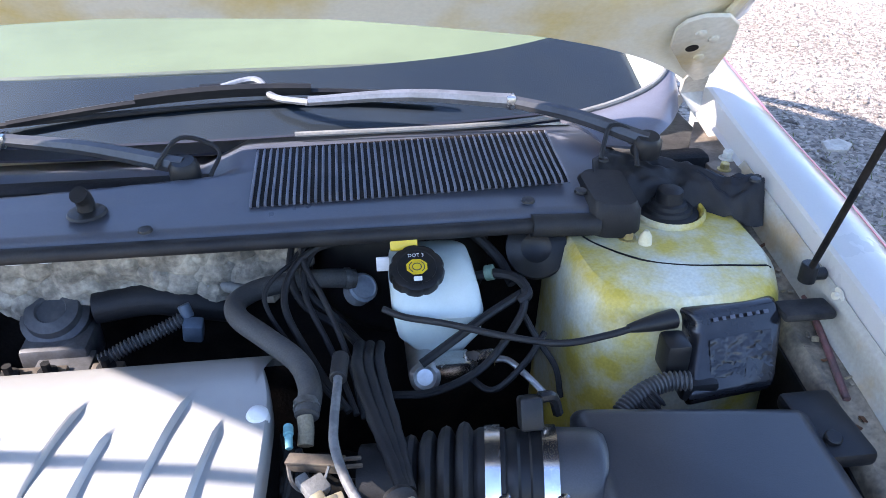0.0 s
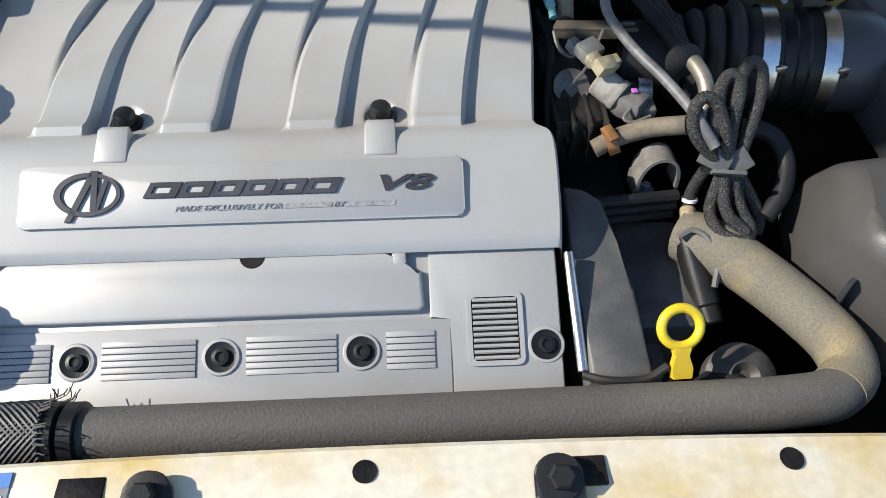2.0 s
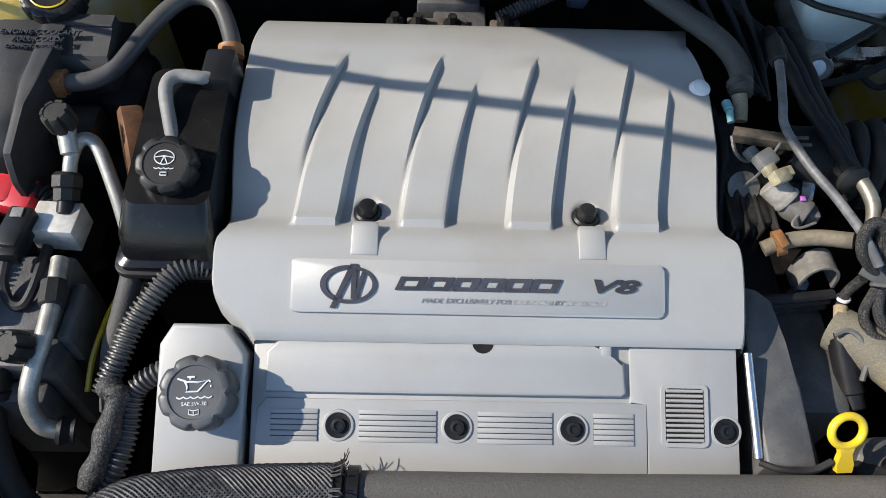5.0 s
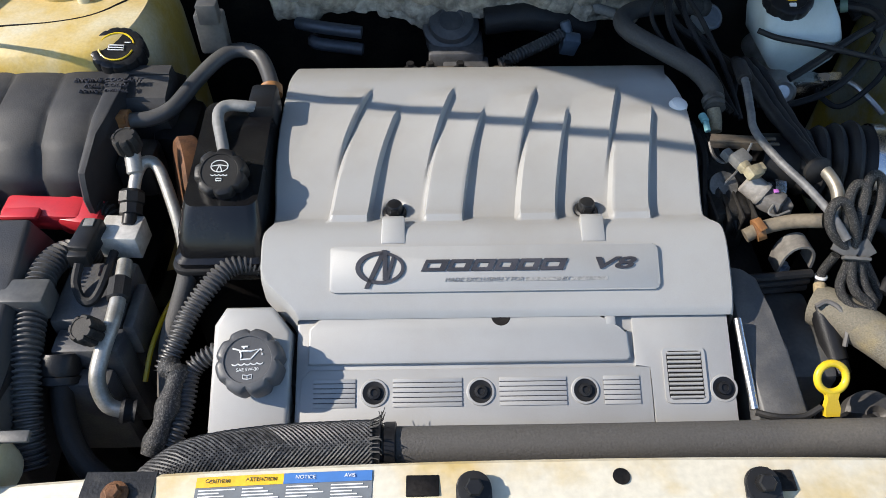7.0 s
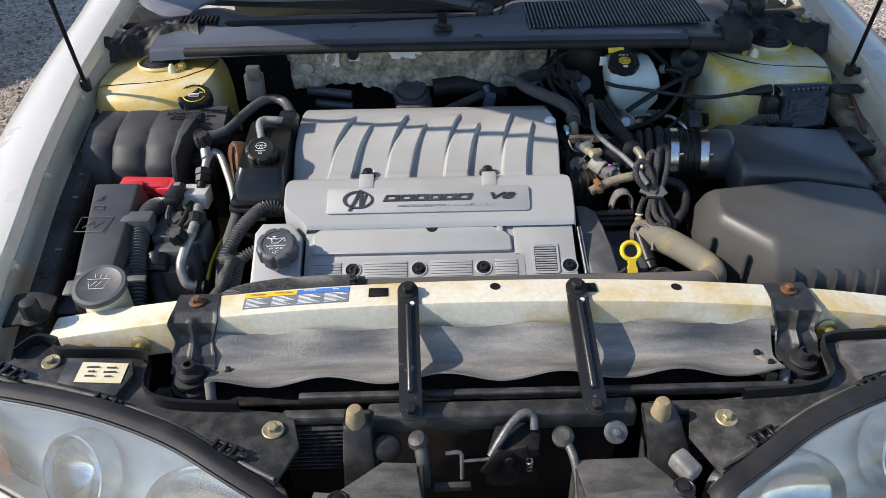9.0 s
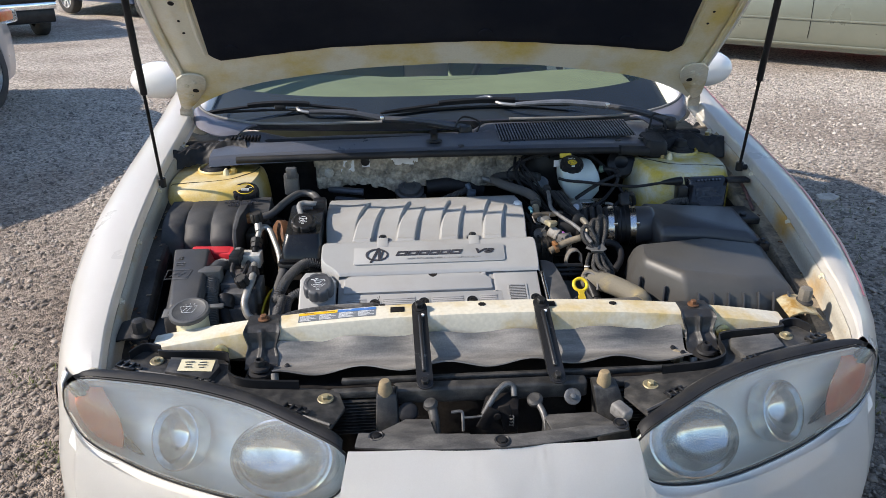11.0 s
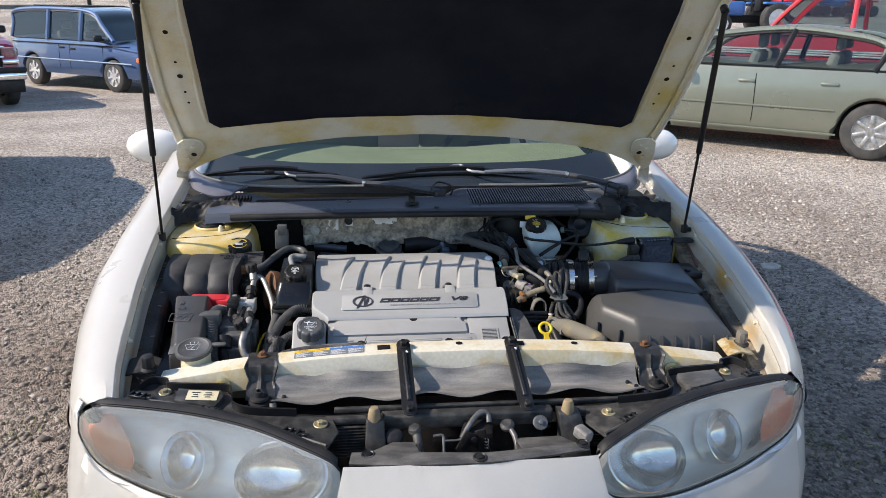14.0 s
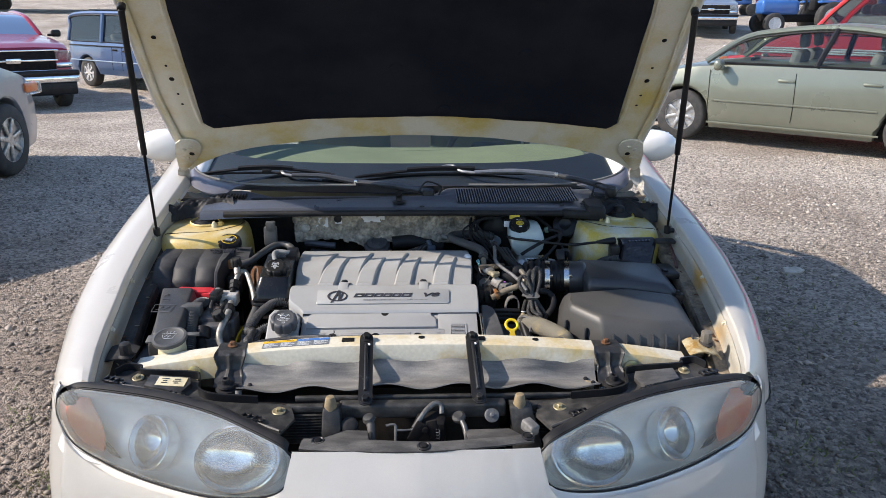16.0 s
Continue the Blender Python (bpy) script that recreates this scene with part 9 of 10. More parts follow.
faint = mat("faint_print", (0.085, 0.09, 0.11), None, 200, 0.5)
for k in range(7):
    part("print", box((0.685 + 0.011 * k, 0.7225 + 0.0015 * k, 0.9655), (0.0065 - 0.002 * (k % 2), 0.0045, 0.0008), 0.0002, pose(0, 0, 0, 40, 0, 8)), faint, cruise, "faint grey print bar")
part("connector", join(box((0.632, 0.705, 0.935), (0.030, 0.035, 0.045), 0.006), box((0.655, 0.682, 0.905), (0.045, 0.030, 0.026), 0.007)), BLACK, cruise)
part("cable_nose", lathe([(0.012, 0), (0.011, 0.02), (0.007, 0.05), (0.005, 0.06)], (0.640, 0.735, 0.962), (-0.95, -0.20, 0.0), 16), BLACK, cruise)
part("sealer_bead", tube([(0.838, 0.790, rim_z(0.79) - 0.074), (0.830, 0.725, rim_z(0.725) - 0.076), (0.815, 0.640, rim_z(0.64) - 0.078)], 0.0045, 8, 5), mat("maroon_sealer", (0.16, 0.07, 0.065), (0.10, 0.06, 0.055), 40, 0.7), CAR, "maroon sealer bead on the fender rail")
part("ear", box((0.802, 0.735, 0.960), (0.065, 0.034, 0.012), 0.005), DUSTY, cruise)
single("module_harness", tube([(0.60, 0.66, 0.915), (0.575, 0.65, 0.895), (0.560, 0.635, 0.865), (0.55, 0.63, 0.83)], 0.012, 12, 8, 0.0035, 0.006), RUBBER, "ribbed black conduit below the control module", "conduit", "ribbed conduits")

single("ribbed_conduit", tube([(0.640, 0.668, 0.925), (0.610, 0.672, 0.922), (0.572, 0.660, 0.912), (0.545, 0.640, 0.895), (0.535, 0.628, 0.875)], 0.010, 12, 8, 0.003, 0.005), CONDUIT, "ribbed black conduit below the cruise module", "conduit", "ribbed conduits")

# ---- vehicles parked around the lot ----
def paint(name, c, metal=0.3, rough=0.32):
    return mat(name, c, [v * 0.9 for v in c], 1.5, rough, metal, 0, 300, 0.6, 0.03)


def vehicle(name, at, heading, label, category, spec, colour):
    """A parked vehicle: x ahead, y to its left, z up; spec gives its lines in metres."""
    f = Vector((heading[0], heading[1], 0)).normalized()
    left = Vector((-f.y, f.x, 0))
    m = Matrix((f, left, Vector((0, 0, 1)))).transposed().to_4x4()
    m.translation = Vector(at)
    th = thing(name, at, label, category)
    L0, L1, W = spec["rear"], spec["front"], spec["width"] / 2
    top, plan, low = spec["top"], spec["plan"], spec.get("sill", 0.24)
    wb, wr = spec["wheels"], spec["tyre"]
    n = 90
    rows = []
    for i in range(n + 1):
        x = L0 + (L1 - L0) * i / n
        w = W * lerp_list(x, plan)
        h = lerp_list(x, top)
        zb = low
        for wx in wb:
            d = abs(x - wx)
            a = wr * 1.16
            if d < a:
                zb = max(zb, wr + math.sqrt(a * a - d * d) - 0.02)
        zb = min(zb, h - 0.1)
        side = [(w * 0.94, zb), (w * 0.985, max(zb + 0.02, low + 0.12)), (w, max(zb + 0.04, 0.45)), (w * 1.0, max(zb + 0.06, 0.62)), (w * 0.985, max(zb + 0.07, h - 0.14)), (w * 0.95, h - 0.03), (w * 0.86, h), (w * 0.4, h + 0.02)]
        rows.append([m @ Vector((x, y, z)) for y, z in side] + [m @ Vector((x, -y, z)) for y, z in side[::-1]])
    part("body", loft(rows), colour, th, "painted body shell", 30)
    part("underbody", moved(span(L0 + 0.3, L1 - 0.3, -W * 0.8, W * 0.8, low - 0.02, 0.6, 0.05), m), PIT, th, "dark underbody")
    roof = spec.get("roof")
    if roof:
        a0, a1, b1, b0, rz, inset = roof
        belt = spec["belt"]
        tw, bw = W - inset, W * 0.94
        rise = rz - belt
        q = spec.get("bow", 0.62)
        knots = [(a0, belt), (a0 + (a1 - a0) * 0.5, belt + rise * q), (a1, rz - 0.035), ((a1 + b1) / 2, rz + 0.02), (b1, rz - 0.035), (b1 + (b0 - b1) * 0.5, belt + rise * q), (b0, belt)]
        arc = [(p.x, p.z) for p in spline([(x, 0, z) for x, z in knots], 8)]
        n1 = len(arc) - 1
        cut0 = min(range(n1 + 1), key=lambda k: abs(arc[k][0] - a1)) / n1
        cut1 = min(range(n1 + 1), key=lambda k: abs(arc[k][0] - b1)) / n1

        def line(u):
            k = min(max(u, 0), 1) * n1
            i0 = min(int(k), n1 - 1)
            (xa, za), (xb, zb2) = arc[i0], arc[i0 + 1]
            return xa + (xb - xa) * (k - i0), za + (zb2 - za) * (k - i0)

        def half(z):
            return bw + (tw - bw) * min(1, max(-0.1, (z - belt) / rise))

        def top_z(x):
            return max(belt + 0.005, min((abs(arc[k][0] - x), arc[k][1]) for k in range(n1 + 1))[1])

        def skin_at(u, v):
            x, z = line(u)
            return m @ Vector((x, (2 * v - 1) * half(z), z + 0.035 * (1 - (2 * v - 1) ** 2)))
        part("roof", grid(lambda u, v: skin_at(cut0 + (cut1 - cut0) * u, v), 20, 12, 0.02), colour, th, "painted roof")
        shaded = spec.get("shade", False)
        pane = spec.get("glass", CARGLASS)
        for nm, u0, u1 in (("windscreen", 0.0, cut0), ("rear_window", cut1, 1.0)):
            part(nm, grid(lambda u, v: skin_at(u0 + (u1 - u0) * u, 0.02 + 0.96 * v), 12, 8), spec.get("screen", pane), th, "clear glass").visible_shadow = shaded
        for s in (-1, 1):
            def wall(x, z, out=0.0):
                return m @ Vector((x, s * (half(z) + out), z))

            def side_at(u, v):
                x, z = line(0.01 + 0.98 * u)
                return wall(x, belt + (z - belt) * v, -0.006)
            part("side_window", grid(side_at, 30, 6), pane, th, "side window glass").visible_shadow = shaded
            part("roof_rail", tube([wall(*line(k / 28), -0.012) for k in range(29)], 0.040, 8, 1), colour, th, "painted roof rail and pillars")
            part("window_seal", tube([wall(x, z - 0.045, 0.004) for x, z in [line(0.06 + 0.88 * k / 24) for k in range(25)] if z - 0.045 > belt], 0.013, 6, 1), BLACK, th, "black window seal")
            for q2 in spec.get("posts", (0.5,)):
                x = a0 + (b0 - a0) * q2
                lean = spec.get("lean", 0.0)
                zt = top_z(x - lean)
                part("pillar", tube([wall(x - lean * k, belt - 0.02 + (zt - belt) * k, 0.0) for k in (0.0, 0.3, 0.6, 1.0)], spec.get("post", 0.04), 8, 2), spec.get("post_mat", colour), th, "window pillar")
            if spec.get("quarter"):
                q0 = spec["quarter"]
                part("quarter_panel", grid(lambda u, v: wall(line(q0 + (0.995 - q0) * u)[0], belt - 0.01 + (line(q0 + (0.995 - q0) * u)[1] - belt) * v, 0.004), 8, 5, 0.01), colour, th, "painted rear quarter panel")
            part("belt_trim", tube([wall(a0 + (b0 - a0) * u, belt - 0.006, 0.008) for u in (0.04, 0.3, 0.6, 0.96)], 0.014, 6, 3), BLACK, th, "black belt trim")
        for y in (-0.37, 0.37):
            for x in spec.get("seats", ()):
                part("seat", join(moved(box((x, y, belt - 0.2), (0.14, 0.5, 0.75), 0.06, pose(0, 0, 0, 0, -14)), m), moved(box((x - 0.1, y, belt + 0.28), (0.09, 0.26, 0.18), 0.04), m)), GREYP, th, "grey seat")
    for wx in wb:
        for s in (-1, 1):
            c = m @ Vector((wx, s * (W - 0.115), wr))
            wheel(th, c, left * s, wr, 0.21, spec.get("rim", ALU))
    for x in spec.get("doors", ()):
        for s in (-1, 1):
            if abs(m.translation.y) < 99:
                gap = tube([m @ Vector((x + dx, s * (W * k + 0.001), z)) for dx, k, z in ((0.0, 0.985, spec["belt"] - 0.10), (-0.01, 1.0, 0.62), (-0.01, 1.0, 0.45), (0.0, 0.988, low + 0.14))], 0.004, 5, 3)
                part("door_gap", gap, PIT, th, "dark door gap")
    for x, z in spec.get("handles", ()):
        for s in (-1, 1):
            part("door_handle", moved(box((x, s * (W * 0.995), z), (0.20, 0.03, 0.035), 0.012), m), spec.get("handle_mat", colour), th, "door handle")
    for x0, x1, z, mt in spec.get("strips", ()):
        for s in (-1, 1):
            part("side_trim", tube([m @ Vector((x0 + (x1 - x0) * k, s * (W * 1.0 + 0.002), z)) for k in (0, 0.5, 1)], 0.013, 6, 3), mt, th, "body side trim strip")
    if spec.get("mirror"):
        x, z = spec["mirror"]
        for s in (-1, 1):
            part("door_mirror", join(moved(box((x, s * (W + 0.10), z), (0.10, 0.17, 0.13), 0.04, None, 3), m), moved(box((x, s * (W + 0.0), z - 0.03), (0.05, 0.10, 0.05), 0.02), m)), spec.get("mirror_mat", colour), th, "door mirror")
    for nm, c, s, mt, lb in spec.get("blocks", ()):
        part(nm, moved(box(c, s, min(0.03, min(s) * 0.3), None, 2), m), mt, th, lb)
    return th


SEDAN_P = paint("silver_green_paint", (0.205, 0.215, 0.168), 0.45, 0.30)
rear_w, front_w = Vector((5.77, 6.93, 0)), Vector((3.66, 8.66, 0))
fd = (front_w - rear_w).normalized()
inward = Vector((fd.y, -fd.x, 0))
sedan_at = (rear_w + front_w) / 2 + inward * 0.81
sedan = dict(rear=-2.42, front=2.36, width=1.83, wheels=(-1.365, 1.365), tyre=0.33, belt=1.03, sill=0.20,
             top=[(-2.42, 0.70), (-2.38, 1.02), (-1.9, 1.08), (-1.2, 1.06), (0.8, 1.03), (1.3, 0.98), (2.0, 0.82), (2.25, 0.70), (2.36, 0.52)],
             plan=[(-2.42, 0.78), (-2.2, 0.92), (-1.4, 1.0), (1.2, 1.0), (1.9, 0.92), (2.25, 0.80), (2.36, 0.66)],
             roof=(1.10, 0.30, -0.95, -1.75, 1.45, 0.30), posts=(0.465, 0.84), post=0.036, post_mat=BLACK, lean=0.13, bow=0.70, quarter=0.83, seats=(0.15, -0.75), doors=(1.02, -0.02),
             handles=((0.08, 0.84), (-0.86, 0.85)), handle_mat=SEDAN_P, strips=((0.95, -0.95, 0.55, SEDAN_P), (1.0, -1.0, 0.27, SEDAN_P)), mirror=(0.88, 1.0), mirror_mat=SEDAN_P,
             blocks=(("steering_wheel", (0.62, 0.37, 0.98), (0.03, 0.34, 0.20), BLACK, "dark steering wheel"), ("dashboard", (0.86, 0.0, 0.93), (0.3, 1.4, 0.14), GREYP, "grey dashboard")))
vehicle("parked_sedan", sedan_at, fd, "silver-green four-door sedan parked side-on on gravel", "car", sedan, SEDAN_P)

VANGLASS = glass("van_glass", (0.30, 0.36, 0.36))
VAN_P = paint("faded_blue_paint", (0.065, 0.115, 0.23), 0.2, 0.36)
vf, vr = Vector((-5.11, 15.32, -0.14)), Vector((-7.29, 16.99, -0.17))
vd = (vf - vr).normalized()
van_at = (vf + vr) / 2 + Vector((-vd.y, vd.x, 0)) * 0.80
van_at.z = -0.15
BRIGHT = mat("bright_wheel_paint", (0.70, 0.70, 0.70), (0.5, 0.5, 0.5), 30, 0.3, 0.4)
van = dict(rear=-2.15, front=2.30, width=1.83, wheels=(-1.37, 1.37), tyre=0.33, belt=1.02, sill=0.30,
           top=[(-2.15, 0.9), (-2.12, 1.04), (0.9, 1.04), (1.35, 0.98), (2.1, 0.88), (2.25, 0.78), (2.30, 0.5)],
           plan=[(-2.15, 0.93), (-1.9, 1.0), (1.5, 1.0), (2.1, 0.94), (2.30, 0.82)],
           roof=(1.42, 0.62, -2.02, -2.12, 1.62, 0.17), posts=(0.30, 0.62), post=0.055, bow=0.52, glass=VANGLASS, screen=DARKGLASS, rim=BRIGHT, seats=(0.2, -0.7), doors=(1.12, 0.02, -0.35), handles=((0.12, 0.84), (-0.25, 0.86)), handle_mat=BLACK,
           strips=((2.0, -2.0, 0.60, mat("pale_blue_trim", (0.3, 0.4, 0.52), None, 5, 0.4)), (2.0, -2.0, 0.93, BLACK)), mirror=(1.15, 1.08), mirror_mat=BLACK,
           blocks=(("bumper", (2.30, 0, 0.50), (0.10, 1.7, 0.22), VAN_P, "blue bumper"), ("headlight", (2.28, -0.68, 0.74), (0.06, 0.34, 0.14), LENS, "clear headlight"), ("turn_signal", (2.20, -0.88, 0.68), (0.14, 0.06, 0.10), AMBER, "amber turn signal"), ("grille", (2.29, 0, 0.74), (0.05, 0.9, 0.14), BLACK, "dark grille"), ("roof_rack", (-0.8, 0.5, 1.70), (1.8, 0.03, 0.03), BLACK, "roof rack bar"), ("roof_rack", (-0.8, -0.5, 1.70), (1.8, 0.03, 0.03), BLACK, "roof rack bar"), ("roof_rack", (-0.3, 0, 1.69), (0.03, 1.1, 0.03), BLACK, "roof rack bar"), ("roof_rack", (-1.4, 0, 1.69), (0.03, 1.1, 0.03), BLACK, "roof rack bar")))
vehicle("minivan", van_at, vd, "faded blue boxy minivan parked on the gravel lot", "van", van, VAN_P)

REDP = paint("dark_red_paint", (0.28, 0.012, 0.035), 0.2, 0.3)
pick = dict(rear=-3.1, front=2.55, width=2.0, wheels=(-1.85, 1.75), tyre=0.40, belt=1.20, sill=0.42,
            top=[(-3.1, 1.18), (0.9, 1.22), (1.2, 1.20), (2.2, 1.12), (2.45, 1.05), (2.55, 0.85)],
            plan=[(-3.1, 0.96), (0, 1.0), (1.9, 1.0), (2.4, 0.94), (2.55, 0.88)],
            roof=(1.15, 0.45, -0.95, -1.05, 1.78, 0.20), posts=(0.5,), seats=(0.1,), doors=(1.0, -0.1), mirror=(0.95, 1.25), mirror_mat=BLACK)
red = dict(pick)
# Unseen cab lowered and set back to keep its shadow off the van.
red.update(roof=(0.55, 0.0, -1.5, -1.6, 1.58, 0.20))
red["blocks"] = (("grille", (2.56, 0, 0.86), (0.05, 1.30, 0.34), PIT, "black grille"), ("grille_bar", (2.59, 0, 0.87), (0.04, 1.36, 0.035), CHROME, "chrome grille bar"), ("grille_bar", (2.585, 0, 1.03), (0.03, 1.40, 0.025), CHROME, "chrome grille bar"), ("grille_bar", (2.585, 0, 0.70), (0.03, 1.30, 0.025), CHROME, "chrome grille bar"), ("badge", (2.62, 0, 0.87), (0.02, 0.22, 0.08), CHROME, "plain chrome badge"),
                 ("headlight", (2.52, 0.78, 0.94), (0.10, 0.26, 0.15), LENS, "clear headlight"), ("headlight", (2.52, -0.78, 0.94), (0.10, 0.26, 0.15), LENS, "clear headlight"), ("turn_signal", (2.52, 0.78, 0.78), (0.10, 0.26, 0.10), CHROME, "silver lamp"), ("turn_signal", (2.52, -0.78, 0.78), (0.10, 0.26, 0.10), CHROME, "silver lamp"),
                 ("bumper", (2.64, 0, 0.56), (0.16, 1.92, 0.12), CHROME, "chrome bumper"), ("bumper_cap", (2.64, 0, 0.66), (0.18, 1.94, 0.09), BLACK, "black bumper top"), ("valance", (2.58, 0, 0.40), (0.16, 1.86, 0.22), BLACK, "black lower valance"))
vehicle("red_pickup", (-8.01, 13.72, -0.10), (0.60, -0.80), "dark red pickup truck with black and chrome front", "truck", red, REDP)

SILP = paint("silver_car_paint", (0.27, 0.29, 0.32), 0.5, 0.3)
hatch = dict(sedan)
hatch.update(shade=True, bow=0.64, belt=1.13, top=[(-2.42, 0.8), (-2.3, 1.1), (-1.9, 1.12), (0.8, 1.14), (1.5, 1.08), (2.1, 0.94), (2.3, 0.78), (2.36, 0.5)], roof=(1.15, 0.35, -1.5, -2.1, 1.62, 0.24), tyre=0.36, handle_mat=SILP, strips=(), mirror_mat=SILP,
             blocks=(("headlight", (2.08, -0.76, 0.80), (0.36, 0.16, 0.13), LENS, "clear headlight"), ("turn_signal", (2.0, -0.82, 0.82), (0.26, 0.08, 0.10), AMBER, "amber turn signal"), ("dashboard", (0.86, 0.0, 0.93), (0.3, 1.4, 0.14), GREYP, "grey dashboard")))
vehicle("silver_car", (-4.93, 4.98, 0), (0.03, 1.0), "silver car parked beside the white car on gravel", "car", hatch, SILP)

FIRE = paint("bright_red_paint", (0.62, 0.02, 0.03), 0.0, 0.35)
fire = dict(pick)
fire.update(rear=-3.4, belt=1.34, top=[(-3.4, 1.36), (0.9, 1.38), (1.2, 1.36), (2.2, 1.22), (2.45, 1.12), (2.55, 0.9)], roof=(1.15, 0.45, -1.35, -1.45, 2.05, 0.20), strips=((2.5, -3.3, 1.12, INK), (2.5, -3.3, 1.085, INK), (2.5, -3.3, 1.05, INK)), mirror=(0.95, 1.45),
            blocks=(("turn_signal", (2.5, 0.86, 0.92), (0.14, 0.14, 0.2), AMBER, "amber lamp"), ("bumper", (2.62, 0, 0.55), (0.16, 1.95, 0.25), CHROME, "chrome bumper"), ("black_post", (-1.45, 0.93, 1.75), (0.25, 0.12, 0.75), BLACK, "black rear corner")))
vehicle("red_service_truck", Vector((5.5, 12.0, -0.05)) - Vector((fd.x, fd.y, 0)) * 2.5 + inward * 0.9, fd, "bright red truck with white side stripes behind the sedan", "truck", fire, FIRE)
GREYT = paint("grey_truck_paint", (0.22, 0.25, 0.30), 0.4, 0.35)
grey = dict(red)
vehicle("grey_pickup", (11.9, 30.0, ground_z(0, 30)), (-0.30, -0.95), "blue-grey pickup truck facing the lot", "truck", grey, GREYT)
BLUEP = paint("tractor_blue_paint", (0.04, 0.14, 0.42), 0.1, 0.35)


def tractor(x, y):
    g = ground_z(x, y)
    th = thing("tractor", (x, y, g), "blue compact tractor with a cab across the lot", "tractor")
    part("engine_hood", box((x - 1.1, y, g + 1.0), (1.5, 0.7, 0.55), 0.12, None, 3), BLUEP, th, "blue engine hood")
    part("chassis", box((x - 0.5, y, g + 0.6), (2.6, 0.45, 0.3), 0.05), PIT, th, "dark chassis")
    part("cab_roof", box((x + 0.4, y, g + 2.25), (1.4, 1.3, 0.14), 0.06), BLUEP, th, "blue cab roof")
    for dx in (-0.25, 1.0):
        for dy in (-0.58, 0.58):
            part("cab_post", box((x + dx, y + dy, g + 1.55), (0.07, 0.07, 1.35), 0.02), BLACK, th)
    for dy in (-0.6, 0.6):
        part("fender", box((x + 0.75, y + dy * 1.15, g + 1.22), (1.1, 0.32, 0.10), 0.04), BLUEP, th, "blue wheel fender")
        wheel(th, (x + 0.75, y + dy * 1.2, g + 0.62), (0, dy, 0), 0.62, 0.34, INK)
        wheel(th, (x - 1.45, y + dy * 1.05, g + 0.40), (0, dy, 0), 0.40, 0.24, INK)
    part("seat", box((x + 0.5, y, g + 1.2), (0.5, 0.5, 0.6), 0.08), BLACK, th)


tractor(15.6, 29.5)

# ---- far edge of the lot ----
single("verge", grid(lambda u, v: Vector((-140 + 280 * u, 70 + 60 * v, ground_z(0, 70 + 60 * v) + 0.05)), 8, 4), mat("mown_verge", (0.10, 0.15, 0.04), (0.16, 0.19, 0.07), 0.4, 0.9, 0, 0.4, 20, 0, 0.3), "mown green verge beyond the gravel lot", "grass", kind="structure")
TZ = ground_z(0, 37) + 0.3
trailer = thing("flatbed_trailer", (-16, 37, TZ - 0.3), "long black flatbed trailer beyond the lot", "trailer")
part("deck", box((-16, 37, TZ + 0.75), (14, 2.4, 0.22), 0.03), BLACK, trailer, "black deck")
part("gooseneck", box((-8.5, 37, TZ + 0.95), (2.6, 1.6, 0.5), 0.05), BLACK, trailer)
for x in (-20.5, -19.4):
    wheel(trailer, (x, 35.85, TZ + 0.10), (0, -1, 0), 0.40, 0.25)
    wheel(trailer, (x, 38.1, TZ + 0.10), (0, 1, 0), 0.40, 0.25)
for x in (-12, -9.2):
    part("leg", box((x, 36.0, TZ + 0.2), (0.15, 0.15, 1.0), 0.02), BLACK, trailer)
shed = thing("metal_building", (34, 95, ground_z(0, 88)), "grey-blue metal sided building with roll doors", "building")
part("wall", box((34, 95, ground_z(0, 88) + 2.9), (30, 14, 6), 0.05), mat("grey_siding", (0.34, 0.38, 0.42), (0.28, 0.31, 0.34), 0.5, 0.5, 0.2, 0.1, 8), shed, "grey-blue siding")
part("roof", box((34, 95, ground_z(0, 88) + 6.1), (31, 15, 0.5), 0.1), mat("grey_roof_metal", (0.22, 0.23, 0.24), None, 1.0, 0.5, 0.3), shed)
for x in (26, 34, 42):
    part("roll_door", box((x, 87.95, ground_z(0, 88) + 1.7), (4, 0.12, 3.6), 0.03), INK, shed, "white roll door")


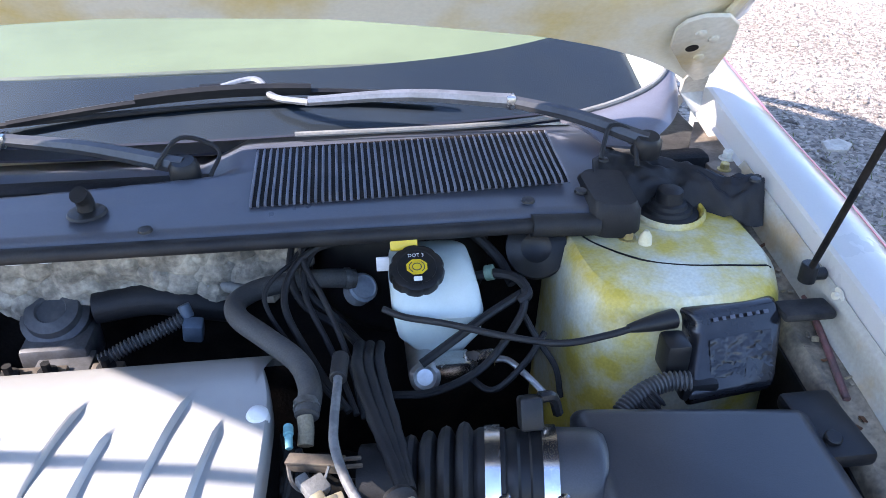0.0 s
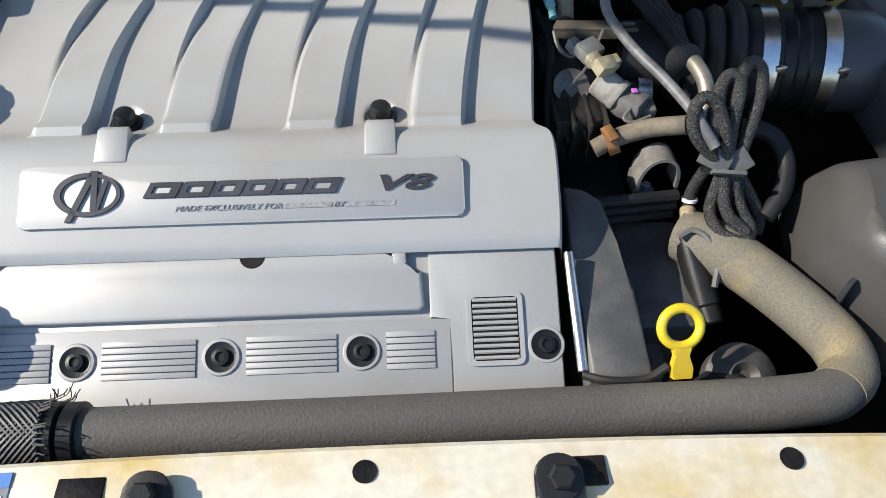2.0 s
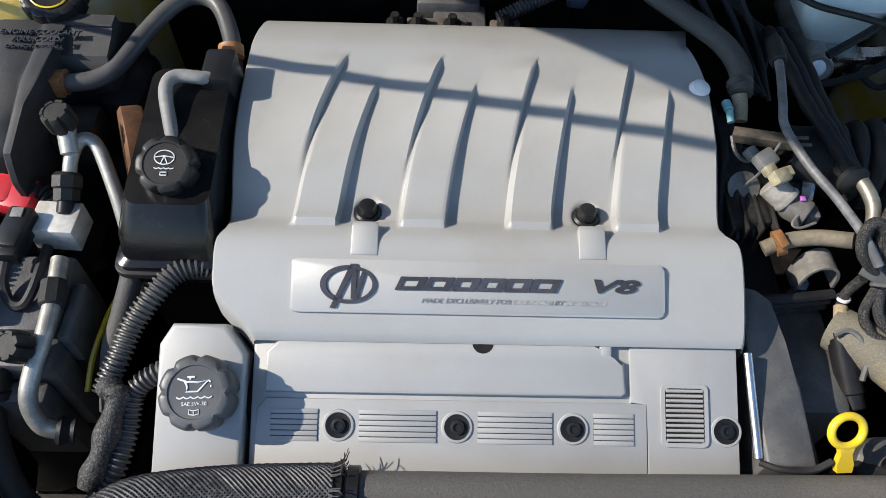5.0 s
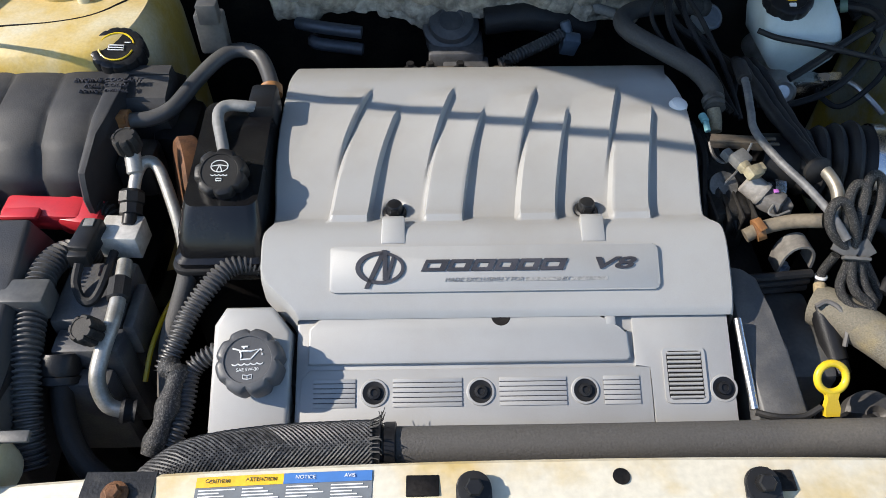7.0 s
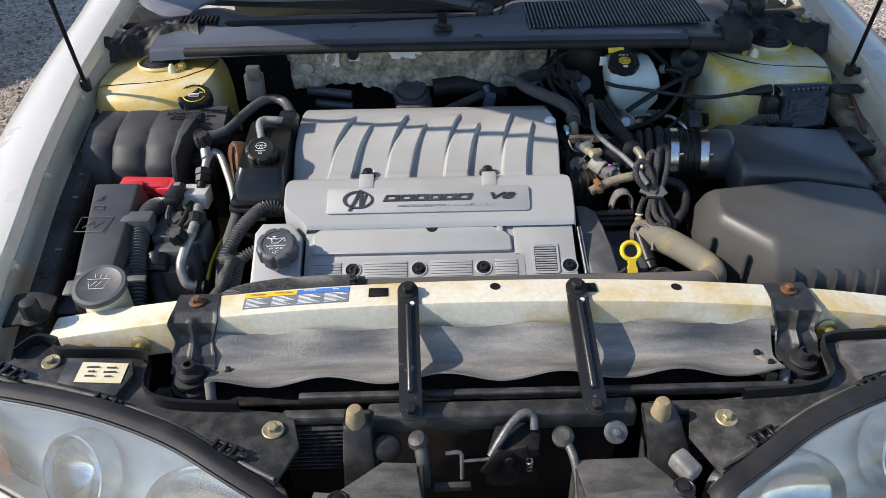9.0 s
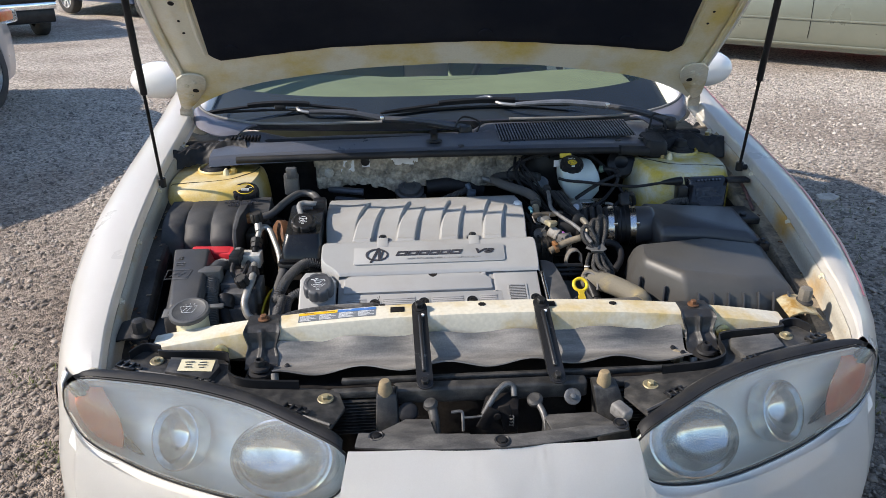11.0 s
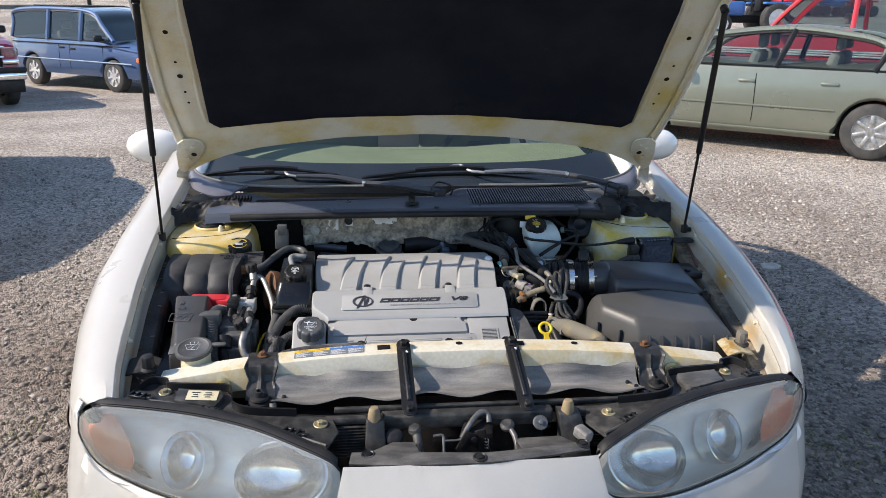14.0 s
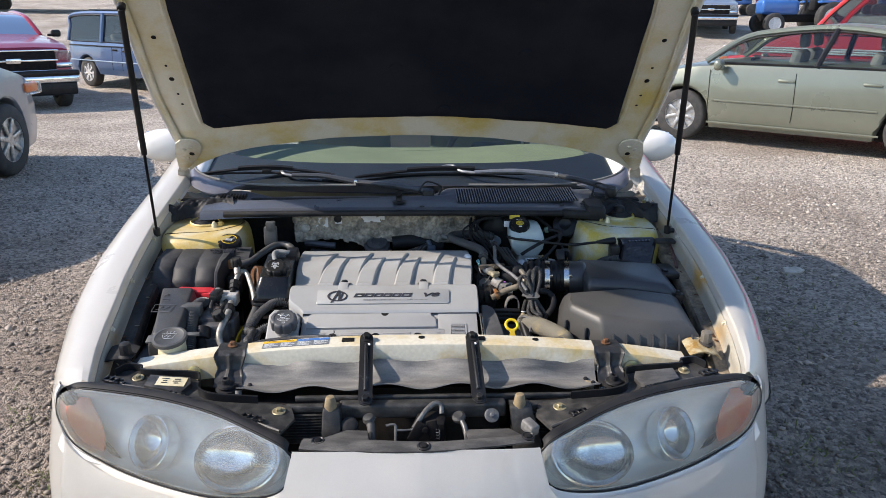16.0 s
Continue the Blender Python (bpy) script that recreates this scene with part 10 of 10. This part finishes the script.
def quad_bike(x, y, colour):
    g = ground_z(x, y) + 0.3
    th = thing("quad_bike", (x, y, g - 0.3), "small quad bike in a row across the lot", "quad bike", "quad bikes")
    for dx in (-0.55, 0.55):
        for dy in (-0.4, 0.4):
            part("wheel", lathe([(0.16, -0.11), (0.27, -0.09), (0.28, 0), (0.27, 0.09), (0.16, 0.11)], (x + dx, y + dy, g - 0.02), (0, 1, 0), 16), TYRE, th)
    part("body", join(box((x, y, g + 0.35), (1.3, 0.5, 0.28), 0.1), box((x + 0.55, y, g + 0.48), (0.5, 0.9, 0.10), 0.04), box((x - 0.55, y, g + 0.48), (0.5, 0.9, 0.10), 0.04)), colour, th, "painted plastic body")
    part("handlebar", tube([(x + 0.3, y - 0.38, g + 0.78), (x + 0.35, y, g + 0.72), (x + 0.3, y + 0.38, g + 0.78)], 0.02, 6, 4), BLACK, th)
    part("seat", box((x - 0.2, y, g + 0.55), (0.6, 0.3, 0.10), 0.04), BLACK, th)


for k in range(9):
    quad_bike(13.0 + 1.7 * k, 37.5 + 0.2 * k, (RED, FIRE, BLUEP, RED, BLACK)[k % 5])
def far_wood(x0, x1, y, seed):
    rng = random.Random(seed)
    bm = bmesh.new()
    for k in range(2600):
        x = x0 + (x1 - x0) * rng.random()
        h = 5 + 4.5 * noise.noise((x * 0.07, seed, 0)) + 2 * noise.noise((x * 0.3, seed, 2))
        z = ground_z(0, y) + (0.2 + rng.random() ** 0.8 * max(h, 2))
        c = Vector((x, y + rng.gauss(0, 2.5), z))
        r = rng.uniform(0.4, 1.1)
        vs = [bm.verts.new(c + Vector((rng.gauss(0, r), rng.gauss(0, r), rng.gauss(0, r * 0.8)))) for _ in range(4)]
        bm.faces.new(vs[:3])
        bm.faces.new((vs[1], vs[2], vs[3]))
    single("far_trees", bm, mat("far_foliage_" + str(seed), (0.045, 0.07, 0.025), (0.10, 0.10, 0.05), 0.6, 0.9, 0, 0, 5), "far row of trees beyond the lot", "trees", kind="stuff")


far_wood(-150, -10, 120, 1)
far_wood(-15, 150, 150, 2)
